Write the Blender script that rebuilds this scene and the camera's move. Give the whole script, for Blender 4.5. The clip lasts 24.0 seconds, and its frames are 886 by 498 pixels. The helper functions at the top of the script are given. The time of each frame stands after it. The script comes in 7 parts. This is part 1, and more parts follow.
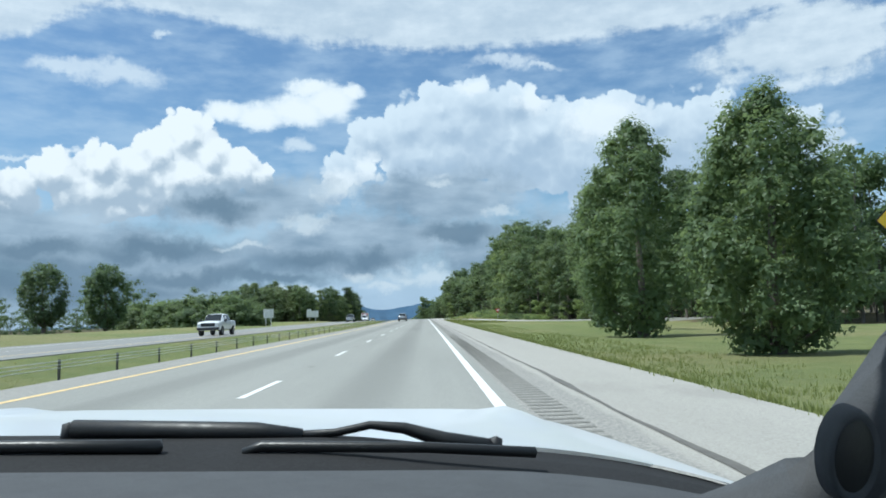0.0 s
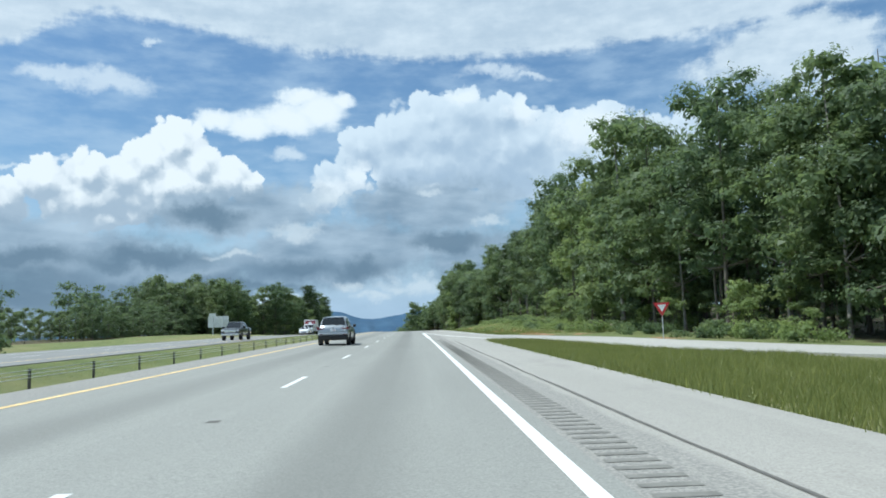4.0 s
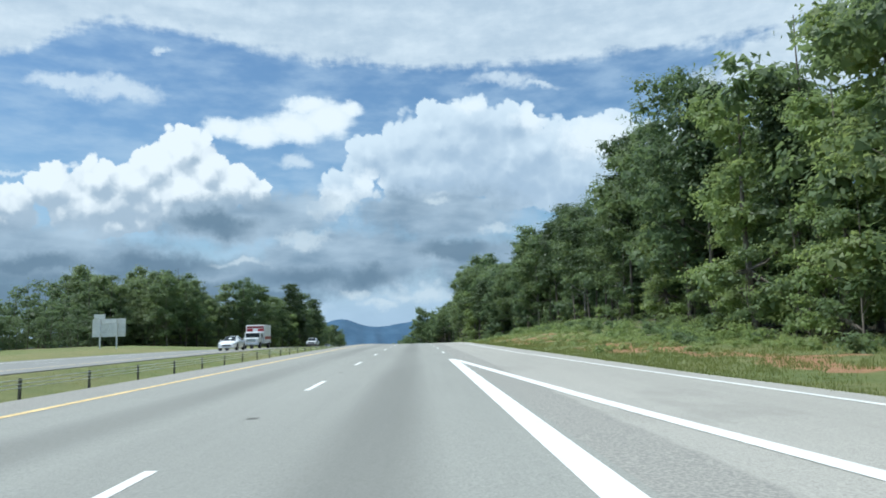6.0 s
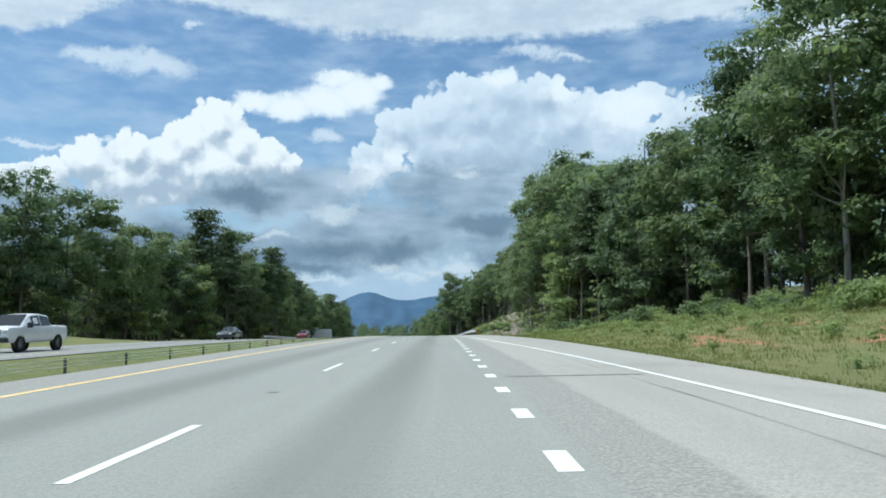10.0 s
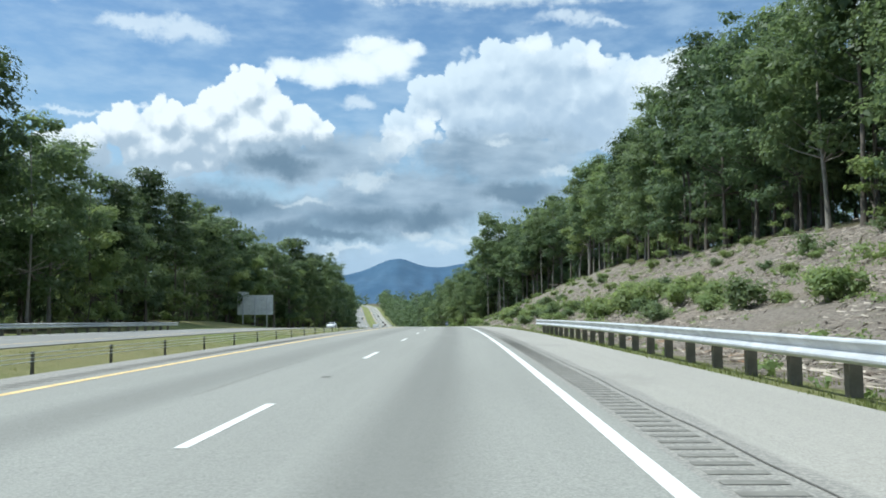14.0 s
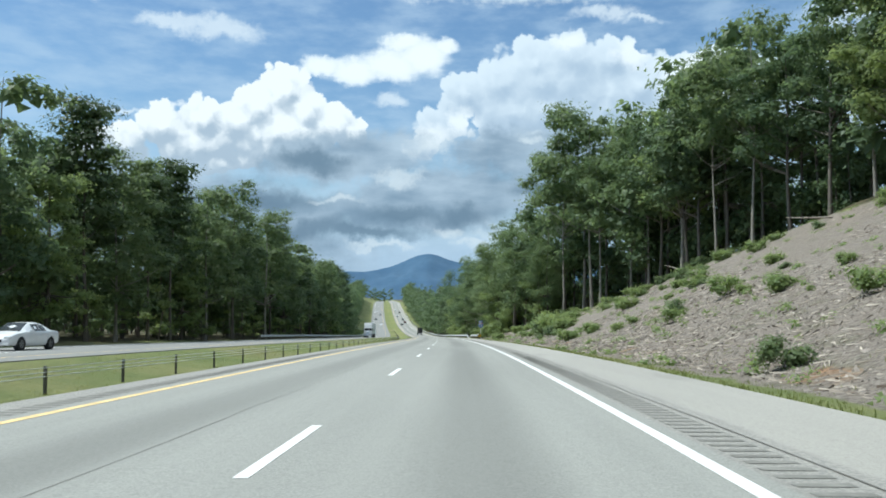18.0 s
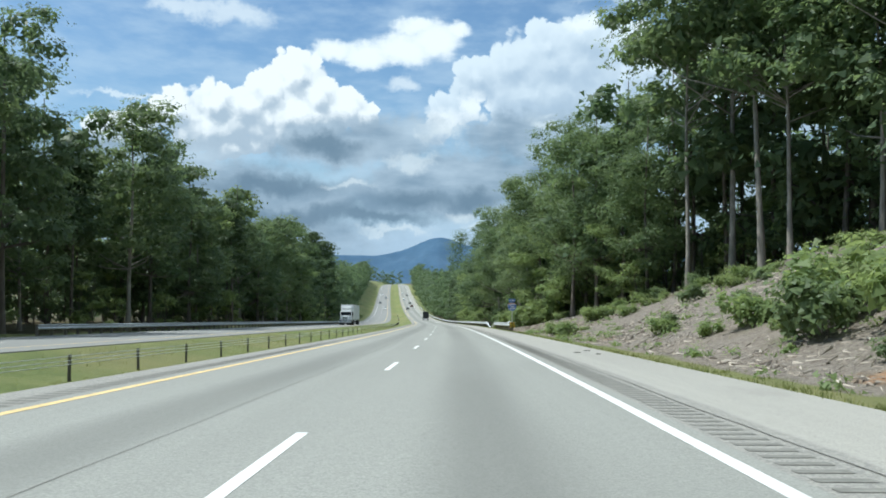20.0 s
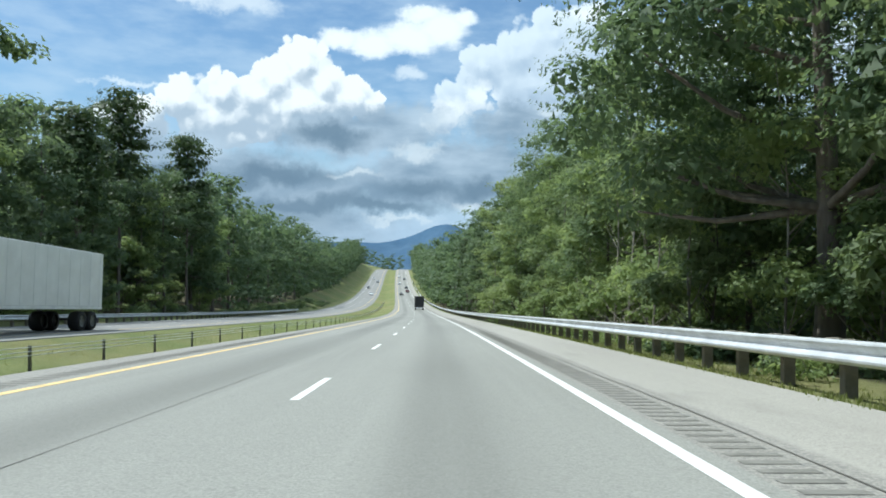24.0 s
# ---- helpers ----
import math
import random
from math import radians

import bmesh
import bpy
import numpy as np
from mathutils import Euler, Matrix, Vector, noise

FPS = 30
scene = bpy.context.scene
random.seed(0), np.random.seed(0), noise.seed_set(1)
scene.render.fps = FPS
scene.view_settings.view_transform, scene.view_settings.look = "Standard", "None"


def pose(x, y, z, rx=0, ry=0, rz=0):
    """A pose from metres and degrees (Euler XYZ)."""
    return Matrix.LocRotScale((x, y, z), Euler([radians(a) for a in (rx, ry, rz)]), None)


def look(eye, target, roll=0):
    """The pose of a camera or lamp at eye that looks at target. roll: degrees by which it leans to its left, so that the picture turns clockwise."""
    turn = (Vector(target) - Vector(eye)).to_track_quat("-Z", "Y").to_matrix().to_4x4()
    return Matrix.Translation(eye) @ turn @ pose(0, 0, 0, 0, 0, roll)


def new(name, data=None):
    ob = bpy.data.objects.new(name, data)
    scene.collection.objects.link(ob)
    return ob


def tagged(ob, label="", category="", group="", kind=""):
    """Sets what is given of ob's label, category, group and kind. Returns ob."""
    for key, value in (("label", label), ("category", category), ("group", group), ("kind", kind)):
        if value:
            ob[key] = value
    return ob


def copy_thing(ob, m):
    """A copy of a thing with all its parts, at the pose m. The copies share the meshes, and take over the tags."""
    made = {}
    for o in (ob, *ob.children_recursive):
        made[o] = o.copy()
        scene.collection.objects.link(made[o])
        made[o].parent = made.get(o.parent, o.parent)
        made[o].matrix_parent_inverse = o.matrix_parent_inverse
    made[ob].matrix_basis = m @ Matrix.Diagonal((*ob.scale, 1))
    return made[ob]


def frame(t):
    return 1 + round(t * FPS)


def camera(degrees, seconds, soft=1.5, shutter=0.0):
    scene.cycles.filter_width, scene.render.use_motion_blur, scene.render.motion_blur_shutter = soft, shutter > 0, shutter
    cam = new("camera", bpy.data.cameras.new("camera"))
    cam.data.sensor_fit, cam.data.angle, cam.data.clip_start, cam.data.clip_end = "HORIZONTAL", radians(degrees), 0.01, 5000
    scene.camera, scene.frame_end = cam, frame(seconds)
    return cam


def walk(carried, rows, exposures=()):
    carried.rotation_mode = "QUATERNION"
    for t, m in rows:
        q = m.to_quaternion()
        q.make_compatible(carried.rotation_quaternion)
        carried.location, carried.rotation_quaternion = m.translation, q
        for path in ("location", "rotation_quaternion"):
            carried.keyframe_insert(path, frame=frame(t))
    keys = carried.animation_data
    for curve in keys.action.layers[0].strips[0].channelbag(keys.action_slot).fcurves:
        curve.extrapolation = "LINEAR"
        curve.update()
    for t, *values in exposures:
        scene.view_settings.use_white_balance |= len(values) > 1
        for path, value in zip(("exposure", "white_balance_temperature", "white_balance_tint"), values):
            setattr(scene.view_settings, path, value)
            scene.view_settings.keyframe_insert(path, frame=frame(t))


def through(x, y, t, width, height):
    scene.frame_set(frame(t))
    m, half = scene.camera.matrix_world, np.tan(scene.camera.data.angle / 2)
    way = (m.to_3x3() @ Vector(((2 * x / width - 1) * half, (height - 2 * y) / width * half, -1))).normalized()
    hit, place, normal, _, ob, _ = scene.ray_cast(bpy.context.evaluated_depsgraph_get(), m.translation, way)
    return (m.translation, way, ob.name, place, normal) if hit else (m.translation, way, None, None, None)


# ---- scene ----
cam = camera(59.93, 24.0, soft=1.8)
ROWS = [
    (0.0, 2.788, 0.0, 1.131, 96.205, 1.925, -1.211),
    (0.5, 2.793, 14.735, 1.461, 96.242, 1.765, -1.551),
    (1.0, 2.8, 29.5, 1.791, 96.276, 1.649, -1.826),
    (1.5, 2.798, 44.295, 2.122, 96.282, 1.644, -1.925),
    (2.0, 2.77, 59.116, 2.453, 96.325, 1.718, -1.918),
    (2.5, 2.703, 73.963, 2.785, 96.467, 1.861, -1.84),
    (3.2, 2.569, 94.786, 3.257, 96.657, 1.923, -1.855),
    (3.9, 2.428, 115.651, 3.742, 96.841, 1.875, -1.951),
    (4.5, 2.318, 133.565, 4.171, 97.005, 1.843, -1.976),
    (5.0, 2.228, 148.513, 4.534, 97.149, 1.843, -1.927),
    (5.5, 2.136, 163.477, 4.899, 97.358, 1.752, -1.781),
    (6.0, 2.049, 178.457, 5.262, 97.479, 1.694, -1.455),
    (6.5, 1.973, 193.452, 5.619, 97.452, 1.693, -1.008),
    (7.0, 1.9, 208.46, 5.971, 97.263, 1.774, -0.557),
    (7.5, 1.823, 223.481, 6.31, 97.071, 1.59, -0.336),
    (8.0, 1.753, 238.514, 6.627, 96.815, 1.512, -0.32),
    (8.5, 1.703, 253.56, 6.909, 96.477, 1.511, -0.329),
    (9.0, 1.662, 268.618, 7.149, 96.296, 1.364, -0.234),
    (9.5, 1.614, 283.688, 7.347, 95.982, 1.227, 0.124),
    (10.0, 1.539, 298.771, 7.5, 95.623, 1.091, 0.664),
    (10.5, 1.427, 313.868, 7.606, 95.238, 0.789, 1.173),
    (11.2, 1.213, 335.025, 7.669, 94.917, 0.584, 1.732),
    (11.8, 0.953, 353.182, 7.643, 94.759, 0.546, 2.084),
    (12.5, 0.48, 374.39, 7.514, 94.455, 0.462, 2.407),
    (13.0, 0.035, 389.558, 7.354, 94.093, 0.324, 2.598),
    (13.5, -0.459, 404.742, 7.132, 93.618, 0.312, 2.797),
    (14.0, -0.985, 419.945, 6.845, 93.279, 0.449, 2.975),
    (14.5, -1.535, 435.167, 6.495, 93.075, 0.296, 3.014),
    (15.0, -2.124, 450.412, 6.085, 93.101, 0.229, 3.174),
    (15.5, -2.775, 465.679, 5.621, 93.167, 0.19, 3.438),
    (16.0, -3.5, 480.971, 5.11, 93.323, 0.199, 3.717),
    (16.5, -4.303, 496.288, 4.557, 93.398, 0.056, 4.118),
    (17.0, -5.188, 511.632, 3.96, 93.393, -0.034, 4.56),
    (17.5, -6.157, 527.004, 3.319, 93.268, -0.017, 5.002),
    (18.2, -7.643, 548.579, 2.346, 92.985, -0.019, 5.433),
    (18.8, -9.035, 567.126, 1.441, 92.661, -0.035, 5.681),
    (19.5, -10.806, 588.836, 0.301, 92.246, -0.041, 5.98),
    (20.0, -12.144, 604.397, -0.558, 91.94, -0.029, 6.239),
    (20.5, -13.521, 620.008, -1.439, 91.655, -0.092, 6.519),
    (21.0, -14.951, 635.673, -2.33, 91.534, -0.124, 6.848),
    (21.5, -16.462, 651.393, -3.226, 91.513, -0.224, 7.149),
    (22.0, -18.081, 667.169, -4.127, 91.615, -0.287, 7.313),
    (22.5, -19.818, 683.003, -5.036, 91.648, -0.328, 7.384),
    (23.0, -21.656, 698.902, -5.956, 91.699, -0.293, 7.378),
    (23.5, -23.573, 714.873, -6.888, 91.49, -0.23, 6.994),
    (24.0, -25.561, 730.922, -7.833, 91.142, -0.168, 6.69),
]
EXPOSURES = [(0.0, -0.05, 5720, 3), (10.0, -0.05, 5720, 3), (13.0, 0.04, 5760, 3), (20.0, 0.06, 5840, 3), (24.0, 0.12, 5800, 3)]
walk(cam, [(r[0], pose(*r[1:])) for r in ROWS], EXPOSURES)

# the road: heading (degrees, left positive) and grade (percent) every 75 m along it
STEP = 75.0
HEADING = [0.0, 0.06, 0.15, 0.42, 0.6, 1.03, 1.9, 3.45, 4.99, 6.32, 7.4, 8.43, 9.34, 9.95, 10.27, 10.36, 10.29, 10.15, 9.99, 9.84, 9.69]
GRADE = [2.24, 2.23, 2.48, 2.28, 0.86, -0.85, -2.92, -4.26, -5.65, -5.69, -5.93, -5.78, -4.72, -3.17, -1.43, 0.32, 2.02, 3.71, 4.2, 3.0, 0.5]
S0, S1, DS = -400.0, 3200.0, 2.0
SV = np.arange(S0, S1 + 1, DS)


def smooth(values):
    k = np.interp(SV, STEP * np.arange(len(values)), values)
    return np.convolve(np.pad(k, 12, mode="edge"), np.ones(25) / 25, "valid")


HV, GV = np.radians(smooth(HEADING)), smooth(GRADE + [-1.0, -1.0]) / 100
I0 = int(-S0 / DS)


def run(v):
    c = np.concatenate([[0], np.cumsum((v[1:] + v[:-1]) / 2 * DS)])
    return c - c[I0]


XV, YV, ZV = run(-np.sin(HV)), run(np.cos(HV)), run(GV)


def road_at(s):
    return tuple(float(np.interp(s, SV, a)) for a in (XV, YV, ZV, HV))


def step(a, b, v):
    u = min(max((v - a) / (b - a), 0.0), 1.0)
    return u * u * (3 - 2 * u)


def ramp(s, knots):
    return float(np.interp(s, [k[0] for k in knots], [k[1] for k in knots]))


# the right bank: its slope outwards; where the woods begin; the rise of the ground beyond the opposite carriageway
BANK = [(-400, -0.02), (60, -0.02), (110, -0.035), (172, -0.035), (215, 0.0), (250, 0.04), (278, 0.11), (330, 0.15), (372, 0.13), (395, 0.03), (415, 0.02), (433, 0.27), (480, 0.385), (560, 0.46), (610, 0.47), (645, 0.40), (668, 0.36), (690, 0.32), (712, 0.06), (725, 0.0), (770, -0.12), (1000, -0.05), (1200, 0.1), (1500, 0.1)]
WOODS_RIGHT = [(-400, 50), (60, 46), (120, 39), (170, 31.5), (205, 27.5), (234, 27), (278, 31), (335, 31), (372, 28), (392, 21), (404, 18), (414, 18.5), (424, 21), (433, 27), (480, 30), (560, 34), (600, 35), (650, 25), (676, 16.5), (690, 13.5), (705, 11.2), (760, 10.8), (1000, 11.5), (1500, 14)]
WOODS_LEFT = [(-400, -80), (150, -70), (300, -64), (340, -56), (352, -51), (386, -41), (433, -35), (467, -33), (530, -36), (575, -36), (600, -32), (700, -30.5), (760, -30), (830, -31), (900, -33), (1000, -36), (1500, -40)]
LEFT = [(-400, 0.6), (150, 0.4), (182, -1.2), (225, -1.2), (290, 0.6), (360, 1.2), (420, 0.4), (560, 1.2), (700, 1.2), (800, 1.6), (900, 3.5), (1100, 5.0), (1500, 6.0)]
LANE = 3.66
PAVE_L, PAVE_R = -5.0, 6.75          # our carriageway, measured from the lane line
BACK_R, BACK_L = -13.2, -24.8        # the opposite carriageway
OUTER = [(-400, 6.75), (164, 6.75), (166, 7.2), (170, 9.6), (177, 10.0), (184, 9.4), (196, 8.75), (226, 8.25), (257, 8.1), (266, 8.5), (300, 8.85), (341, 8.85), (385, 7.3), (404, 7.2), (440, 6.75), (1500, 6.75)]
EDGE_LINE = [(166, 10.3), (177, 9.1), (188, 8.45), (203, 7.7), (209, 7.5), (217, 7.15), (232, 6.95), (262, 7.08), (300, 7.12), (315, 6.8), (322, 6.55), (383, 3.66)]
GORE = [(166, 8.0), (169, 7.55), (173, 6.95), (176, 6.55), (182, 5.85), (190, 5.1), (200, 4.4), (209, 3.78)]
# the slip road's two edges; it lies in a shallow dip of the lawn
SLIP_NEAR = [(100, 48), (112, 38), (125, 29), (137, 21.5), (146, 16), (151, 12.7), (156, 11.5), (161, 10.2), (165, 8.6), (168, 7.3), (200, 7.0)]
SLIP_FAR = [(100, 56), (112, 45), (125, 34.5), (137, 26), (150, 18.4), (157, 15.7), (163, 14.4), (168, 13.4), (177, 11.2), (186, 9.2), (200, 7.4)]


def edge_right(s):
    return ramp(s, OUTER)


def slip_top(s):
    return -0.014 - 0.42 * (1 - step(134, 165, s))


def rise(s, l):
    """Height of the ground over the road's own surface."""
    er = edge_right(s)
    if l > er:
        d = l - er
        k = ramp(s, BANK)
        h = -0.12 * step(0, 0.6, d) - 0.12 * step(0.5, 3.0, d)
        top = ramp(s, WOODS_RIGHT) - er + 2.0
        u = max(d - 1.6, 0.0)
        u = u * u / (u + 2.0)
        v = max(min(top, 60.0) - 1.6, 0.0)
        v = v * v / (v + 2.0)
        if 95 < s < 190:
            under = step(-4.0, -0.8, l - ramp(s, SLIP_NEAR)) * (1 - step(1.0, 6.0, l - ramp(s, SLIP_FAR)))
            h += (slip_top(s) - 0.1 - h - k * u) * under
        return h + k * min(u, v) + 0.18 * k * max(min(u, 70.0) - v, 0.0)
    if l >= PAVE_L:
        return -0.16
    if l >= BACK_R:
        u = (l - BACK_R) / (PAVE_L - BACK_R)
        return -0.035 - 0.70 * math.sin(math.pi * min(max(u, 0), 1)) ** 1.2
    if l >= BACK_L:
        return -0.16
    d = BACK_L - l
    return -0.12 * step(0, 0.6, d) + ramp(s, LEFT) * step(1.5, 16, d)


# how far the passing lane's outer edge lies over the lane line
CROSS = [(-400, 0.0), (0, 0.03), (72, 0.02), (160, 0.1), (221, 0.065), (283, 0.1), (313, 0.125), (403, 0.065), (493, 0.07), (540, 0.0), (617, 0.03), (681, 0.0), (745, 0.06), (900, 0.0)]


def at(s, l, up=0.0):
    """A point s metres along the road, l metres to the right of the lane line, over the road's surface."""
    x, y, z, h = road_at(s)
    if -13 < l < 0:
        up += ramp(s, CROSS) * min(-l / LANE, (l + 13) / 5.85)
    return Vector((x + math.cos(h) * l, y + math.sin(h) * l, z + up))


def ground_at(s, l, up=0.0):
    return at(s, l, rise(s, l) + up)


def stand(s, l, up=0.0, turn=0.0):
    """A pose on the ground at (s, l), turned (degrees) from the road's heading."""
    x, y, z, h = road_at(s)
    p = ground_at(s, l, up)
    return pose(p.x, p.y, p.z, 0, 0, math.degrees(h) + turn)


# ---- world, sun ----
SUN_AZ, SUN_EL = radians(-94), radians(63)     # azimuth from the first heading, right positive
world = bpy.data.worlds.new("sky")
scene.world = world
world.use_nodes = True


def sky_nodes():
    nt = world.node_tree
    nt.nodes.clear()
    N, L = nt.nodes.new, nt.links.new

    def m(op, a, b=None, c=None, clamp=False):
        n = N("ShaderNodeMath")
        n.operation, n.use_clamp = op, clamp
        for i, v in enumerate((a, b, c)):
            if v is not None:
                if isinstance(v, (int, float)):
                    n.inputs[i].default_value = v
                else:
                    L(v, n.inputs[i])
        return n.outputs[0]

    def mix(f, a, b):
        n = N("ShaderNodeMix")
        n.data_type = "RGBA"
        for s, v in ((n.inputs[0], f), (n.inputs[6], a), (n.inputs[7], b)):
            if isinstance(v, (int, float)):
                s.default_value = v
            elif isinstance(v, tuple):
                s.default_value = (*v, 1)
            else:
                L(v, s)
        return n.outputs[2]

    def smoothstep(v, a, b):
        n = N("ShaderNodeMapRange")
        n.interpolation_type = "SMOOTHSTEP"
        L(v, n.inputs[0])
        n.inputs[1].default_value, n.inputs[2].default_value = a, b
        return n.outputs[0]

    sky = N("ShaderNodeTexSky")
    sky.sky_type, sky.sun_disc = "NISHITA", False
    sky.sun_elevation, sky.sun_rotation = SUN_EL, SUN_AZ
    sky.air_density, sky.dust_density, sky.ozone_density = 1.2, 0.6, 2.0
    co = N("ShaderNodeTexCoord")
    sep = N("ShaderNodeSeparateXYZ")
    L(co.outputs["Generated"], sep.inputs[0])
    az = m("MULTIPLY", m("ARCTAN2", sep.outputs[0], sep.outputs[1]), 57.2958)
    el = m("MULTIPLY", m("ARCSINE", sep.outputs[2]), 57.2958)
    flat = N("ShaderNodeCombineXYZ")
    L(az, flat.inputs[0])
    L(el, flat.inputs[1])

    def noise_of(scale, detail, rough=0.55, stretch=1.0, kind="FBM", seed=0.0):
        v = N("ShaderNodeVectorMath")
        v.operation = "MULTIPLY"
        L(flat.outputs[0], v.inputs[0])
        v.inputs[1].default_value = (1.0, stretch, 1.0)
        n = N("ShaderNodeTexNoise")
        n.noise_dimensions, n.noise_type = "4D", kind
        L(v.outputs[0], n.inputs["Vector"])
        n.inputs["W"].default_value = seed
        n.inputs["Scale"].default_value, n.inputs["Detail"].default_value, n.inputs["Roughness"].default_value = scale, detail, rough
        return n

    # billows push the outlines of the clouds about
    big, small = noise_of(0.32, 5, 0.6), noise_of(1.1, 5, 0.6, seed=3.0)
    warp = N("ShaderNodeVectorMath")
    warp.operation = "MULTIPLY_ADD"
    sub = N("ShaderNodeVectorMath")
    sub.operation = "SUBTRACT"
    L(big.outputs["Color"], sub.inputs[0])
    sub.inputs[1].default_value = (0.5, 0.5, 0.5)
    L(sub.outputs[0], warp.inputs[0])
    warp.inputs[1].default_value = (5.0, 4.0, 0.0)
    L(flat.outputs[0], warp.inputs[2])
    flatwarp = warp.outputs[0]

    def blobs(rows, k=0.25, where=None):
        out = None
        for a, e, w, h in rows:
            s = N("ShaderNodeVectorMath")
            s.operation = "SUBTRACT"
            L(where or flatwarp, s.inputs[0])
            s.inputs[1].default_value = (a, e, 0)
            d = N("ShaderNodeVectorMath")
            d.operation = "MULTIPLY"
            L(s.outputs[0], d.inputs[0])
            d.inputs[1].default_value = (1 / w, 1 / h, 0)
            ln = N("ShaderNodeVectorMath")
            ln.operation = "LENGTH"
            L(d.outputs[0], ln.inputs[0])
            out = m("SUBTRACT", 1.0, ln.outputs["Value"]) if out is None else m("SMOOTH_MAX", out, m("SUBTRACT", 1.0, ln.outputs["Value"]), k)
        return out

    n_small = m("SUBTRACT", small.outputs[0], 0.5)
    n_big = m("SUBTRACT", big.outputs[0], 0.5)
    # clouds: azimuth, elevation, half width, half height, in degrees
    HEAPS_W = [(-29.8, 9.4, 2.4, 1.5), (-28.0, 10.0, 1.9, 1.6), (-25.6, 11.5, 1.7, 1.6), (-23.0, 12.1, 1.9, 1.7), (-20.8, 12.0, 1.8, 1.5), (-19.2, 13.3, 1.7, 1.6),
               (-17.0, 14.7, 1.9, 1.8), (-15.7, 13.0, 1.9, 1.7), (-13.6, 12.2, 1.7, 1.5), (-12.2, 11.5, 1.3, 1.1), (-17.0, 11.5, 3.5, 2.2), (-22.5, 10.3, 5.0, 1.9), (-21.6, 9.2, 1.6, 0.9)]
    HEAPS_E = [(-3.6, 14.6, 1.9, 1.9), (-1.0, 15.2, 2.2, 1.9), (1.4, 16.8, 2.0, 1.8), (4.3, 16.9, 2.2, 1.8), (7.2, 16.5, 2.0, 1.7), (9.0, 14.6, 2.4, 1.8), (12.0, 15.0, 2.6, 1.6),
               (14.6, 15.5, 2.0, 1.5), (17.2, 14.4, 2.2, 1.5), (-5.6, 12.2, 1.8, 1.5), (-6.9, 10.7, 1.5, 1.0), (1.5, 13.5, 6.0, 4.0), (2.5, 15.3, 5.5, 2.9), (7.0, 13.6, 6.0, 3.8), (13.0, 12.0, 5.3, 3.2),
               (19.6, 12.8, 5.3, 3.7), (25.0, 11.5, 4.9, 3.3)]
    GLOW = [(-6.3, 11.3, 2.2, 1.2), (8.6, 16.8, 1.8, 1.4), (13.8, 15.2, 4.0, 1.9), (1.2, 11.4, 1.4, 0.5), (-3.9, 12.4, 1.6, 1.4), (4.0, 18.0, 2.2, 0.7)]
    LENS = [(-6.8, 17.2, 2.5, 1.6), (-9.3, 16.4, 2.6, 1.45), (-12.0, 15.9, 2.6, 1.2), (-14.6, 16.2, 2.2, 0.9), (-5.2, 17.9, 1.4, 0.7), (-8.2, 18.1, 2.0, 0.7)]
    WISPS = [(-9.5, 13.9, 1.7, 0.7), (-21.6, 18.6, 3.4, 1.0), (-24.8, 18.4, 3.0, 0.7), (6.6, 19.6, 3.4, 0.7), (9.5, 19.0, 2.2, 0.4), (-28.9, 12.4, 3.4, 0.25), (-19.2, 21.3, 0.7, 0.35)]
    # the blobs at 48 and 74 degrees are unseen, added overhead to brighten shade
    SHEET = [(27.5, 18.5, 6.54, 2.86), (0, 48, 80, 16), (0, 74, 200, 14), (-60, 30, 22, 10), (70, 24, 30, 9), (150, 30, 50, 12), (-130, 40, 40, 12)]
    # the lower edge of the high cloud sheet: azimuth, elevation
    RIM = [(-40, 18.5), (-30.2, 19.1), (-27.6, 19.7), (-25.9, 21.1), (-22.8, 22.7), (-18.4, 22.5), (-14.4, 22.0), (-12.3, 21.4), (-8.9, 21.2), (-7.2, 20.7), (-4.6, 21.1),
           (-0.7, 20.4), (3.6, 20.4), (10.1, 20.5), (16.3, 20.6), (22.3, 20.6), (30, 20.8), (40, 22)]
    BASE = [(-11.6, 10.1, 6.95, 2.12), (-4.1, 7.0, 10.62, 2.7), (1.5, 10.0, 7.76, 2.86), (-8.3, 5.8, 8.99, 2.04), (5.2, 5.9, 5.72, 2.29), (-15.6, 9.4, 4.5, 1.84),
            (-27.8, 7.0, 13.49, 2.7), (-19.1, 5.3, 10.62, 2.45), (14.6, 6.8, 10.62, 3.27), (-23.8, 2.5, 16.35, 2.45), (20.3, 5.7, 8.17, 4.09), (60, 4, 30, 6),
            (-55, 5, 25, 5), (180, 4, 60, 5)]
    DARK = [(-28.7, 4.4, 10.62, 2.04), (-22.1, 3.3, 8.17, 1.63), (-17.2, 4.5, 6.54, 1.06), (-8.3, 5.6, 4.5, 1.06), (-4.1, 5.7, 3.27, 0.98), (-15.2, 9.4, 3.68, 1.06),
            (2.7, 7.3, 4.5, 0.98), (-19.1, 6.5, 6.54, 1.06), (-11.6, 4.1, 5.72, 0.65), (-26.7, 6.3, 4.9, 1.06)]
    BITS = [(1.1, 11.3, 1.23, 0.37), (6.1, 8.8, 2.12, 0.57), (-8.3, 8.6, 2.7, 0.74), (-6.2, 10.3, 2.45, 0.74), (0.1, 4.2, 3.88, 0.82), (-2.7, 3.5, 2.04, 0.57),
            (-10.0, 3.3, 3.68, 0.37), (-4.5, 4.5, 1.23, 0.65), (-13.2, 6.6, 2.86, 0.41)]
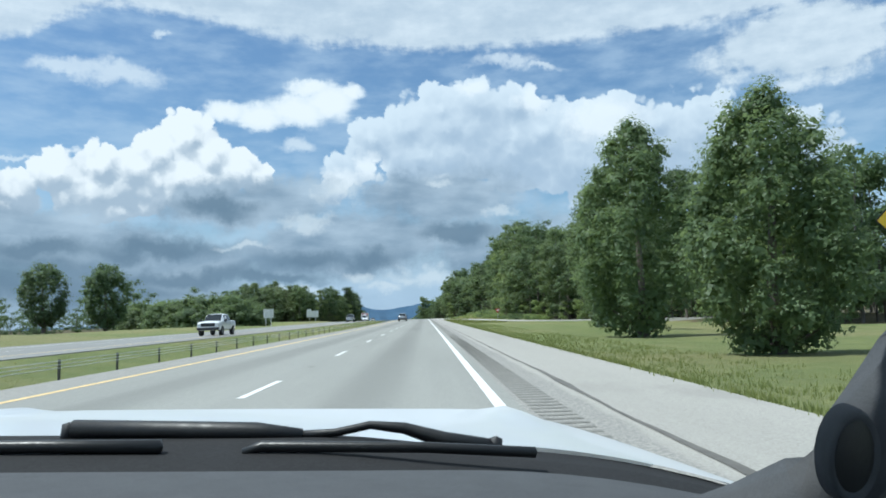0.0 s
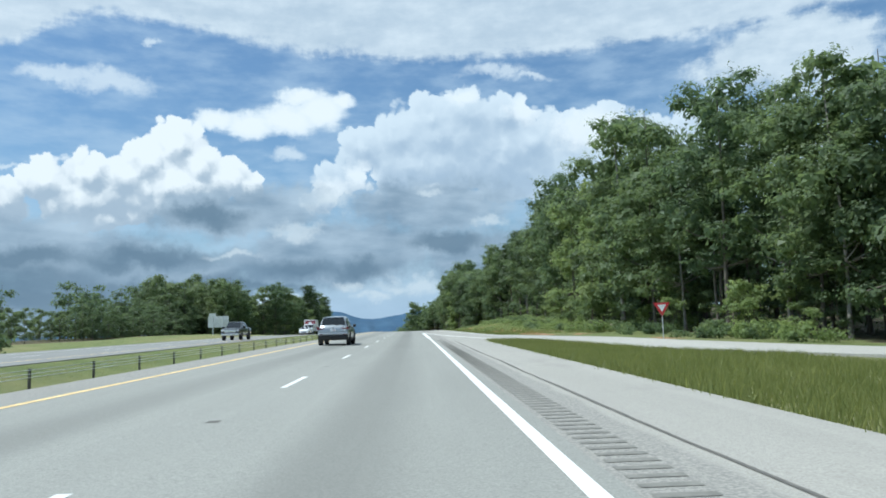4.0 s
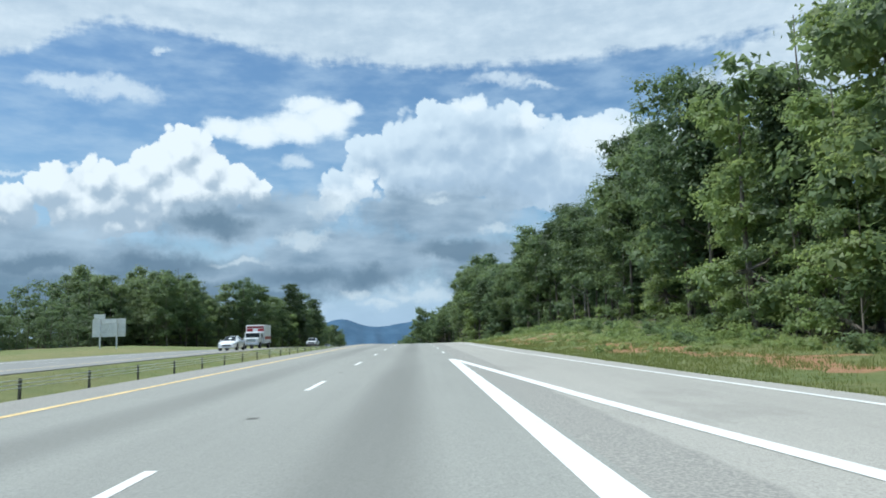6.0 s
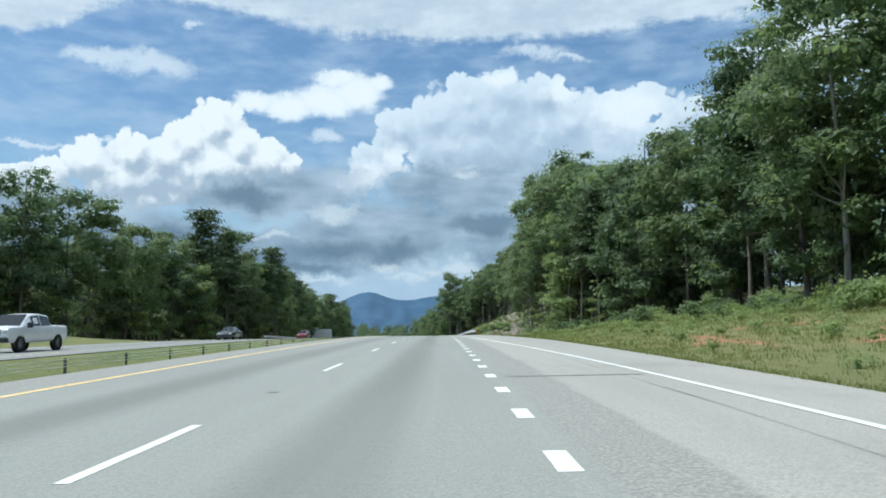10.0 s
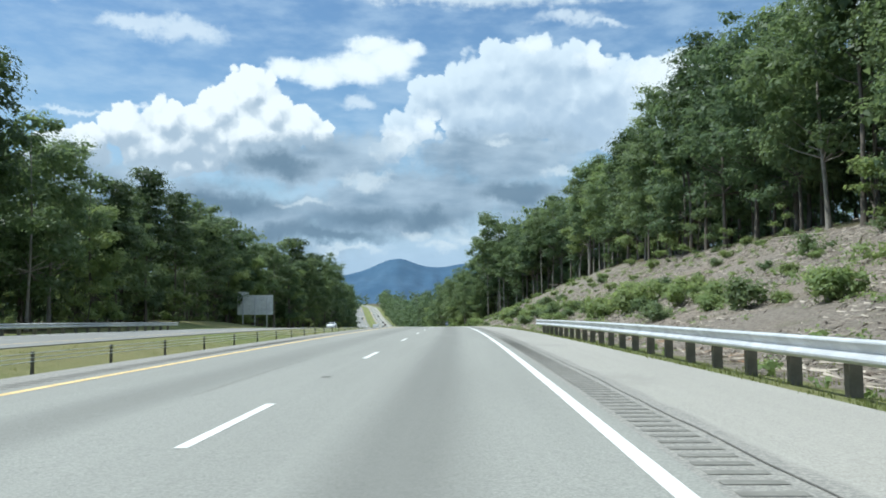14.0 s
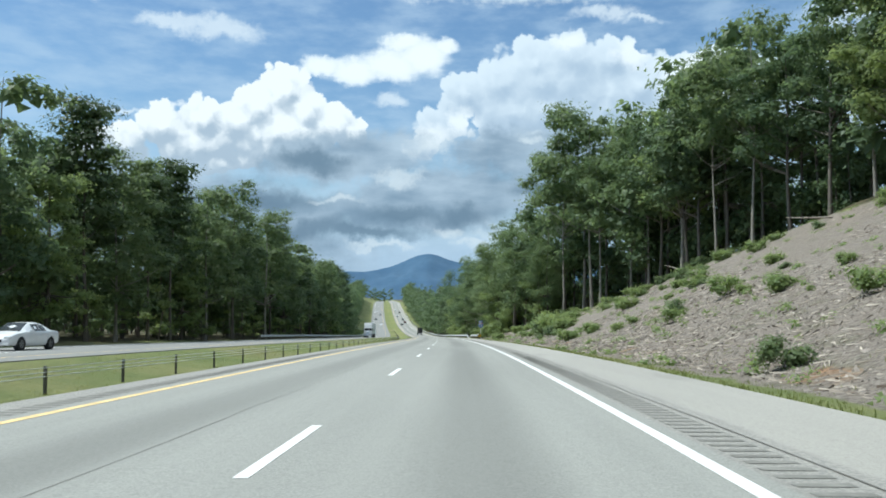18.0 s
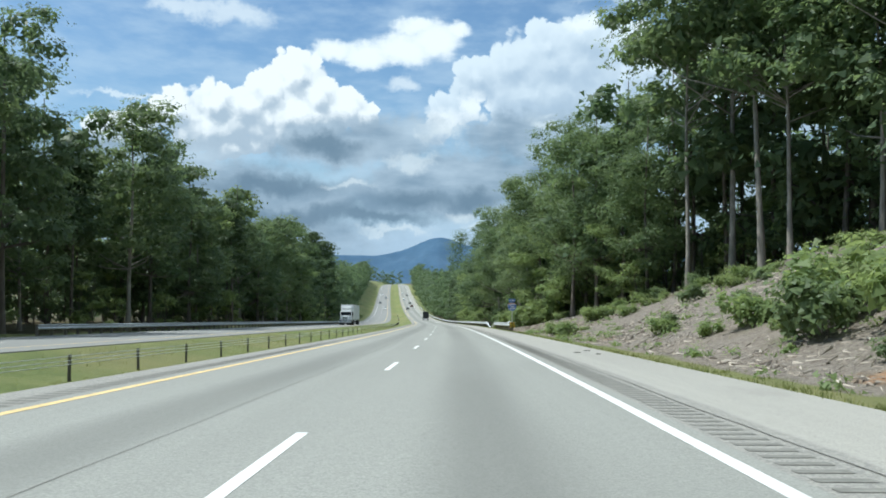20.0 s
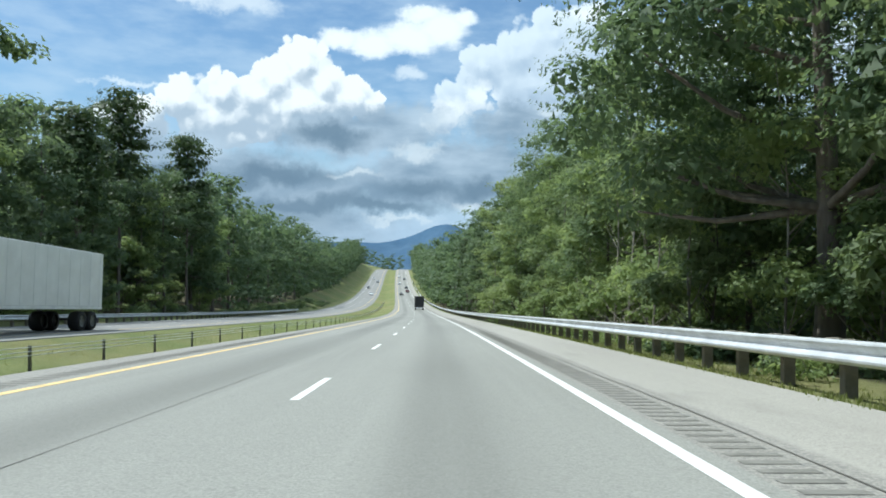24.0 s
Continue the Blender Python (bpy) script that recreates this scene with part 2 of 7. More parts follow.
    def lumps(where, scale, sharp=0.25):
        v = N("ShaderNodeTexVoronoi")
        v.voronoi_dimensions, v.feature = "2D", "SMOOTH_F1"
        L(where, v.inputs["Vector"])
        v.inputs["Scale"].default_value, v.inputs["Smoothness"].default_value = scale, sharp
        v.inputs["Detail"].default_value = 0.0
        d = v.outputs["Distance"]
        return m("SUBTRACT", 0.5, m("MULTIPLY", d, d))

    def shift(where, a, e):
        v = N("ShaderNodeVectorMath")
        L(where, v.inputs[0])
        v.inputs[1].default_value = (a, e, 0.0)
        return v.outputs[0]

    # a fine, crumpled space for the heads of the clouds
    crumple = N("ShaderNodeVectorMath")
    crumple.operation = "MULTIPLY_ADD"
    sub2 = N("ShaderNodeVectorMath")
    sub2.operation = "SUBTRACT"
    L(small.outputs["Color"], sub2.inputs[0])
    sub2.inputs[1].default_value = (0.5, 0.5, 0.5)
    L(sub2.outputs[0], crumple.inputs[0])
    crumple.inputs[1].default_value = (1.1, 1.0, 0.0)
    L(flat.outputs[0], crumple.inputs[2])
    fine_space = crumple.outputs[0]

    def body(rows, where):
        f = blobs(rows, 0.12, where)
        f = m("ADD", f, m("MULTIPLY", lumps(where, 0.62), 0.5))
        f = m("ADD", f, m("MULTIPLY", lumps(where, 1.5), 0.3))
        return m("SUBTRACT", f, 0.2)
    soft = noise_of(0.13, 3, 0.5, stretch=2.0, seed=11.0).outputs[0]
    streak = noise_of(0.28, 5, 0.55, stretch=3.0, seed=5.0).outputs[0]
    west, west_up = body(HEAPS_W, fine_space), body(HEAPS_W, shift(fine_space, -0.35, 0.75))
    east, east_up = body(HEAPS_E, fine_space), body(HEAPS_E, shift(fine_space, -0.35, 0.75))
    west_a, east_a = smoothstep(west, 0.0, 0.12), smoothstep(east, 0.0, 0.14)
    soften = m("MULTIPLY", m("SUBTRACT", soft, 0.5), 1.6)
    # white where the heads face up to the light, blue-grey beneath and towards the bases
    west_l = m("ADD", m("MULTIPLY", m("SUBTRACT", west, west_up), 1.35), m("ADD", m("MULTIPLY", m("SUBTRACT", el, 11.2), 0.17), soften))
    west_c = mix(smoothstep(west_l, -0.62, 0.7), (0.46, 0.54, 0.62), (0.96, 0.97, 0.96))
    inner = m("SUBTRACT", m("MULTIPLY", m("SUBTRACT", el, 13.0), 0.10), m("MULTIPLY", smoothstep(east, 0.1, 0.8), 0.45))
    east_l = m("ADD", m("MULTIPLY", m("SUBTRACT", east, east_up), 1.05), m("ADD", inner, soften))
    east_c = mix(smoothstep(east_l, -0.95, 0.85), (0.45, 0.55, 0.66), (0.78, 0.85, 0.90))
    n_streak = m("SUBTRACT", streak, 0.5)
    wisp_a = smoothstep(m("ADD", blobs(WISPS, 0.15), m("ADD", m("MULTIPLY", n_small, 0.9), m("MULTIPLY", n_streak, 1.1))), -0.1, 0.75)
    lens_f = m("ADD", blobs(LENS, 0.2, fine_space), m("ADD", m("MULTIPLY", n_small, 0.35), m("MULTIPLY", n_streak, 0.9)))
    lens_a = smoothstep(lens_f, -0.02, 0.42)
    glow_a = smoothstep(m("ADD", blobs(GLOW, 0.2, fine_space), m("ADD", m("MULTIPLY", n_small, 0.9), m("MULTIPLY", soften, 0.3))), -0.05, 0.7)
    rim = N("ShaderNodeValToRGB")
    L(m("MULTIPLY_ADD", az, 1 / 80, 0.5), rim.inputs[0])
    rim.color_ramp.interpolation = "B_SPLINE"
    for k, (a, e) in enumerate(RIM):
        stop = rim.color_ramp.elements[k] if k < 2 else rim.color_ramp.elements.new(0.5)
        stop.position = 0.0001 * k
    for (a, e), stop in zip(RIM, rim.color_ramp.elements):
        stop.color = (e / 30, e / 30, e / 30, 1)
    for (a, e), stop in reversed(list(zip(RIM, rim.color_ramp.elements))):
        stop.position = a / 80 + 0.5
    over = m("SUBTRACT", el, m("MULTIPLY", rim.outputs[0], 30.0))
    over = m("SUBTRACT", m("MULTIPLY", over, 0.42), m("MULTIPLY", smoothstep(el, 31, 42), 6.0))
    over = m("SUBTRACT", over, m("MULTIPLY", smoothstep(m("ABSOLUTE", az), 36, 44), 9.0))
    sheet_f = m("ADD", m("MAXIMUM", blobs(SHEET, 0.2), over), m("ADD", m("MULTIPLY", n_small, 0.55), m("MULTIPLY", n_streak, 0.75)))
    sheet_a = smoothstep(sheet_f, -0.08, 0.3)
    thin = m("ADD", m("MULTIPLY", n_streak, 1.3), m("ADD", m("MULTIPLY", n_small, 0.5), m("MULTIPLY", sheet_f, -0.12)))
    sheet_c = mix(smoothstep(thin, -0.5, 0.45), (0.57, 0.65, 0.72), (0.85, 0.89, 0.91))
    base_f = m("ADD", blobs(BASE, 0.3), m("ADD", m("MULTIPLY", n_small, 0.55), m("MULTIPLY", n_big, 0.5)))
    base_a = smoothstep(base_f, -0.02, 0.5)
    base_c = mix(smoothstep(m("ADD", m("SUBTRACT", streak, 0.5), soften), -0.45, 0.55), (0.215, 0.30, 0.39), (0.54, 0.63, 0.71))
    dark_a = smoothstep(m("ADD", blobs(DARK, 0.3), m("MULTIPLY", m("SUBTRACT", streak, 0.5), 1.3)), -0.2, 0.8)
    bits_a = smoothstep(m("ADD", blobs(BITS, 0.2), m("ADD", m("MULTIPLY", n_small, 1.3), m("MULTIPLY", m("SUBTRACT", streak, 0.5), 0.8))), 0.0, 0.9)
    blue = N("ShaderNodeVectorMath")
    blue.operation = "MULTIPLY"
    L(sky.outputs[0], blue.inputs[0])
    blue.inputs[1].default_value = (0.10, 0.108, 0.112)
    clear = mix(smoothstep(el, 2.0, 10.0), (0.44, 0.56, 0.68), blue.outputs[0])
    veil = m("MULTIPLY", smoothstep(m("ADD", streak, m("MULTIPLY", soften, 0.25)), 0.3, 0.75), 0.5)
    clear = mix(veil, clear, (0.56, 0.68, 0.80))
    col = mix(m("MULTIPLY", sheet_a, 0.92), clear, sheet_c)
    col = mix(east_a, col, east_c)
    col = mix(m("MULTIPLY", m("MULTIPLY", glow_a, east_a), 0.85), col, (0.95, 0.97, 0.97))
    col = mix(m("MULTIPLY", wisp_a, 0.7), col, (0.82, 0.87, 0.90))
    col = mix(m("MULTIPLY", lens_a, 0.97), col, mix(smoothstep(lens_f, 0.1, 0.7), (0.80, 0.86, 0.90), (0.97, 0.98, 0.97)))
    col = mix(west_a, col, west_c)
    col = mix(m("MULTIPLY", base_a, 0.95), col, base_c)
    col = mix(m("MULTIPLY", dark_a, 0.85), col, (0.16, 0.235, 0.31))
    col = mix(m("MULTIPLY", bits_a, 0.65), col, (0.74, 0.79, 0.81))
    col = mix(m("MULTIPLY", m("SUBTRACT", 1.0, smoothstep(el, 0.4, 3.4)), 0.8), col, (0.44, 0.55, 0.66))
    col = mix(smoothstep(el, -5, -0.5), (0.10, 0.12, 0.08), col)
    bg = N("ShaderNodeBackground")
    L(col, bg.inputs[0])
    bg.inputs[1].default_value = 1.0
    out = N("ShaderNodeOutputWorld")
    L(bg.outputs[0], out.inputs[0])


sky_nodes()
sun = new("sun", bpy.data.lights.new("sun", "SUN"))
sun.data.energy, sun.data.angle, sun.data.color = 4.8, radians(0.6), (1.0, 0.95, 0.86)
sun.matrix_world = look((math.sin(SUN_AZ) * math.cos(SUN_EL) * 100, math.cos(SUN_AZ) * math.cos(SUN_EL) * 100, math.sin(SUN_EL) * 100), (0, 0, 0))

# ---- materials ----
def material(name, build):
    mt = bpy.data.materials.new(name)
    mt.use_nodes = True
    nt = mt.node_tree
    nt.nodes.clear()
    b = nt.nodes.new("ShaderNodeBsdfPrincipled")
    o = nt.nodes.new("ShaderNodeOutputMaterial")
    nt.links.new(b.outputs[0], o.inputs[0])
    build(nt, b, o)
    return mt


def nn(nt, kind, **sockets):
    n = nt.nodes.new(kind)
    for k, v in sockets.items():
        n.inputs[k.replace("_", " ")].default_value = v
    return n


def tex(nt, coord, scale, detail=4.0, rough=0.6, stretch=(1, 1, 1)):
    mp = nn(nt, "ShaderNodeMapping")
    mp.inputs["Scale"].default_value = stretch
    nt.links.new(coord, mp.inputs[0])
    n = nn(nt, "ShaderNodeTexNoise", Scale=scale, Detail=detail, Roughness=rough)
    nt.links.new(mp.outputs[0], n.inputs["Vector"])
    return n.outputs[0]


def band(nt, v, a, b, lo=0.0, hi=1.0):
    n = nt.nodes.new("ShaderNodeMapRange")
    n.interpolation_type = "SMOOTHSTEP"
    nt.links.new(v, n.inputs[0])
    for i, q in enumerate((a, b, lo, hi)):
        n.inputs[i + 1].default_value = q
    return n.outputs[0]


def mixc(nt, f, a, b, mode="MIX"):
    n = nt.nodes.new("ShaderNodeMix")
    n.data_type, n.blend_type = "RGBA", mode
    for s, v in ((n.inputs[0], f), (n.inputs[6], a), (n.inputs[7], b)):
        if isinstance(v, (int, float)):
            s.default_value = v
        elif isinstance(v, tuple):
            s.default_value = (*v, 1)
        else:
            nt.links.new(v, s)
    return n.outputs[2]


def calc(nt, op, a, b=0.0):
    n = nt.nodes.new("ShaderNodeMath")
    n.operation = op
    for i, v in enumerate((a, b)):
        if isinstance(v, (int, float)):
            n.inputs[i].default_value = v
        else:
            nt.links.new(v, n.inputs[i])
    return n.outputs[0]


def bump(nt, b, height, strength=0.4, distance=0.02):
    n = nn(nt, "ShaderNodeBump", Strength=strength, Distance=distance)
    nt.links.new(height, n.inputs["Height"])
    nt.links.new(n.outputs[0], b.inputs["Normal"])


def coords(nt, which="Object"):
    return nt.nodes.new("ShaderNodeTexCoord").outputs[which]


def plain(name, color, rough=0.5, metal=0.0, vary=0.15, scale=6.0, coat=0.0):
    """A surface with grain, faint stains and fine relief."""
    def build(nt, b, o):
        c = coords(nt)
        v = tex(nt, c, scale)
        fine = tex(nt, c, scale * 14, 3.0)
        lo = tuple(q * (1 - vary) for q in color)
        hi = tuple(min(q * (1 + vary), 1) for q in color)
        nt.links.new(mixc(nt, band(nt, v, 0.3, 0.7), lo, hi), b.inputs["Base Color"])
        if coat:
            b.inputs["Roughness"].default_value = rough
        else:
            nt.links.new(band(nt, fine, 0.2, 0.8, max(rough - 0.08, 0.02), min(rough + 0.08, 1)), b.inputs["Roughness"])
        b.inputs["Metallic"].default_value = metal
        b.inputs["Coat Weight"].default_value = coat
        b.inputs["Coat Roughness"].default_value = 0.05
        if not coat:
            bump(nt, b, fine, 0.15, 0.004)
    return material(name, build)


def asphalt(name, color, lanes=(), strip=None):
    """Worn pavement: aggregate, patches, streaks along the road, and an oil stain down each lane's middle."""
    def build(nt, b, o):
        c = coords(nt, "UV")
        obj = coords(nt)
        grit = tex(nt, obj, 45, 3.0, 0.7)
        patch = tex(nt, c, 0.12, 4.0, 0.6, (2.5, 0.35, 1))
        speck = tex(nt, obj, 16, 2.0, 0.8)
        streak = tex(nt, c, 1.6, 3.0, 0.6, (1.6, 0.03, 1))
        col = mixc(nt, band(nt, grit, 0.25, 0.75), tuple(q * 0.72 for q in color), tuple(min(1, q * 1.25) for q in color))
        col = mixc(nt, band(nt, speck, 0.55, 0.72, 0.0, 0.4), col, tuple(q * 0.6 for q in color))
        col = mixc(nt, band(nt, speck, 0.45, 0.28, 0.0, 0.35), col, tuple(min(1, q * 1.3) for q in color))
        col = mixc(nt, band(nt, patch, 0.35, 0.7, 0.0, 0.35), col, tuple(q * 0.7 for q in color))
        col = mixc(nt, band(nt, streak, 0.45, 0.75, 0.0, 0.25), col, tuple(q * 1.18 for q in color))
        if lanes:
            sep = nt.nodes.new("ShaderNodeSeparateXYZ")
            nt.links.new(c, sep.inputs[0])
            worn = tex(nt, c, 0.5, 2.0, 0.5, (0.3, 0.08, 1))
            for mid in lanes:
                d = calc(nt, "ABSOLUTE", calc(nt, "SUBTRACT", sep.outputs[0], mid))
                f = calc(nt, "MULTIPLY", band(nt, d, 0.15, 0.85, 1.0, 0.0), band(nt, worn, 0.2, 0.7, 0.25, 0.55))
                col = mixc(nt, f, col, tuple(q * 0.45 for q in color))
        if strip:
            sep = nt.nodes.new("ShaderNodeSeparateXYZ")
            nt.links.new(c, sep.inputs[0])
            ragged = calc(nt, "ADD", sep.outputs[0], calc(nt, "MULTIPLY", tex(nt, c, 0.7, 3.0, 0.6), 0.25))
            coarse = mixc(nt, band(nt, tex(nt, obj, 26, 2.0, 0.8), 0.4, 0.62), tuple(q * f for q, f in zip(color, (0.55, 0.56, 0.58))), tuple(q * 0.95 for q in color))
            col = mixc(nt, band(nt, ragged, strip + 0.06, strip + 0.18, 0.85, 0.0), col, coarse)
            blot = tex(nt, c, 0.35, 4.0, 0.65, (1.0, 0.4, 1))
            col = mixc(nt, band(nt, blot, 0.56, 0.68, 0.0, 0.35), col, tuple(q * 0.6 for q in color))
        nt.links.new(col, b.inputs["Base Color"])
        b.inputs["Roughness"].default_value = 0.82
        bump(nt, b, grit, 0.5, 0.006)
    return material(name, build)


def ground_build(nt, b, o):
    c = coords(nt)
    at_ = nt.nodes.new("ShaderNodeVertexColor")
    at_.layer_name = "cover"
    sep = nt.nodes.new("ShaderNodeSeparateColor")
    nt.links.new(at_.outputs[0], sep.inputs[0])
    big, mid, fine = tex(nt, c, 0.05, 4), tex(nt, c, 0.45, 5), tex(nt, c, 7.0, 4, 0.7)
    grass = mixc(nt, band(nt, mid, 0.3, 0.7), (0.14, 0.175, 0.05), (0.225, 0.24, 0.085))
    grass = mixc(nt, band(nt, big, 0.42, 0.66, 0.0, 0.72), grass, (0.30, 0.25, 0.118))
    grass = mixc(nt, band(nt, fine, 0.2, 0.8, 0.0, 0.5), grass, (0.085, 0.125, 0.028))
    blades = tex(nt, c, 16.0, 3, 0.8)
    grass = mixc(nt, band(nt, blades, 0.52, 0.68, 0.0, 0.55), grass, (0.055, 0.085, 0.022))
    grass = mixc(nt, band(nt, blades, 0.45, 0.3, 0.0, 0.4), grass, (0.27, 0.28, 0.11))
    litter = mixc(nt, band(nt, mid, 0.3, 0.7), (0.05, 0.055, 0.02), (0.13, 0.10, 0.055))
    stones = nn(nt, "ShaderNodeTexVoronoi", Scale=3.2)
    nt.links.new(c, stones.inputs["Vector"])
    rub = mixc(nt, band(nt, fine, 0.25, 0.75), (0.15, 0.124, 0.10), (0.33, 0.285, 0.24))
    rub = mixc(nt, band(nt, stones.outputs["Distance"], 0.05, 0.5, 0.45, 0.0), rub, (0.40, 0.365, 0.315))
    rub = mixc(nt, band(nt, mid, 0.55, 0.7, 0.0, 0.6), rub, (0.11, 0.12, 0.045))
    twigs = tex(nt, c, 4.0, 5, 0.75, (1.0, 2.6, 1.0))
    rub = mixc(nt, band(nt, twigs, 0.5, 0.66, 0.0, 0.8), rub, (0.085, 0.066, 0.05))
    chips = tex(nt, c, 9.0, 3, 0.8, (1.0, 2.2, 1.0))
    rub = mixc(nt, band(nt, chips, 0.53, 0.63, 0.0, 0.75), rub, (0.075, 0.06, 0.048))
    rub = mixc(nt, band(nt, chips, 0.46, 0.36, 0.0, 0.6), rub, (0.42, 0.385, 0.335))
    rub = mixc(nt, band(nt, big, 0.5, 0.7, 0.0, 0.4), rub, (0.265, 0.205, 0.155))
    dirt = mixc(nt, band(nt, fine, 0.3, 0.7), (0.30, 0.15, 0.075), (0.46, 0.27, 0.15))

    def edge(ch):
        v = calc(nt, "ADD", sep.outputs[ch], calc(nt, "MULTIPLY", calc(nt, "SUBTRACT", mid, 0.5), 1.1))
        return band(nt, v, 0.42, 0.62)
    col = mixc(nt, edge(1), grass, litter)
    col = mixc(nt, edge(0), col, rub)
    col = mixc(nt, edge(2), col, dirt)
    nt.links.new(col, b.inputs["Base Color"])
    b.inputs["Roughness"].default_value = 0.95
    bump(nt, b, calc(nt, "ADD", calc(nt, "ADD", fine, calc(nt, "MULTIPLY", twigs, 0.8)), calc(nt, "MULTIPLY", stones.outputs["Distance"], -0.5)), 0.9, 0.12)


def foliage(name, dark, light, through=0.35):
    """Leaves: the colour wanders from tree to tree and from bough to bough, less from leaf to leaf."""
    def build(nt, b, o):
        geo = nt.nodes.new("ShaderNodeNewGeometry")
        info = nt.nodes.new("ShaderNodeObjectInfo")
        bough = tex(nt, coords(nt), 0.55, 3.0, 0.6)
        f = calc(nt, "ADD", calc(nt, "MULTIPLY", geo.outputs["Random Per Island"], 0.55), band(nt, bough, 0.32, 0.68, 0.0, 0.45))
        col = mixc(nt, f, dark, light)
        col = mixc(nt, band(nt, info.outputs["Random"], 0.0, 1.0, 0.0, 0.5), col, tuple(q * k for q, k in zip(light, (0.6, 0.74, 0.72))))
        nt.links.new(col, b.inputs["Base Color"])
        b.inputs["Roughness"].default_value = 0.5
        b.inputs["Specular IOR Level"].default_value = 0.35
        t = nt.nodes.new("ShaderNodeBsdfTranslucent")
        nt.links.new(mixc(nt, 0.5, col, tuple(min(q * k, 1) for q, k in zip(light, (1.6, 1.6, 1.2)))), t.inputs[0])
        mx = nt.nodes.new("ShaderNodeMixShader")
        mx.inputs[0].default_value = through
        nt.links.new(b.outputs[0], mx.inputs[1])
        nt.links.new(t.outputs[0], mx.inputs[2])
        nt.links.new(mx.outputs[0], o.inputs[0])
    return material(name, build)


def bark_build(color):
    def build(nt, b, o):
        c = coords(nt)
        v = tex(nt, c, 5, 5, 0.7, (1, 1, 0.18))
        w = tex(nt, c, 0.8, 3)
        col = mixc(nt, band(nt, v, 0.3, 0.7), tuple(q * 0.55 for q in color), color)
        nt.links.new(mixc(nt, band(nt, w, 0.45, 0.7, 0, 0.5), col, tuple(min(1, q * 1.5) for q in color)), b.inputs["Base Color"])
        b.inputs["Roughness"].default_value = 0.9
        bump(nt, b, v, 0.8, 0.03)
    return build


M_ROAD = asphalt("lane_pavement", (0.285, 0.285, 0.26), (LANE / 2, -LANE / 2))
M_BACK = asphalt("opposite_pavement", (0.24, 0.24, 0.23), ())
M_SHOULDER = asphalt("shoulder_pavement", (0.36, 0.345, 0.31), strip=LANE + 1.1)
M_SLIP = asphalt("slip_pavement", (0.41, 0.395, 0.355))
M_EXTRA = asphalt("added_lane_pavement", (0.24, 0.235, 0.21), (LANE * 1.5,))
M_TAR = plain("tar_seal", (0.125, 0.118, 0.105), 0.7)
M_BLACK = plain("black_plate", (0.015, 0.015, 0.015), 0.5)
M_SIGNWHITE = plain("white_sheeting", (0.78, 0.79, 0.80), 0.4, vary=0.06)
M_GROOVE = plain("rumble_groove", (0.20, 0.195, 0.175), 0.9)
M_WHITE = plain("white_road_paint", (0.72, 0.72, 0.70), 0.7, vary=0.1, scale=3)
M_YELLOW = plain("yellow_road_paint", (0.74, 0.54, 0.25), 0.7, vary=0.14, scale=3)
M_GROUND = material("ground_cover", ground_build)
M_STEEL = plain("galvanised_steel", (0.66, 0.68, 0.70), 0.5, 0.35, 0.12, 2)
M_POST = plain("weathered_post", (0.20, 0.18, 0.15), 0.85)
M_CABLEPOST = plain("rusty_steel_post", (0.10, 0.095, 0.085), 0.7)
M_BARK = material("bark", bark_build((0.17, 0.145, 0.12)))
M_BARK_PALE = material("pale_bark", bark_build((0.33, 0.30, 0.26)))
M_LEAF = foliage("leaf", (0.088, 0.125, 0.062), (0.21, 0.268, 0.13), 0.5)
M_LEAF_LIGHT = foliage("light_leaf", (0.145, 0.195, 0.078), (0.305, 0.365, 0.155), 0.52)
M_LEAF_DARK = foliage("dark_leaf", (0.078, 0.115, 0.063), (0.165, 0.222, 0.115), 0.5)
M_PINE = foliage("needles", (0.04, 0.068, 0.03), (0.10, 0.14, 0.055), 0.36)
M_BLADE = foliage("grass_blade", (0.15, 0.185, 0.05), (0.30, 0.31, 0.115), 0.5)


# ---- building helpers ----
def mesh_of(name, verts, faces, mats, smooth=False, index=None):
    me = bpy.data.meshes.new(name)
    me.from_pydata([tuple(v) for v in verts], [], faces)
    for mt in mats if isinstance(mats, (list, tuple)) else [mats]:
        me.materials.append(mt)
    if smooth:
        me.polygons.foreach_set("use_smooth", [True] * len(me.polygons))
    if index is not None:
        me.polygons.foreach_set("material_index", index)
    me.update()
    return me


def part(name, bm, mt, parent=None, label="", smooth=False):
    """Links a bmesh (or a ready mesh) as one mesh object under a thing or a part."""
    if isinstance(bm, bpy.types.Mesh):
        me = bm
    else:
        me = bpy.data.meshes.new(name)
        bm.to_mesh(me)
        bm.free()
        if smooth:
            me.polygons.foreach_set("use_smooth", [True] * len(me.polygons))
    if mt is not None and not me.materials:
        me.materials.append(mt)
    ob = new(name, me)
    if parent is not None:
        ob.parent = parent
    if label:
        tagged(ob, label)
    return ob


def thing(name, label, category, group="", kind="", m=None):
    ob = tagged(new(name), label, category, group, kind)
    if m is not None:
        ob.matrix_basis = m
    return ob


def box(bm, x0, x1, y0, y1, z0, z1, bevel=0.0, m=None):
    mt = Matrix.Translation(((x0 + x1) / 2, (y0 + y1) / 2, (z0 + z1) / 2)) @ Matrix.Diagonal((x1 - x0, y1 - y0, z1 - z0, 1))
    r = bmesh.ops.create_cube(bm, size=1, matrix=(m @ mt) if m is not None else mt)
    if bevel:
        es = list({e for v in r["verts"] for e in v.link_edges})
        bmesh.ops.bevel(bm, geom=es, offset=bevel, segments=2, affect="EDGES", profile=0.5)
    return bm


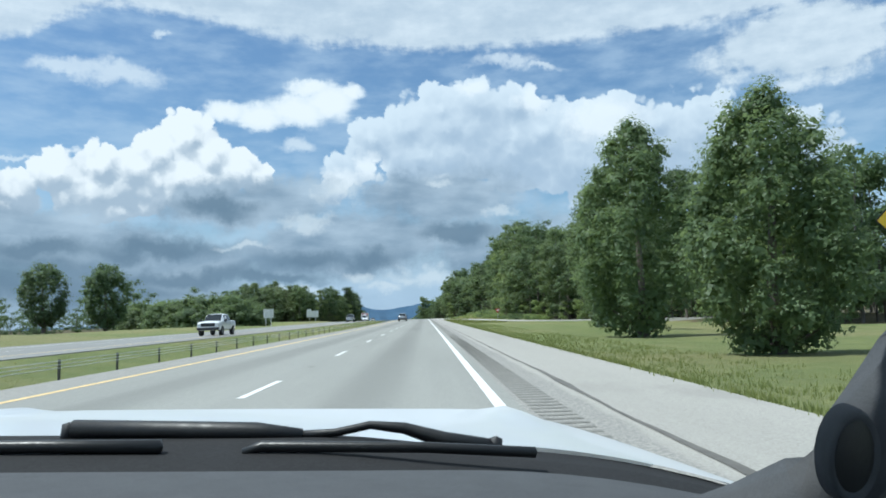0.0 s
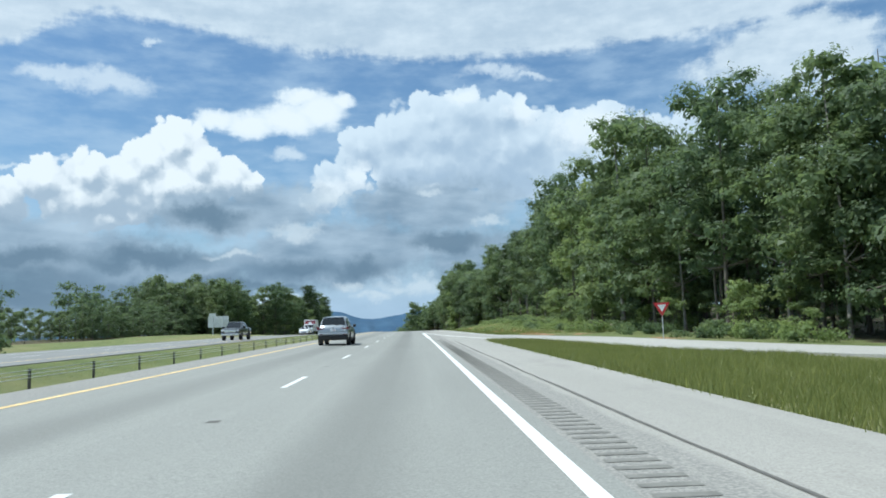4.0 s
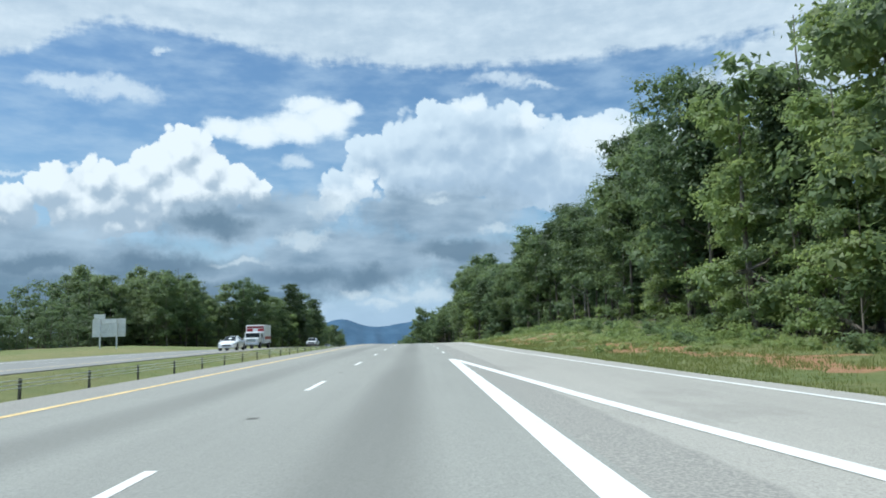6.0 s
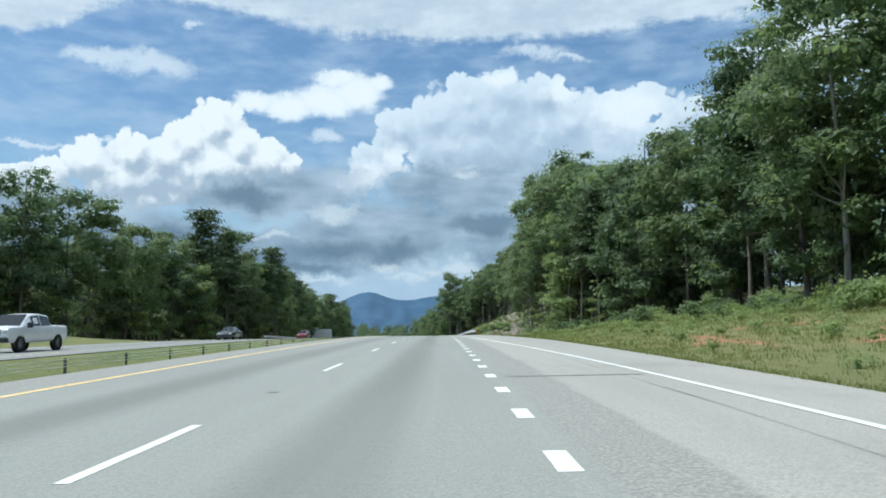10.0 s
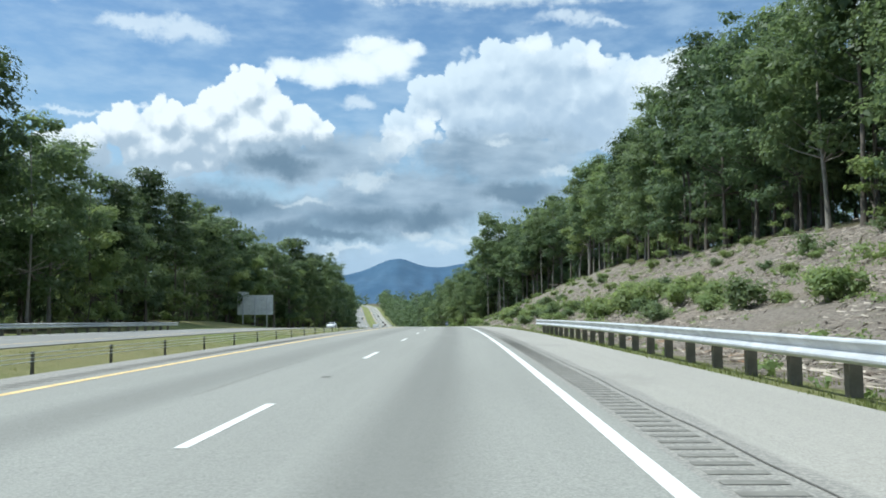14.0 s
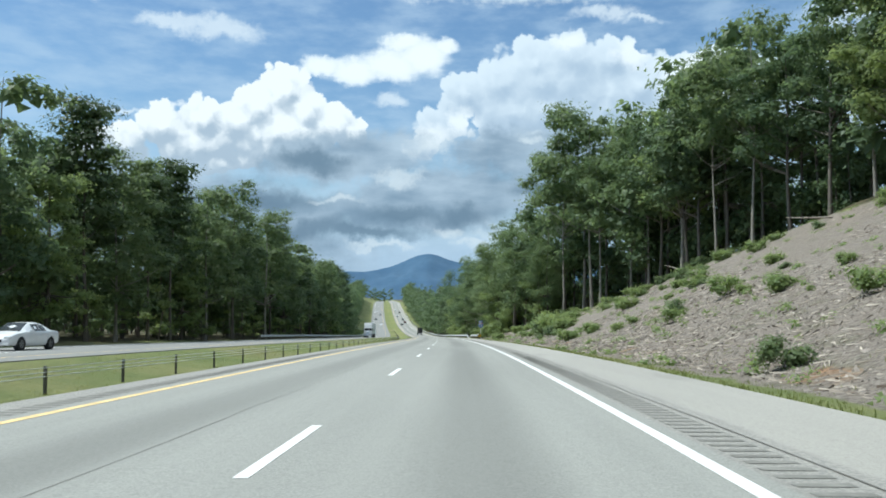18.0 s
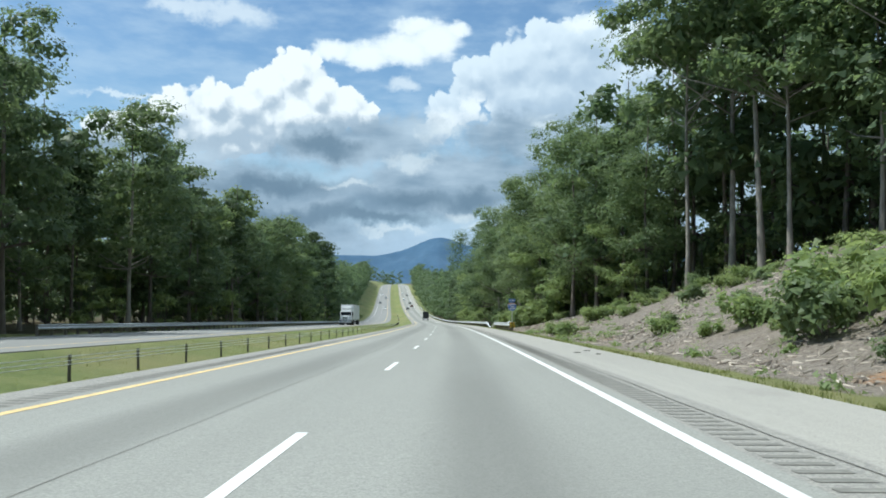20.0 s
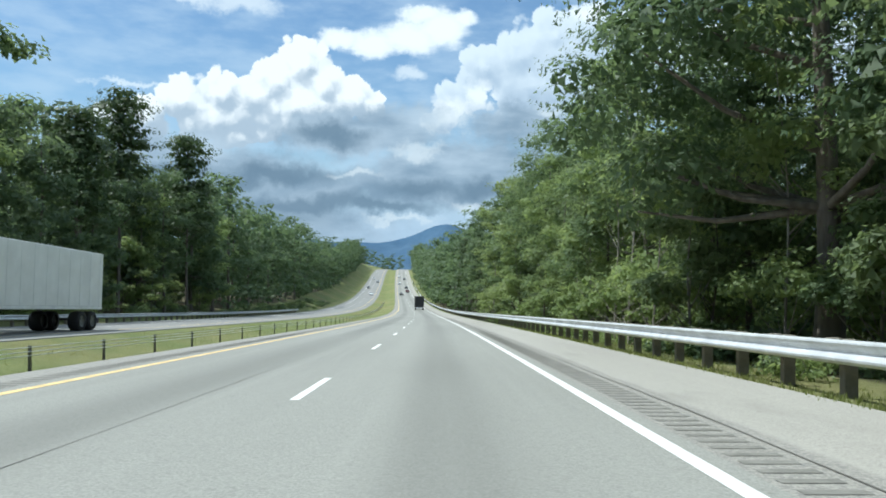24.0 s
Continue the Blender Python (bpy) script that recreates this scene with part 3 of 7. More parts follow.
def boxed(*a, **k):
    return box(bmesh.new(), *a, **k)


def sweep(profile, stations, close=False):
    """Verts and faces of a profile of (l, up) points swept along the road through the stations."""
    vs, fs = [], []
    n = len(profile)
    for s in stations:
        for l, u in profile:
            vs.append(at(s, l, u))
    for i in range(len(stations) - 1):
        for j in range(n if close else n - 1):
            k = (j + 1) % n
            fs.append((i * n + j, i * n + k, (i + 1) * n + k, (i + 1) * n + j))
    if close:
        fs.append(tuple(range(n))[::-1])
        fs.append(tuple((len(stations) - 1) * n + j for j in range(n)))
    return vs, fs


def stations(a, b, d):
    n = max(int(round((b - a) / d)), 1)
    return [a + (b - a) * i / n for i in range(n + 1)]


def pavement(name, l0, l1, a, b, mt, label, top=0.0, d=4.0):
    """A slab of road between the offsets l0 and l1 (numbers or functions of s)."""
    f0 = l0 if callable(l0) else (lambda s: l0)
    f1 = l1 if callable(l1) else (lambda s: l1)
    vs, fs, uv = [], [], []
    ss = stations(a, b, d)
    over = top if callable(top) else (lambda s, l: top)
    for s in ss:
        for l, u in ((f0(s), -0.6), (f0(s), 0), ((f0(s) + f1(s)) / 2, 0), (f1(s), 0), (f1(s), -0.6)):
            vs.append(at(s, l, over(s, l) + u))
            uv.append((l, s))
    for i in range(len(ss) - 1):
        for j in range(4):
            q = i * 5 + j
            fs.append((q, q + 1, q + 6, q + 5))
    me = mesh_of(name, vs, fs, mt)
    lay = me.uv_layers.new(name="UVMap")
    idx = np.empty(len(me.loops), dtype=np.int32)
    me.loops.foreach_get("vertex_index", idx)
    lay.data.foreach_set("uv", np.array(uv, dtype=np.float32)[idx].ravel())
    return tagged(new(name, me), label, "road", kind="structure")


def stripe(name, parent, l0, l1, a, b, mt, d=6.0, up=0.004):
    f0 = l0 if callable(l0) else (lambda s: l0)
    f1 = l1 if callable(l1) else (lambda s: l1)
    vs, fs = [], []
    ss = stations(a, b, d)
    for s in ss:
        vs += [at(s, f0(s), up), at(s, f1(s), up)]
    for i in range(len(ss) - 1):
        fs.append((2 * i, 2 * i + 1, 2 * i + 3, 2 * i + 2))
    return part(name, mesh_of(name, vs, fs, mt), None, parent)


# ---- ground ----
def make_ground():
    ss = stations(-400, -40, 30)[:-1] + stations(-40, 800, 3.5)[:-1] + stations(800, 1600, 10)[:-1] + stations(1600, 3100, 75)
    ls = [-1500, -700, -350, -180, -110, -75, -60, -50, -42, -36, -32, -29, -27, -26, -25.4, -24.8, -24.5, -13.5, -13.2, -12.4, -11, -9.5, -8, -6.6, -5.4, -5.0, -4.7]
    rs = [-0.3, 0.0, 0.4, 0.9, 1.6, 2.4, 3.4, 4.6, 6, 7.5, 9, 11, 13, 15, 17, 19, 22, 25, 29, 36, 50, 80, 140, 300, 700, 1500]
    vs, cols = [], []
    n = len(ls) + len(rs)
    for s in ss:
        er = edge_right(s)
        wr, wl = ramp(s, WOODS_RIGHT), ramp(s, WOODS_LEFT)
        for l in ls + [er + r for r in rs]:
            h = rise(s, l)
            if l > er + 1 or l < BACK_L - 1:
                p = at(s, l)
                k = min(abs(l - er) / 8, 1) if l > er else min(abs(l - BACK_L) / 10, 1)
                h += k * (0.30 * noise.noise(Vector((p.x / 7, p.y / 7, 0.3))) + 0.9 * noise.noise(Vector((p.x / 40, p.y / 40, 1.7))) * (1 if abs(l) > 25 else 0.3)) * (0.12 if 95 < s < 195 and er < l < 50 else 1)
            vs.append(at(s, l, h))
            rub = step(418, 436, s) * (1 - step(690, 700, s)) * step(er + 0.4, er + 2.6, l) * (1 - step(wr - 2, wr + 3, l)) if l > er else 0
            rub = max(rub, 0.9 * step(374, 390, s) * (1 - step(428, 436, s)) * step(er + 1.5, er + 2.6, l) * (1 - step(wr + 2, wr + 6, l)) if l > er else 0)
            lit = max(step(wr - 3, wr + 1, l), step(-wl - 2, -wl + 3, -l))
            dirt = 0.0
            if er < l:
                q = noise.noise(Vector((s / 9, l / 3, 5.0)))
                dirt = (0.72 if q > 0.02 else 0.0) * step(158, 168, s) * (1 - step(335, 350, s)) * step(er + 3, er + 5, l) * (1 - step(er + 11, er + 14, l))
                dirt = max(dirt, 0.36 * step(428, 440, s) * (1 - step(690, 700, s)) * step(er + 1.5, er + 2.3, l) * (1 - step(er + 3.4, er + 4.6, l)))
                dirt = max(dirt, 0.5 * step(392, 410, s) * (1 - step(690, 700, s)) * (1 - step(er + 0.1, er + 0.5, l)))
            cols.append((rub, lit, dirt, 1.0))
    fs = []
    for i in range(len(ss) - 1):
        for j in range(n - 1):
            q = i * n + j
            fs.append((q, q + 1, q + n + 1, q + n))
    me = mesh_of("ground", vs, fs, M_GROUND, smooth=True)
    lay = me.color_attributes.new("cover", "FLOAT_COLOR", "POINT")
    lay.data.foreach_set("color", np.array(cols, dtype=np.float32).ravel())
    tagged(new("ground", me), "mown grass verges, wooded ground and a stony bank", "ground", kind="structure")


make_ground()

# ---- the two carriageways and their markings ----
ROAD_END = 2400
road = pavement("road", -LANE - 0.3, LANE + 0.25, -120, ROAD_END, M_ROAD, "pale worn asphalt carriageway with two lanes")
shoulder = pavement("road_shoulder", LANE + 0.254, edge_right, -120, ROAD_END, M_SHOULDER, "pale paved shoulder beside the carriageway", -0.004)
shoulder_left = pavement("road_median_shoulder", PAVE_L, -LANE - 0.304, -120, ROAD_END, M_SHOULDER, "pale narrow paved shoulder beside the median", -0.004)
back_road = pavement("road_opposite", BACK_L, BACK_R, -120, ROAD_END, M_BACK, "grey asphalt carriageway for the opposite traffic")
PERIOD, PHASE = 12.19, 11.6
for i in range(-8, 118):
    s = PHASE + PERIOD * i + 0.2 * step(150, 280, PERIOD * i) - 1.9 * step(600, 720, PERIOD * i)
    stripe("lane_dash", road, -0.06, 0.06, s, s + 3.05, M_WHITE)
    stripe("lane_dash", back_road, -18.97, -18.85, s + 3, s + 6.05, M_WHITE)
stripe("yellow_line", road, -LANE - 0.075, -LANE + 0.075, -120, 1500, M_YELLOW)
stripe("yellow_line", back_road, -15.35, -15.2, -120, 1500, M_YELLOW)
stripe("edge_line", back_road, -22.6, -22.45, -120, 1500, M_WHITE)
stripe("edge_line", road, LANE - 0.075, LANE + 0.075, -120, 176, M_WHITE)
stripe("gore_line", road, LANE - 0.16, LANE + 0.16, 176, 210, M_WHITE)
stripe("gore_line", shoulder, lambda s: ramp(s, GORE) - 0.13, lambda s: ramp(s, GORE) + 0.13, 168.5, 209, M_WHITE, 2.0, 0.003)
stripe("edge_line", shoulder, lambda s: ramp(s, EDGE_LINE) - 0.07, lambda s: ramp(s, EDGE_LINE) + 0.07, 172, 382, M_WHITE, 3.0, 0.003)
stripe("edge_line", road, LANE - 0.075, LANE + 0.075, 382, 1500, M_WHITE)
for i in range(16, 24):
    s = PHASE + PERIOD * i + 0.5
    stripe("lane_dash", road, LANE - 0.07, LANE + 0.07, s, s + 3.05, M_WHITE)
for i in range(21):
    stripe("short_dash", road, LANE - 0.1, LANE + 0.1, 301.4 + 3.05 * i, 302.3 + 3.05 * i, M_WHITE)

# the slip road that joins behind the grass island
slip = pavement("road_slip", lambda s: ramp(s, SLIP_NEAR), lambda s: ramp(s, SLIP_FAR), 102, 181, M_SLIP, "pale slip road joining the carriageway", lambda s, l: slip_top(s), 2.0)


def rumble(name, l0, l1, a, b, label):
    """Rows of short dark grooves milled across the shoulder."""
    vs, fs = [], []
    s = a
    while s < b:
        k = len(vs)
        vs += [at(s, l0, 0.001), at(s, l1, 0.001), at(s + 0.13, l1, 0.001), at(s + 0.13, l0, 0.001),
               at(s + 0.03, l0 + 0.03, 0.004), at(s + 0.03, l1 - 0.03, 0.004), at(s + 0.10, l1 - 0.03, 0.004), at(s + 0.10, l0 + 0.03, 0.004)]
        fs += [(k + 4, k + 5, k + 6, k + 7), (k, k + 1, k + 5, k + 4), (k + 1, k + 2, k + 6, k + 5), (k + 2, k + 3, k + 7, k + 6), (k + 3, k, k + 4, k + 7)]
        s += 0.31
    return tagged(new(name, mesh_of(name, vs, fs, M_GROOVE)), label, "rumble strip", kind="stuff")


rumble("rumble_strip", LANE + 0.33, LANE + 0.76, -60, 170, "dark grooves milled across the paved shoulder")
rumble("rumble_strip", LANE + 0.33, LANE + 0.76, 384, 830, "dark grooves milled across the paved shoulder")
rumble("rumble_strip", -LANE - 0.75, -LANE - 0.35, 388, 830, "dark grooves milled across the median shoulder")


def wander(s, l, k):
    return l + 0.07 * noise.noise(Vector((s / 6, k, 0))) + 0.03 * noise.noise(Vector((s / 1.3, k, 3)))


def seal(l, w, a, b, k, parent):
    """A wandering tar seal along a joint, wider here and there."""
    f = lambda s: w * (0.35 + 0.9 * abs(noise.noise(Vector((s / 9, k, 7)))) + 1.6 * max(noise.noise(Vector((s / 3.5, k, 9))) - 0.25, 0))
    return stripe("tar_seal", parent, lambda s: wander(s, l, k) - f(s), lambda s: wander(s, l, k) + f(s), a, b, M_TAR, 0.8, 0.003)


seal(LANE + 1.27, 0.06, -40, 165.6, 1.0, shoulder)
seal(LANE + 0.88, 0.022, 380, 800, 2.0, shoulder)
seal(-1.25, 0.009, 430, 800, 3.0, road)
seal(LANE + 2.5, 0.009, 205, 345, 4.0, shoulder)
# a crack that runs across the added lane
stripe("tar_seal", shoulder, LANE + 0.3, 6.59, 313.7, 313.79, M_TAR, 1.0, 0.003)
# the transverse joint where the slip road's paving begins
for s, w in ((165.6, 0.07), (167.4, 0.03)):
    stripe("tar_seal", shoulder, LANE + 1.15, 6.7, s, s + w, M_TAR, 1.0, 0.003)
for i in range(44):
    # worn reflectors and small patches of seal between the lane dashes
    s = PHASE + PERIOD * i + 7.0
    stripe("lane_patch", road, -0.08, 0.08, s, s + 0.22, M_TAR, 1.0, 0.003)


# ---- trees ----
def leaf_mesh(name, blobs, count, size, mt, seed, spray=4, flat=0.5):
    """Leaf sprays in small tufts on rounded clumps (x, y, z, rx, ry, rz), over wide dark sprays that close each clump."""
    rng = np.random.default_rng(seed)
    B = np.array(blobs, dtype=float)
    area = B[:, 3] * B[:, 4] + B[:, 4] * B[:, 5] + B[:, 3] * B[:, 5]
    area /= area.sum()

    def shell(n, low):
        pick = rng.choice(len(B), n, p=area)
        d = rng.normal(size=(n, 3))
        d /= np.linalg.norm(d, axis=1)[:, None]
        d[:, 2] = np.where((d[:, 2] < -0.3) & (rng.random(n) < low), -d[:, 2], d[:, 2])
        return pick, d

    n_in = int(count * spray * 0.22)
    n_tuft = max(int(count * spray * 0.78 / 7), 1)
    pick, d = shell(n_tuft, 0.7)
    r = rng.uniform(0.78, 1.0, n_tuft) + 0.22 * np.abs(rng.normal(size=n_tuft)) * (rng.random(n_tuft) < 0.4)
    tuft = B[pick, :3] + d * r[:, None] * B[pick, 3:6]
    P = np.repeat(tuft, 7, 0) + rng.normal(size=(n_tuft * 7, 3)) * size * np.array([1.5, 1.5, 0.55])
    D = np.repeat(d, 7, 0)
    S = size * rng.uniform(0.6, 1.25, len(P))
    pick, d = shell(n_in, 0.3)
    Pi = B[pick, :3] + d * rng.uniform(0.35, 0.8, n_in)[:, None] * B[pick, 3:6]
    Si = np.minimum(B[pick, 3] * rng.uniform(0.3, 0.55, n_in), size * 2.6)
    P, D, S = np.concatenate([P, Pi]), np.concatenate([D, d]), np.concatenate([S, Si])
    n = len(P)
    nrm = D + rng.normal(size=(n, 3)) * 0.38 + np.array([0, 0, flat])
    nrm /= np.linalg.norm(nrm, axis=1)[:, None]
    a = np.cross(nrm, rng.normal(size=(n, 3)))
    a /= np.linalg.norm(a, axis=1)[:, None] + 1e-9
    b = np.cross(nrm, a)
    sz = S[:, None]
    V = np.stack([P + a * sz - nrm * sz * 0.2, P - a * sz * 0.4 + b * sz * 0.55, P - a * sz * 0.4 - b * sz * 0.55], 1).reshape(-1, 3)
    me = bpy.data.meshes.new(name)
    me.vertices.add(3 * n)
    me.vertices.foreach_set("co", V.astype(np.float32).ravel())
    me.loops.add(3 * n)
    me.loops.foreach_set("vertex_index", np.arange(3 * n, dtype=np.int32))
    me.polygons.add(n)
    me.polygons.foreach_set("loop_start", np.arange(0, 3 * n, 3, dtype=np.int32))
    me.update(calc_edges=True)
    me.validate()
    me.materials.append(mt)
    return me


def tube(vs, fs, pts, radii, sides=7):
    base = len(vs)
    for i, (p, r) in enumerate(zip(pts, radii)):
        t = (Vector(pts[min(i + 1, len(pts) - 1)]) - Vector(pts[max(i - 1, 0)])).normalized()
        u = t.orthogonal().normalized()
        w = t.cross(u)
        for k in range(sides):
            a = 2 * math.pi * k / sides
            vs.append(Vector(p) + (u * math.cos(a) + w * math.sin(a)) * r)
    for i in range(len(pts) - 1):
        for k in range(sides):
            q = (k + 1) % sides
            fs.append((base + i * sides + k, base + i * sides + q, base + (i + 1) * sides + q, base + (i + 1) * sides + k))
    return vs, fs


def wood_mesh(name, h, r, blobs, mt, rng, sides=7, low=0.25, limbs=14):
    vs, fs = [], []
    lean = rng.uniform(-0.02, 0.02), rng.uniform(-0.02, 0.02)
    pts, rad = [], []
    for i in range(9):
        u = i / 8
        pts.append((lean[0] * h * u + 0.12 * math.sin(u * 7 + lean[0] * 99), lean[1] * h * u + 0.1 * math.cos(u * 6), h * u * 0.93 - 0.3 * (i == 0)))
        rad.append(r * (1.35 if i == 0 else 1.0 - 0.85 * u))
    tube(vs, fs, pts, rad, sides)
    for b in blobs[:limbs]:
        z0 = max(low * h, b[2] - 0.35 * math.hypot(b[0], b[1]) - 1.0)
        u = min(z0 / (0.93 * h), 0.95)
        q = Vector(pts[int(u * 8)]).lerp(Vector(pts[min(int(u * 8) + 1, 8)]), u * 8 % 1)
        e = Vector(b[:3])
        mid = q.lerp(e, 0.55) + Vector((0, 0, -0.06 * (e - q).length))
        r0 = r * (1 - 0.85 * u) * 0.5
        tube(vs, fs, [q, mid, e], [r0, r0 * 0.6, r0 * 0.2], 5)
    return mesh_of(name, vs, fs, mt, smooth=True)


def tree_kind(h, r, blobs, leaf, wood, count, size, seed, label, low=0.25, sides=7, category="tree", name="tree", limbs=14):
    rng = random.Random(seed)
    ob = thing(name, label, category)
    part("trunk", wood_mesh("trunk", h, r, blobs, wood, rng, sides, low, limbs), None, ob)
    part("crown", leaf_mesh("crown", blobs, count, size, leaf, seed), None, ob)
    return ob


def forest_blobs(h, seed, low=0.4, wide=0.16, n=16):
    """A crown of a few large boughs, each of them a heap of flattened clumps, broadest below its top."""
    rng = random.Random(seed)
    out = []
    boughs = max(n // 4, 4)
    for i in range(boughs):
        u = (i + rng.uniform(0.1, 0.9)) / boughs
        z = h * (low + (0.93 - low) * u)
        full = math.sqrt(max(1.0 - (1.5 * u - 0.6) ** 2, 0.12))
        reach = h * wide * full * rng.uniform(0.35, 0.95)
        a = i * 2.4 + rng.uniform(-0.6, 0.6)
        s = h * rng.uniform(0.065, 0.095) * (0.75 + 0.4 * full)
        c = (reach * math.cos(a), reach * math.sin(a), z)
        out.append((*c, s * 1.15, s * 1.15, s * 0.75))
        for k in range(3):
            b = a + rng.uniform(-1.9, 1.9)
            q = s * rng.uniform(0.45, 0.7)
            out.append((c[0] + s * 1.05 * math.cos(b), c[1] + s * 1.05 * math.sin(b), z + s * rng.uniform(-0.45, 0.75), q * 1.2, q * 1.2, q * 0.75))
    return out


def oval_blobs(h, w, seed, n=34, base=0.02, blunt=0.0):
    """A crown narrow at the ground, broad below the middle, ragged and pointed above."""
    rng = random.Random(seed)
    prof = [(0, 0.38), (0.07, 0.55), (0.18, 0.9), (0.33, 1.0), (0.5, 0.98), (0.66, 0.88), (0.8, 0.7), (0.9, 0.46), (0.96, 0.26), (1, 0.06)]
    lobe = [(rng.uniform(0, 6.28), rng.uniform(0.1, 0.9), rng.uniform(-0.22, 0.24)) for _ in range(9)]
    out = []
    for i in range(n):
        u = ((i + rng.random()) / n) ** 0.92
        a = i * 2.4 + rng.uniform(-0.5, 0.5)
        k = 1 + sum(f * math.exp(-((u - v) / 0.13) ** 2) * max(math.cos(a - q), 0) ** 2 for q, v, f in lobe)
        reach = w / 2 * (ramp(u, prof) * (1 - blunt) + blunt * math.sqrt(max(1 - (2 * u - 1) ** 2, 0))) * k * rng.choice((0.86, 0.82, 0.72, 0.45))
        s = w * rng.uniform(0.075, 0.165) * (1.0 if u < 0.86 else 0.75)
        out.append((reach * math.cos(a), reach * math.sin(a), h * (base + (0.98 - base) * u), s, s, s * rng.uniform(0.8, 1.5)))
    return out


def pine_blobs(h, seed, n=15, low=0.45):
    rng = random.Random(seed)
    out = []
    for i in range(n):
        u = i / n
        a = i * 2.4 + rng.uniform(-0.5, 0.5)
        reach = h * 0.12 * (1.05 - 0.75 * u) * rng.uniform(0.5, 1.1)
        s = h * rng.uniform(0.05, 0.085)
        out.append((reach * math.cos(a), reach * math.sin(a), h * (low + (0.98 - low) * u), s * 1.5, s * 1.5, s * 0.5))
    return out


TALL, BACK, FAR = [], [], []
for k in range(6):
    h = (21, 24, 19, 22, 25, 18)[k]
    leaf = (M_LEAF, M_LEAF, M_LEAF_DARK, M_LEAF, M_LEAF_DARK, M_LEAF_LIGHT)[k]
    TALL.append(tree_kind(h, 0.17 + 0.006 * h * (k % 3) / 2, forest_blobs(h, k, (0.2, 0.3, 0.1, 0.18, 0.26, 0.08)[k], 0.165, 52), leaf,
                          M_BARK_PALE if k in (1, 3) else M_BARK, 2150, 0.19, 10 + k, "tall broadleaved tree at the edge of the woods"))
for k in range(2):
    TALL.append(tree_kind(22 + 2 * k, 0.2, pine_blobs(22 + 2 * k, 40 + k, 24), M_PINE, M_BARK, 1500, 0.2, 50 + k, "tall pine with a bare lower trunk and layered needles"))
BARE = []
for k in range(4):
    h = (25, 22, 27, 20)[k]
    BARE.append(tree_kind(h, 0.19 + 0.02 * (k % 2), forest_blobs(h, 240 + k, (0.45, 0.4, 0.5, 0.34)[k], 0.16, 44), (M_LEAF, M_LEAF_DARK, M_LEAF, M_LEAF_LIGHT)[k], M_BARK if k == 1 else M_BARK_PALE, 1900, 0.18, 250 + k, "tall tree with a long bare pale trunk and a high crown"))
NEAR, SLIM = [], []
for k in range(4):
    h = (20, 23, 17, 14)[k]
    NEAR.append(tree_kind(h, 0.19, forest_blobs(h, 140 + k, (0.18, 0.28, 0.06, 0.05)[k], 0.18, 64), (M_LEAF, M_LEAF, M_LEAF_LIGHT, M_LEAF_LIGHT)[k], M_BARK_PALE if k == 1 else M_BARK, 6000, 0.085, 150 + k, "tall leafy tree close behind the guardrail"))
for k in range(3):
    h = (9, 12, 7)[k]
    SLIM.append(tree_kind(h, 0.055, forest_blobs(h, 340 + k, 0.08, 0.15, 30), (M_LEAF_LIGHT, M_LEAF_LIGHT, M_LEAF)[k], M_BARK_PALE, 1500, 0.085, 350 + k, "slim light-green young tree behind the guardrail", 0.06, 5))
# boughs that reach out over the road
REACH = [(-7.6, 3.5, 15.5, 2.6, 2.6, 2.2), (-8.2, 4.5, 13.2, 2.0, 2.0, 1.8), (-6.8, 4.0, 17.5, 2.2, 2.2, 1.8), (-4.8, 1.0, 10.5, 2.2, 2.2, 1.7), (-4.6, -0.5, 8.2, 2.0, 2.0, 1.5), (-4.8, 2.0, 13.0, 2.4, 2.4, 2.0)]
OAK = tree_kind(21, 0.34, REACH + forest_blobs(21, 733, 0.2, 0.3, 104), M_LEAF_DARK, M_BARK, 14500, 0.085, 734, "large dark oak spreading over the guardrail", 0.2, 9, limbs=16)
THICK = []
for k in range(2):
    rng = random.Random(400 + k)
    bl = []
    for i in range(34):
        a, q = i * 2.4, math.sqrt((i + 0.5) / 34)
        bl.append((3.0 * q * math.cos(a), 3.0 * q * math.sin(a), 0.4 + rng.uniform(2.6, 3.8) * math.sqrt(max(1 - q * q * 0.92, 0)) * rng.uniform(0.55, 1.0), 0.75, 0.75, 0.6))
    bl += [(2.5 * math.cos(i * 0.524), 2.5 * math.sin(i * 0.524), 0.45, 0.8, 0.8, 0.6) for i in range(12)]
    THICK.append(tree_kind(3.4, 0.08, bl, (M_LEAF, M_LEAF_DARK)[k], M_BARK, 1500, 0.18, 410 + k, "tall rounded shrub in a dense thicket", 0.05, 4, "shrub", "shrub"))
for k in range(4):
    h = (22, 25, 20, 23)[k]
    BACK.append(tree_kind(h, 0.22, forest_blobs(h, 60 + k, 0.12, 0.2, 24), (M_LEAF_DARK, M_LEAF, M_LEAF_DARK, M_LEAF)[k], M_BARK, 380, 0.43, 70 + k, "tall tree deep in the woods", sides=5, limbs=4))
FINE = []
for k in range(3):
    h = (20, 23, 17)[k]
    FINE.append(tree_kind(h, 0.2, forest_blobs(h, 660 + k, 0.12, 0.2, 40), (M_LEAF_DARK, M_LEAF, M_LEAF_DARK)[k], M_BARK, 1100, 0.2, 670 + k, "tall tree just inside the woods", sides=5, limbs=6))
for k in range(3):
    h = (22, 25, 19)[k]
    FAR.append(tree_kind(h, 0.22, forest_blobs(h, 160 + k, 0.08, 0.2, 28), M_LEAF_DARK, M_BARK, 210, 0.58, 170 + k, "far tree", sides=4, limbs=0))
UNDER = []
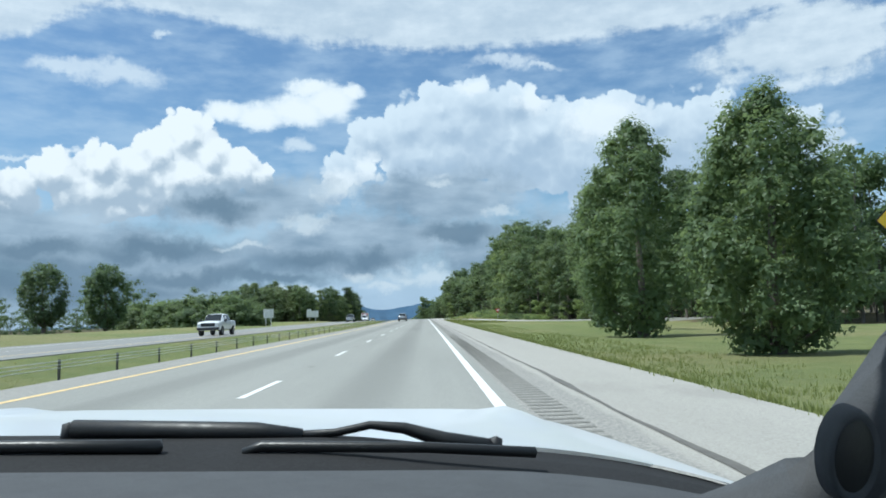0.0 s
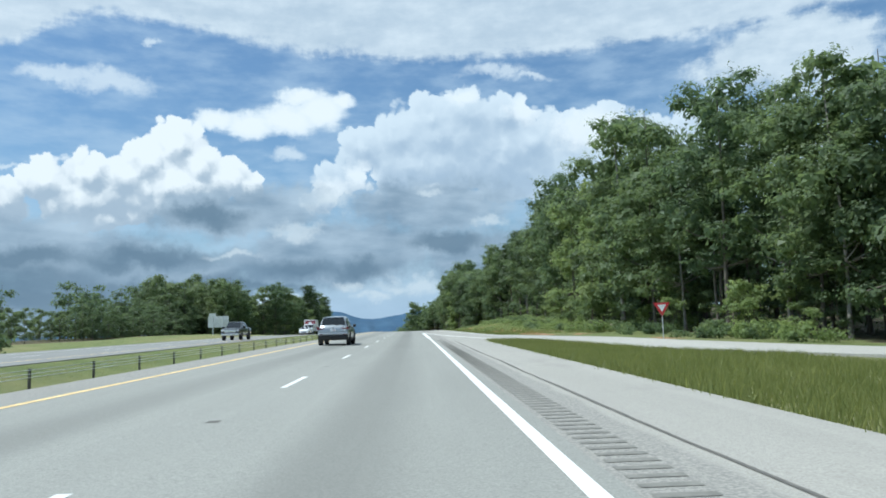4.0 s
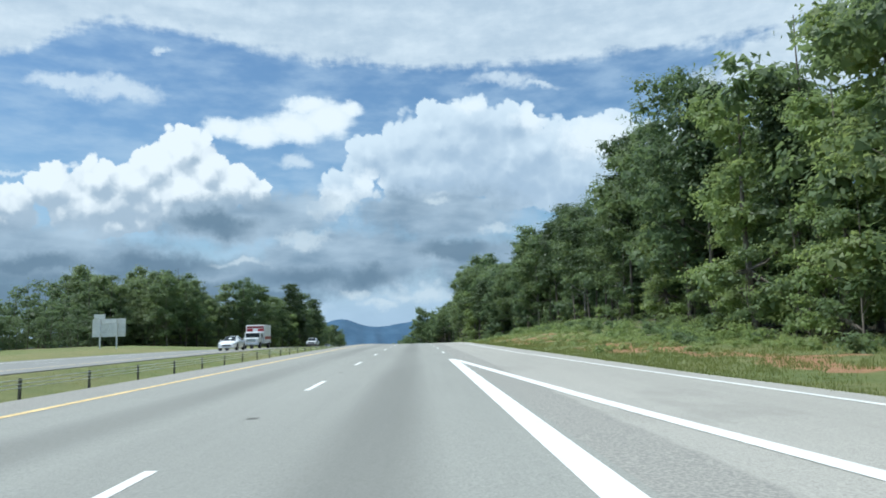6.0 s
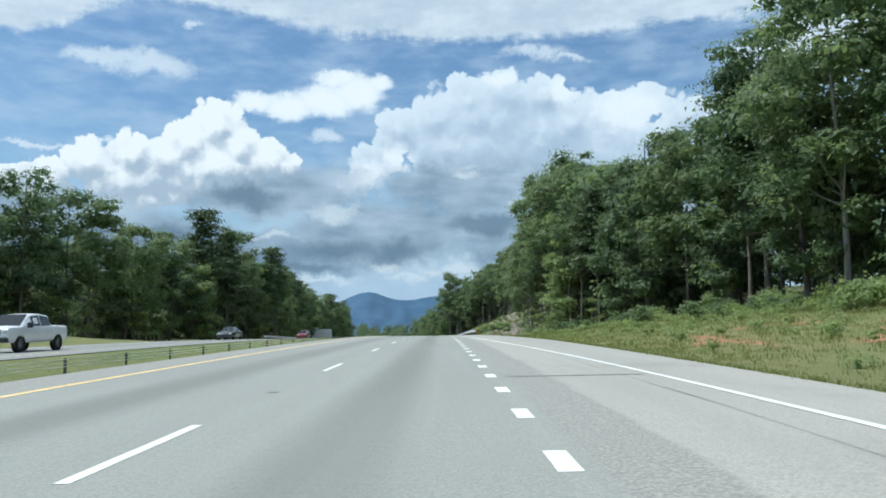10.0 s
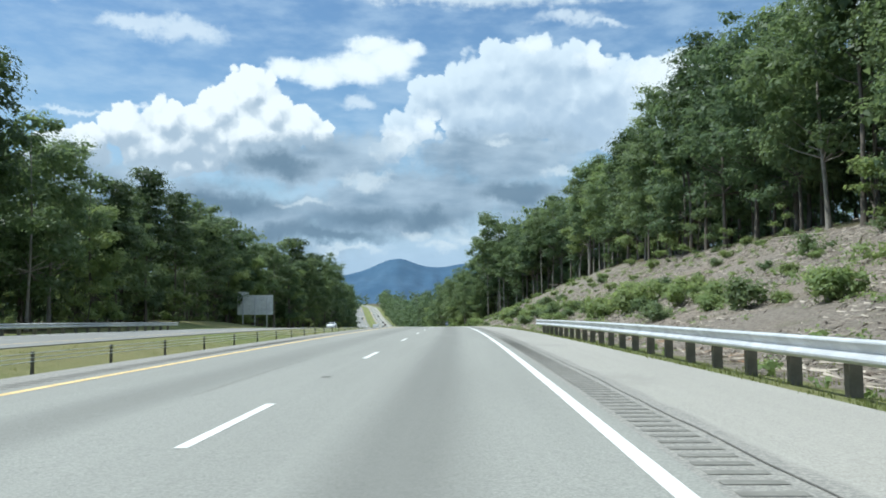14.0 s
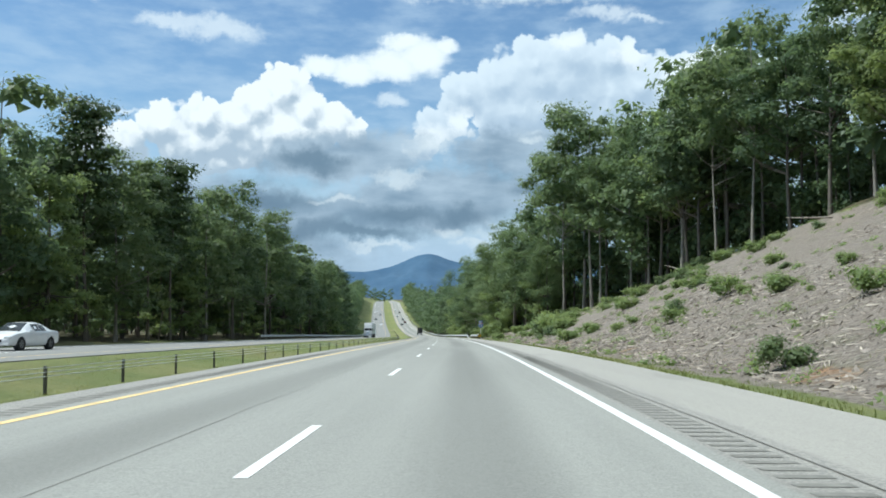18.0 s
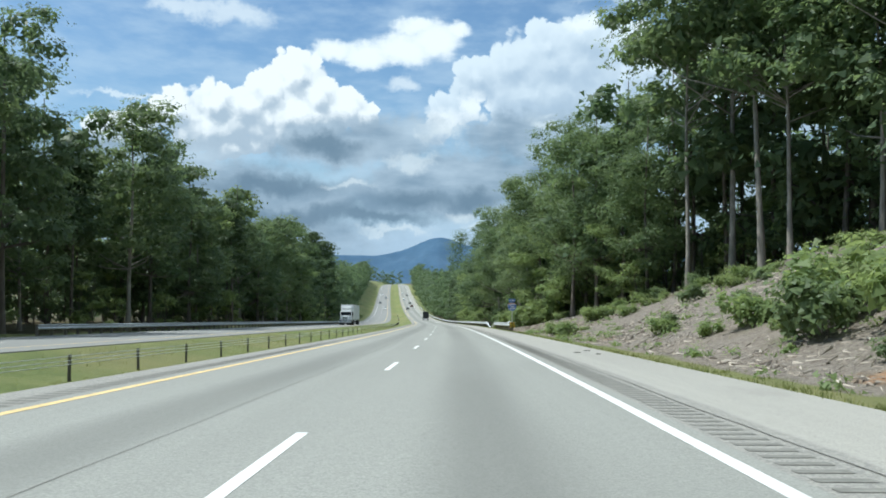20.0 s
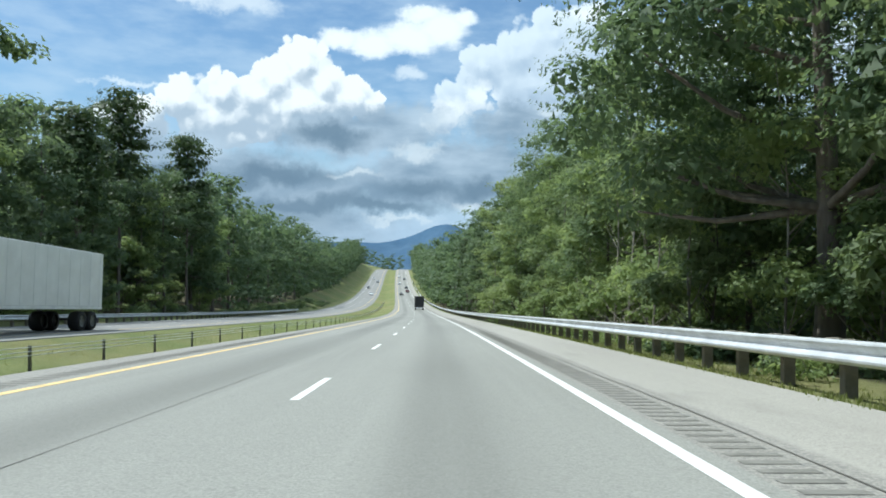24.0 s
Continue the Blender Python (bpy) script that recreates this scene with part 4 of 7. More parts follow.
for k in range(3):
    h = (6, 8, 4.5)[k]
    UNDER.append(tree_kind(h, 0.06, forest_blobs(h, 80 + k, 0.12, 0.24, 12), (M_LEAF_LIGHT, M_LEAF, M_LEAF_LIGHT)[k], M_BARK, 250, 0.175, 90 + k, "young light-green tree at the edge of the woods", 0.1, 5))
SHRUB = []
for k in range(4):
    rng = random.Random(100 + k)
    bl = [(rng.uniform(-0.7, 0.7), rng.uniform(-0.7, 0.7), rng.uniform(0.3, 0.9), 0.45, 0.45, 0.42) for _ in range(9)]
    SHRUB.append(tree_kind(1.2, 0.03, bl, (M_LEAF_LIGHT, M_LEAF, M_LEAF_LIGHT, M_LEAF_DARK)[k], M_BARK, 260, 0.085, 110 + k, "low leafy shrub on the bank", 0.05, 4, "shrub", "shrub"))
BUSH = []
for k in range(3):
    rng = random.Random(500 + k)
    bl = [(rng.uniform(-0.8, 0.8), rng.uniform(-0.8, 0.8), rng.uniform(0.25, 0.9), 0.45, 0.45, 0.42) for _ in range(10)]
    BUSH.append(tree_kind(1.2, 0.02, bl, (M_LEAF_LIGHT, M_LEAF, M_LEAF_DARK)[k], M_BARK, 105, 0.13, 510 + k, "low bush", 0.05, 3, "shrub", "shrub", 3))
LAWN = [tree_kind(10.5, 0.28, oval_blobs(10.5, 6.9, 120, 120), M_LEAF, M_BARK, 9500, 0.09, 130, "dense green tree with foliage to the ground on the lawn", 0.05),
        tree_kind(7.4, 0.2, oval_blobs(7.4, 4.9, 127, 110, 0.10, 0.85), M_LEAF_DARK, M_BARK, 2600, 0.13, 137, "rounded dark-green tree on a short trunk on the lawn", 0.05),
        tree_kind(15, 0.32, oval_blobs(15, 8.6, 121, 120), M_LEAF, M_BARK, 7500, 0.125, 131, "tall dark-green tree with foliage to the ground on the lawn", 0.05)]
used = set()


def plant(src, s, l, size=1.0, turn=None, up=-0.1, label="", group=""):
    """Puts a copy of a tree on the ground; the first time the tree itself."""
    rng = random.Random(int(s * 131 + l * 17))
    t = rng.uniform(0, 360) if turn is None else turn
    p = ground_at(s, l, up)
    m = Matrix.Translation(p) @ Matrix.Rotation(radians(t), 4, "Z") @ Matrix.Rotation(radians(rng.uniform(-2, 2)), 4, "X") @ Matrix.Scale(size, 4)
    if src not in used:
        used.add(src)
        src.matrix_basis = m
        ob = src
    else:
        keep = src.matrix_basis.copy()
        src.matrix_basis = Matrix()
        ob = copy_thing(src, m)
        src.matrix_basis = keep
    return tagged(ob, label, group=group)


def gathered(name, rows, label):
    """Joins many trees into one mesh of woods."""
    vs, ls, mats, mi = [], [], [], []
    nv = 0
    sizes = []
    for src, m in rows:
        for ch in src.children:
            me = ch.data
            co = np.empty(len(me.vertices) * 3, dtype=np.float32)
            me.vertices.foreach_get("co", co)
            R = np.array(m)
            co = co.reshape(-1, 3) @ R[:3, :3].T.astype(np.float32) + R[:3, 3].astype(np.float32)
            li = np.empty(len(me.loops), dtype=np.int32)
            me.loops.foreach_get("vertex_index", li)
            mt = me.materials[0]
            if mt not in mats:
                mats.append(mt)
            vs.append(co)
            ls.append(li + nv)
            n = np.empty(len(me.polygons), dtype=np.int32)
            me.polygons.foreach_get("loop_total", n)
            sizes.append(n)
            mi.append(np.full(len(n), mats.index(mt), dtype=np.int32))
            nv += len(co)
    V, Lp, Sz, Mi = np.concatenate(vs), np.concatenate(ls), np.concatenate(sizes), np.concatenate(mi)
    me = bpy.data.meshes.new(name)
    me.vertices.add(len(V))
    me.vertices.foreach_set("co", V.ravel())
    me.loops.add(len(Lp))
    me.loops.foreach_set("vertex_index", Lp)
    me.polygons.add(len(Sz))
    me.polygons.foreach_set("loop_start", np.concatenate([[0], np.cumsum(Sz)[:-1]]).astype(np.int32))
    for mt in mats:
        me.materials.append(mt)
    me.polygons.foreach_set("material_index", Mi)
    me.update(calc_edges=True)
    return tagged(new(name, me), label, "woods", kind="stuff")


def spot(s, l, size, rng, up=-0.1):
    p = ground_at(s, l, up)
    return Matrix.Translation(p) @ Matrix.Rotation(rng.uniform(0, 6.28), 4, "Z") @ Matrix.Rotation(radians(rng.uniform(-2.5, 2.5)), 4, "X") @ Matrix.Scale(size, 4)


MASSED = {"far": [], "right": [], "left": []}


def woods(edge, side, a, b, gap, rows, front, seed, tall=1.0, single=True, under=1, key="right", deep=6.0):
    """Woods along one side: single trees at the edge, a mass of others behind."""
    rng = random.Random(seed)
    s = a
    while s < b:
        e = ramp(s, edge)
        src, ss, l, size = rng.choice(front), s + rng.uniform(-1.5, 1.5), e + side * rng.uniform(0, 3.0), tall * rng.uniform(0.8, 1.15)
        if single:
            plant(src, ss, l, size, group="trees of the woods")
        else:
            MASSED[key].append((src, spot(ss, l, size, rng)))
        for k in range(rows):
            MASSED[key].append((rng.choice(FAR if key == "far" else FINE if key == "right" and 690 < s < 800 else BACK), spot(s + rng.uniform(-3, 3), e + side * (5 + deep * k + rng.uniform(-2, 2)), tall * rng.uniform(0.85, 1.12), rng)))
        for k in range(under):
            if rng.random() < 0.75:
                MASSED[key].append((rng.choice(UNDER), spot(s + rng.uniform(-3, 3), e - side * rng.uniform(-4, 1.5), rng.uniform(0.55, 1.2), rng)))
        s += gap * rng.uniform(0.75, 1.25)


woods(WOODS_RIGHT, 1, 80, 195, 5.6, 2, TALL, 1, 0.9, under=3)
woods(WOODS_RIGHT, 1, 195, 290, 5.4, 2, TALL, 8, 1.02, under=3)
woods(WOODS_RIGHT, 1, 290, 358, 5.6, 2, TALL, 9, 0.92, under=2)
woods(WOODS_RIGHT, 1, 358, 400, 5.0, 2, [*TALL, *BARE[:2]], 18, 1.02, under=2)
woods(WOODS_RIGHT, 1, 400, 428, 3.4, 2, [*BARE, TALL[5]], 17, 0.99, under=1)
woods(WOODS_RIGHT, 1, 428, 575, 5.4, 2, TALL, 5, 0.98)
woods(WOODS_RIGHT, 1, 575, 636, 4.4, 2, BARE, 11, 1.0, under=0)
woods(WOODS_RIGHT, 1, 636, 672, 4.4, 2, [*BARE[:3], TALL[1], TALL[3]], 15, 1.2, under=0)
woods(WOODS_RIGHT, 1, 672, 704, 5.0, 2, NEAR, 6, 1.12, under=1, deep=5.0)
woods(WOODS_RIGHT, 1, 704, 744, 4.6, 3, [BARE[1], NEAR[1], NEAR[0]], 13, 0.84, under=0, deep=4.0)
woods(WOODS_RIGHT, 1, 759, 800, 4.0, 2, NEAR, 14, 0.7, under=2, deep=5.0)
woods(WOODS_RIGHT, 1, 800, 900, 5.0, 2, TALL, 12, 0.68, under=1, deep=5.0)
rngn = random.Random(61)
for i in range(26):
    # young trees between the guardrail and the woods
    s = 746 + 3.6 * i + rngn.uniform(-1.5, 1.5)
    plant(SLIM[rngn.randrange(3)], s, ramp(s, WOODS_RIGHT) - rngn.uniform(-1.0, 1.4), rngn.uniform(0.75, 1.2), group="young trees behind the guardrail")
for i in range(15):
    # trees that reach down the bank behind the first guardrail
    s = rngn.uniform(418, 446)
    l = rngn.uniform(17, 26)
    plant((BARE + TALL)[rngn.randrange(8)], s, l, rngn.uniform(0.5, 0.74), group="trees of the woods")
    MASSED["right"].append((rngn.choice(UNDER), spot(s + rngn.uniform(-3, 3), l + rngn.uniform(-2, 2), rngn.uniform(0.4, 0.9), rngn)))
rngu = random.Random(71)
for i in range(64):
    # undergrowth deep in the woods above the cut bank
    s = 570 + 2.1 * i + rngu.uniform(-1, 1)
    MASSED["right"].append((rngu.choice(UNDER), spot(s, ramp(s, WOODS_RIGHT) + rngu.uniform(11, 17), rngu.uniform(0.8, 1.3), rngu)))
plant(OAK, 751, 11.6, 1.0, 0, group="trees of the woods")
for s, l, k, size in ((737, 11.0, 1, 0.95), (742, 12.2, 0, 0.9), (757, 14.5, 1, 0.75)):
    plant(NEAR[k], s, l, size, group="trees of the woods")
woods(WOODS_RIGHT, 1, 900, 1500, 8, 1, FAR, 2, 1.0, False, 0, "far")
woods(WOODS_LEFT, -1, 350, 425, 6.0, 2, TALL, 3, 0.7, key="left", under=2)
woods(WOODS_LEFT, -1, 425, 560, 6.6, 2, TALL, 16, 0.84, key="left", under=2)
woods(WOODS_LEFT, -1, 560, 860, 6.6, 2, TALL, 7, 0.95, key="left", under=2)
woods(WOODS_LEFT, -1, 860, 1500, 8, 1, FAR, 4, 0.95, False, 0, "far")
for s, l, k, size in ((23.5, 13.6, 0, 0.77), (44, 15.2, 2, 0.82), (62, 17.8, 2, 0.86)):
    plant(LAWN[k], s, l, size, group="lawn trees")
# beyond the opposite carriageway: two lawn trees, a long thicket, and a wood
for s, l, size, up in ((160, -75.5, 1.85, 0.9), (165.5, -65, 1.95, 0.3)):
    plant(LAWN[1], s, l, size, up=up, group="lawn trees")
rngt = random.Random(21)
for i in range(44):
    u = (i + rngt.random()) / 44
    plant(THICK[i % 2], 183 + 40 * u + rngt.uniform(-1, 9), -40.5 - 40 * u + rngt.uniform(-2, 2), rngt.uniform(1.6, 2.15) * (0.8 if u < 0.06 else 1.0), group="thicket shrubs", label="tall rounded shrub in a dense thicket")
for i in range(46):
    s, l = rngt.uniform(352, 392), rngt.uniform(-82, -52)
    MASSED["left"].append((rngt.choice(TALL[:4] + BACK), spot(s, l, rngt.uniform(0.78, 0.95), rngt)))
for i in range(60):
    s, l = rngt.uniform(225, 345), rngt.uniform(-96, -72)
    MASSED["left"].append((rngt.choice(BACK), spot(s, l, rngt.uniform(0.26, 0.36), rngt)))
for i in range(40):
    s = rngt.uniform(345, 400)
    MASSED["left"].append((rngt.choice(FAR), spot(s, rngt.uniform(-84, -60), rngt.uniform(0.5, 0.7), rngt)))
for i in range(70):
    MASSED["far"].append((rngt.choice(FAR), spot(rngt.uniform(150, 360), rngt.uniform(-140, -92), rngt.uniform(0.3, 0.42), rngt)))
for i in range(60):
    s, l = rngt.uniform(-20, 210), rngt.uniform(-130, -95)
    MASSED["far"].append((rngt.choice(FAR), spot(s, l, rngt.uniform(0.4, 0.55), rngt)))
for i in range(120):
    # the woods close the valley where the road tops the far hill
    s, l = rngt.uniform(1480, 1900), rngt.uniform(-160, 160)
    if abs(l + 9) > 24 or s > 1700:
        MASSED["far"].append((rngt.choice(FAR), spot(s, l, rngt.uniform(0.8, 1.1), rngt)))
for key, edge, side, a, b in (("right", WOODS_RIGHT, 1, 90, 860), ("left", WOODS_LEFT, -1, 300, 860)):
    # low growth that closes the woods under the crowns
    s = a
    while s < b:
        if side > 0 and 660 < s < 800:
            MASSED[key].append((rngt.choice(UNDER), spot(s, ramp(s, edge) + side * rngt.uniform(5, 12), rngt.uniform(0.9, 1.5), rngt)))
            s += rngt.uniform(1.2, 2.2)
            continue
        MASSED[key].append((rngt.choice(FAR), spot(s, ramp(s, edge) + side * rngt.uniform(9, 17), rngt.uniform(0.32, 0.55), rngt)))
        if side < 0 or rngt.random() < 0.4:
            MASSED[key].append((rngt.choice(FAR), spot(s, ramp(s, edge) + side * rngt.uniform(4, 9), rngt.uniform(0.2, 0.42), rngt)))
        s += rngt.uniform(1.8, 3.2)
for i in range(420):
    # the woods go on away from the road
    s = rngt.uniform(90, 900)
    side, edge = ((1, WOODS_RIGHT), (-1, WOODS_LEFT))[i % 2]
    if side > 0 or s > 320:
        MASSED["far"].append((rngt.choice(FAR), spot(s, ramp(s, edge) + side * (22 + 60 * rngt.random() ** 1.4), rngt.uniform(0.75, 1.0), rngt)))
gathered("woods_right", MASSED["right"], "dense green broadleaved woods behind the verge")
gathered("woods_left", MASSED["left"], "dense dark woods beyond the opposite carriageway")
gathered("woods_far", MASSED["far"], "far green woods along the valley and on the hill")

for src in BACK + UNDER + FAR + FINE:
    # patterns that stand only in the joined woods
    for ob in (*src.children, src):
        bpy.data.objects.remove(ob)

# shrubs and weeds on the bank
rngs = random.Random(31)
for i in range(150):
    s = rngs.uniform(424, 674)
    er, wr = edge_right(s), ramp(s, WOODS_RIGHT)
    l = er + 3.0 + (wr - er - 3) * rngs.random() ** 0.8
    plant(SHRUB[rngs.choice((0, 2, 2, 0, 1))], s, l, rngs.uniform(0.3, 0.95) * (1.3 if rngs.random() < 0.2 else 1), group="shrubs on the bank")
for i in range(50):
    s = rngs.uniform(446, 540)
    plant(SHRUB[rngs.choice((0, 2, 1))], s, edge_right(s) + rngs.uniform(3.5, 11), rngs.uniform(0.5, 1.25), group="shrubs on the bank")
for s, l, k, size in ((621, 11.6, 0, 1.6), (623, 12.6, 2, 1.9), (625.5, 11.4, 1, 1.5), (627, 13.0, 0, 1.7), (619, 12.8, 2, 1.3), (632, 12.0, 2, 1.3), (470, 13.5, 2, 1.7), (472.5, 14.5, 0, 1.6), (476, 13.0, 2, 1.4), (549, 13.0, 0, 1.5), (546, 12.0, 2, 1.6), (543.5, 13.5, 1, 1.4)):
    plant(SHRUB[k], s, l, size, group="shrubs on the bank", label="large leafy shrub near the foot of the bank")
low = []
for i in range(230):
    # waist-high growth between the mown bank and the woods
    s = rngs.uniform(165, 470)
    if 386 < s < 426 and rngs.random() < 0.75:
        continue
    wr = ramp(s, WOODS_RIGHT)
    low.append((BUSH[rngs.choice((0, 1, 0, 1, 2))], spot(s, max(wr - rngs.uniform(-1, 9), edge_right(s) + 4.5), rngs.uniform(0.5, 1.25), rngs)))
for i in range(55):
    s = rngs.uniform(600, 700)
    er = edge_right(s)
    d = (ramp(s, WOODS_RIGHT) - er) * rngs.random()
    if s < 668 or d > 4.5:
        low.append((SHRUB[rngs.choice((0, 1, 2))], spot(s, er + 2.2 + d, rngs.uniform(0.35, 1.1), rngs)))
for i in range(150):
    # leafy growth behind the long guardrail
    s = rngs.uniform(738, 840)
    low.append((BUSH[rngs.choice((0, 1, 0, 2))], spot(s, rngs.uniform(8.3, 11.5), rngs.uniform(0.4, 0.85), rngs)))
for i in range(70):
    s = rngs.uniform(790, 1010)
    low.append((BUSH[rngs.choice((0, 1, 1, 2))], spot(s, rngs.uniform(-33, -27), rngs.uniform(0.6, 1.4), rngs)))
rngy = random.Random(67)
for i in range(16):
    # pale leafy growth under the trees behind the route sign
    s = rngy.uniform(694, 724)
    low.append((SHRUB[rngy.choice((0, 2, 0, 2, 1))], spot(s, ramp(s, WOODS_RIGHT) + rngy.uniform(-1.2, 0.8), rngy.uniform(1.3, 2.3), rngy)))
gathered("bank_growth", low, "waist-high leafy growth before the woods")
for src in BUSH:
    for ob in (*src.children, src):
        bpy.data.objects.remove(ob)


# ---- grass ----
def tufts(name, spots, label, size=0.28, per=5, mt=None, seed=1, width=0.014):
    rng = np.random.default_rng(seed)
    P = np.repeat(np.array([tuple(p) for p in spots]), per, 0)
    n = len(P)
    P = P + np.concatenate([rng.normal(size=(n, 2)) * 0.12, np.zeros((n, 1))], 1)
    a = rng.uniform(0, 6.28, n)
    d = np.stack([np.cos(a), np.sin(a), np.zeros(n)], 1)
    h = size * rng.uniform(0.5, 1.3, n)[:, None]
    tip = P + np.array([0, 0, 1]) * h + rng.normal(size=(n, 3)) * h * np.array([0.3, 0.3, 0.05])
    V = np.stack([P - d * width - np.array([0, 0, 0.03]), P + d * width - np.array([0, 0, 0.03]), tip], 1).reshape(-1, 3)
    me = bpy.data.meshes.new(name)
    me.vertices.add(3 * n)
    me.vertices.foreach_set("co", V.astype(np.float32).ravel())
    me.loops.add(3 * n)
    me.loops.foreach_set("vertex_index", np.arange(3 * n, dtype=np.int32))
    me.polygons.add(n)
    me.polygons.foreach_set("loop_start", np.arange(0, 3 * n, 3, dtype=np.int32))
    me.update(calc_edges=True)
    me.materials.append(mt or M_BLADE)
    return tagged(new(name, me), label, "grass", kind="stuff")


rngg = random.Random(41)
spots = []
for i in range(26000):
    s = rngg.uniform(2, 790)
    er = edge_right(s)
    if 420 < s < 665 and rngg.random() < 0.55:
        continue
    spots.append(ground_at(s, er + 0.1 + 4.5 * rngg.random() ** 2.4))
tufts("grass_right", spots, "uneven grass at the edge of the paved shoulder", 0.075, 6, None, 1)
spots = []
for i in range(20000):
    s = rngg.uniform(5, 800)
    spots.append(ground_at(s, -5.2 - 7.8 * rngg.random() ** 1.3))
tufts("grass_median", spots, "mown grass of the median", 0.07, 5, None, 2)
spots = []
for i in range(9000):
    s = rngg.uniform(126, 165)
    hi = ramp(s, SLIP_NEAR) - 0.1
    spots.append(ground_at(s, rngg.uniform(6.9, max(hi, 7.0)) if hi < 16 else rngg.uniform(6.9, 16)))
tufts("grass_island", spots, "long grass on the island beside the slip road", 0.2, 8, None, 3)
spots = []
for i in range(15000):
    s = rngg.uniform(200, 428)
    if rngg.random() < 0.9 * step(372, 390, s):
        continue
    er, wr = edge_right(s), ramp(s, WOODS_RIGHT)
    spots.append(ground_at(s, er + 2.0 + (wr - er - 1.0) * rngg.random()))
tufts("grass_bank", spots, "rough unmown grass on the bank", 0.13, 8, None, 4, 0.016)
rows_ = []
for i in range(1500):
    s = rngg.uniform(215, 425)
    if rngg.random() < 0.85 * step(375, 390, s):
        continue
    er, wr = edge_right(s), ramp(s, WOODS_RIGHT)
    g = ground_at(s, er + 2.5 + (wr - er - 1.5) * rngg.random() ** 0.6, 0.1)
    k = rngg.uniform(0.12, 0.38)
    rows_.append((g.x, g.y, g.z, k * 1.3, k * 1.3, k))
tagged(new("bank_weeds", leaf_mesh("bank_weeds", rows_, 14000, 0.085, M_LEAF_LIGHT, 77)), "leafy weeds scattered on the grassy bank", "weeds", kind="stuff")
rows_ = []
for i in range(1300):
    s = rngg.uniform(422, 676)
    er, wr = edge_right(s), ramp(s, WOODS_RIGHT)
    g = ground_at(s, er + 1.2 + (wr - er) * rngg.random() ** 1.2, 0.06)
    k = rngg.uniform(0.1, 0.3)
    rows_.append((g.x, g.y, g.z, k * 1.3, k * 1.3, k))
tagged(new("slope_weeds", leaf_mesh("slope_weeds", rows_, 11000, 0.08, M_LEAF_LIGHT, 78)), "small leafy weeds among the stones of the bank", "weeds", kind="stuff")


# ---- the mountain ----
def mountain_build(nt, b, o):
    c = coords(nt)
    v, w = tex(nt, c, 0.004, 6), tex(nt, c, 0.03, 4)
    # the blue of distance haze is put into the base colour of the woods
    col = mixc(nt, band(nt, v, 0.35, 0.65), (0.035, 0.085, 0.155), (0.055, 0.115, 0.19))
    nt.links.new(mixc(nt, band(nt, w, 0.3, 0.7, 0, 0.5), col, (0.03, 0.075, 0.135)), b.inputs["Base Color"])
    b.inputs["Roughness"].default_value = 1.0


M_MOUNTAIN = material("wooded_mountain_painted_haze", mountain_build)


def make_mountain():
    vs, fs = [], []
    n, rows = 220, 14
    for i in range(n + 1):
        az = -34 + 62 * i / n
        e = 1.15 + 1.35 * math.exp(-((az + 6.2) / 2.6) ** 2) + 1.2 * math.exp(-((az + 0.2) / 2.8) ** 2) + 0.5 * math.exp(-((az - 9) / 6) ** 2) + 0.35 * math.exp(-((az + 18) / 6) ** 2)
        e += 0.16 * noise.noise(Vector((az * 0.55, 0, 0))) + 0.05 * noise.noise(Vector((az * 2.1, 2, 0)))
        top = 4350 * math.tan(radians(e)) + 6
        for j in range(rows + 1):
            u = j / rows
            r = 4450 - 1150 * (1 - u) ** 1.2
            z = -70 + (top + 70) * u ** 1.15
            z += 34 * noise.noise(Vector((az * 1.2, u * 4, 5))) * u * (1 - u) * 4
            vs.append((math.sin(radians(az)) * r, math.cos(radians(az)) * r + 300, z))
    for i in range(n):
        for j in range(rows):
            q = i * (rows + 1) + j
            fs.append((q, q + rows + 1, q + rows + 2, q + 1))
    tagged(new("mountain_backdrop", mesh_of("mountain", vs, fs, M_MOUNTAIN, smooth=True)), "wooded mountain ridge in the far distance, coloured haze blue", "mountain", kind="structure")


make_mountain()


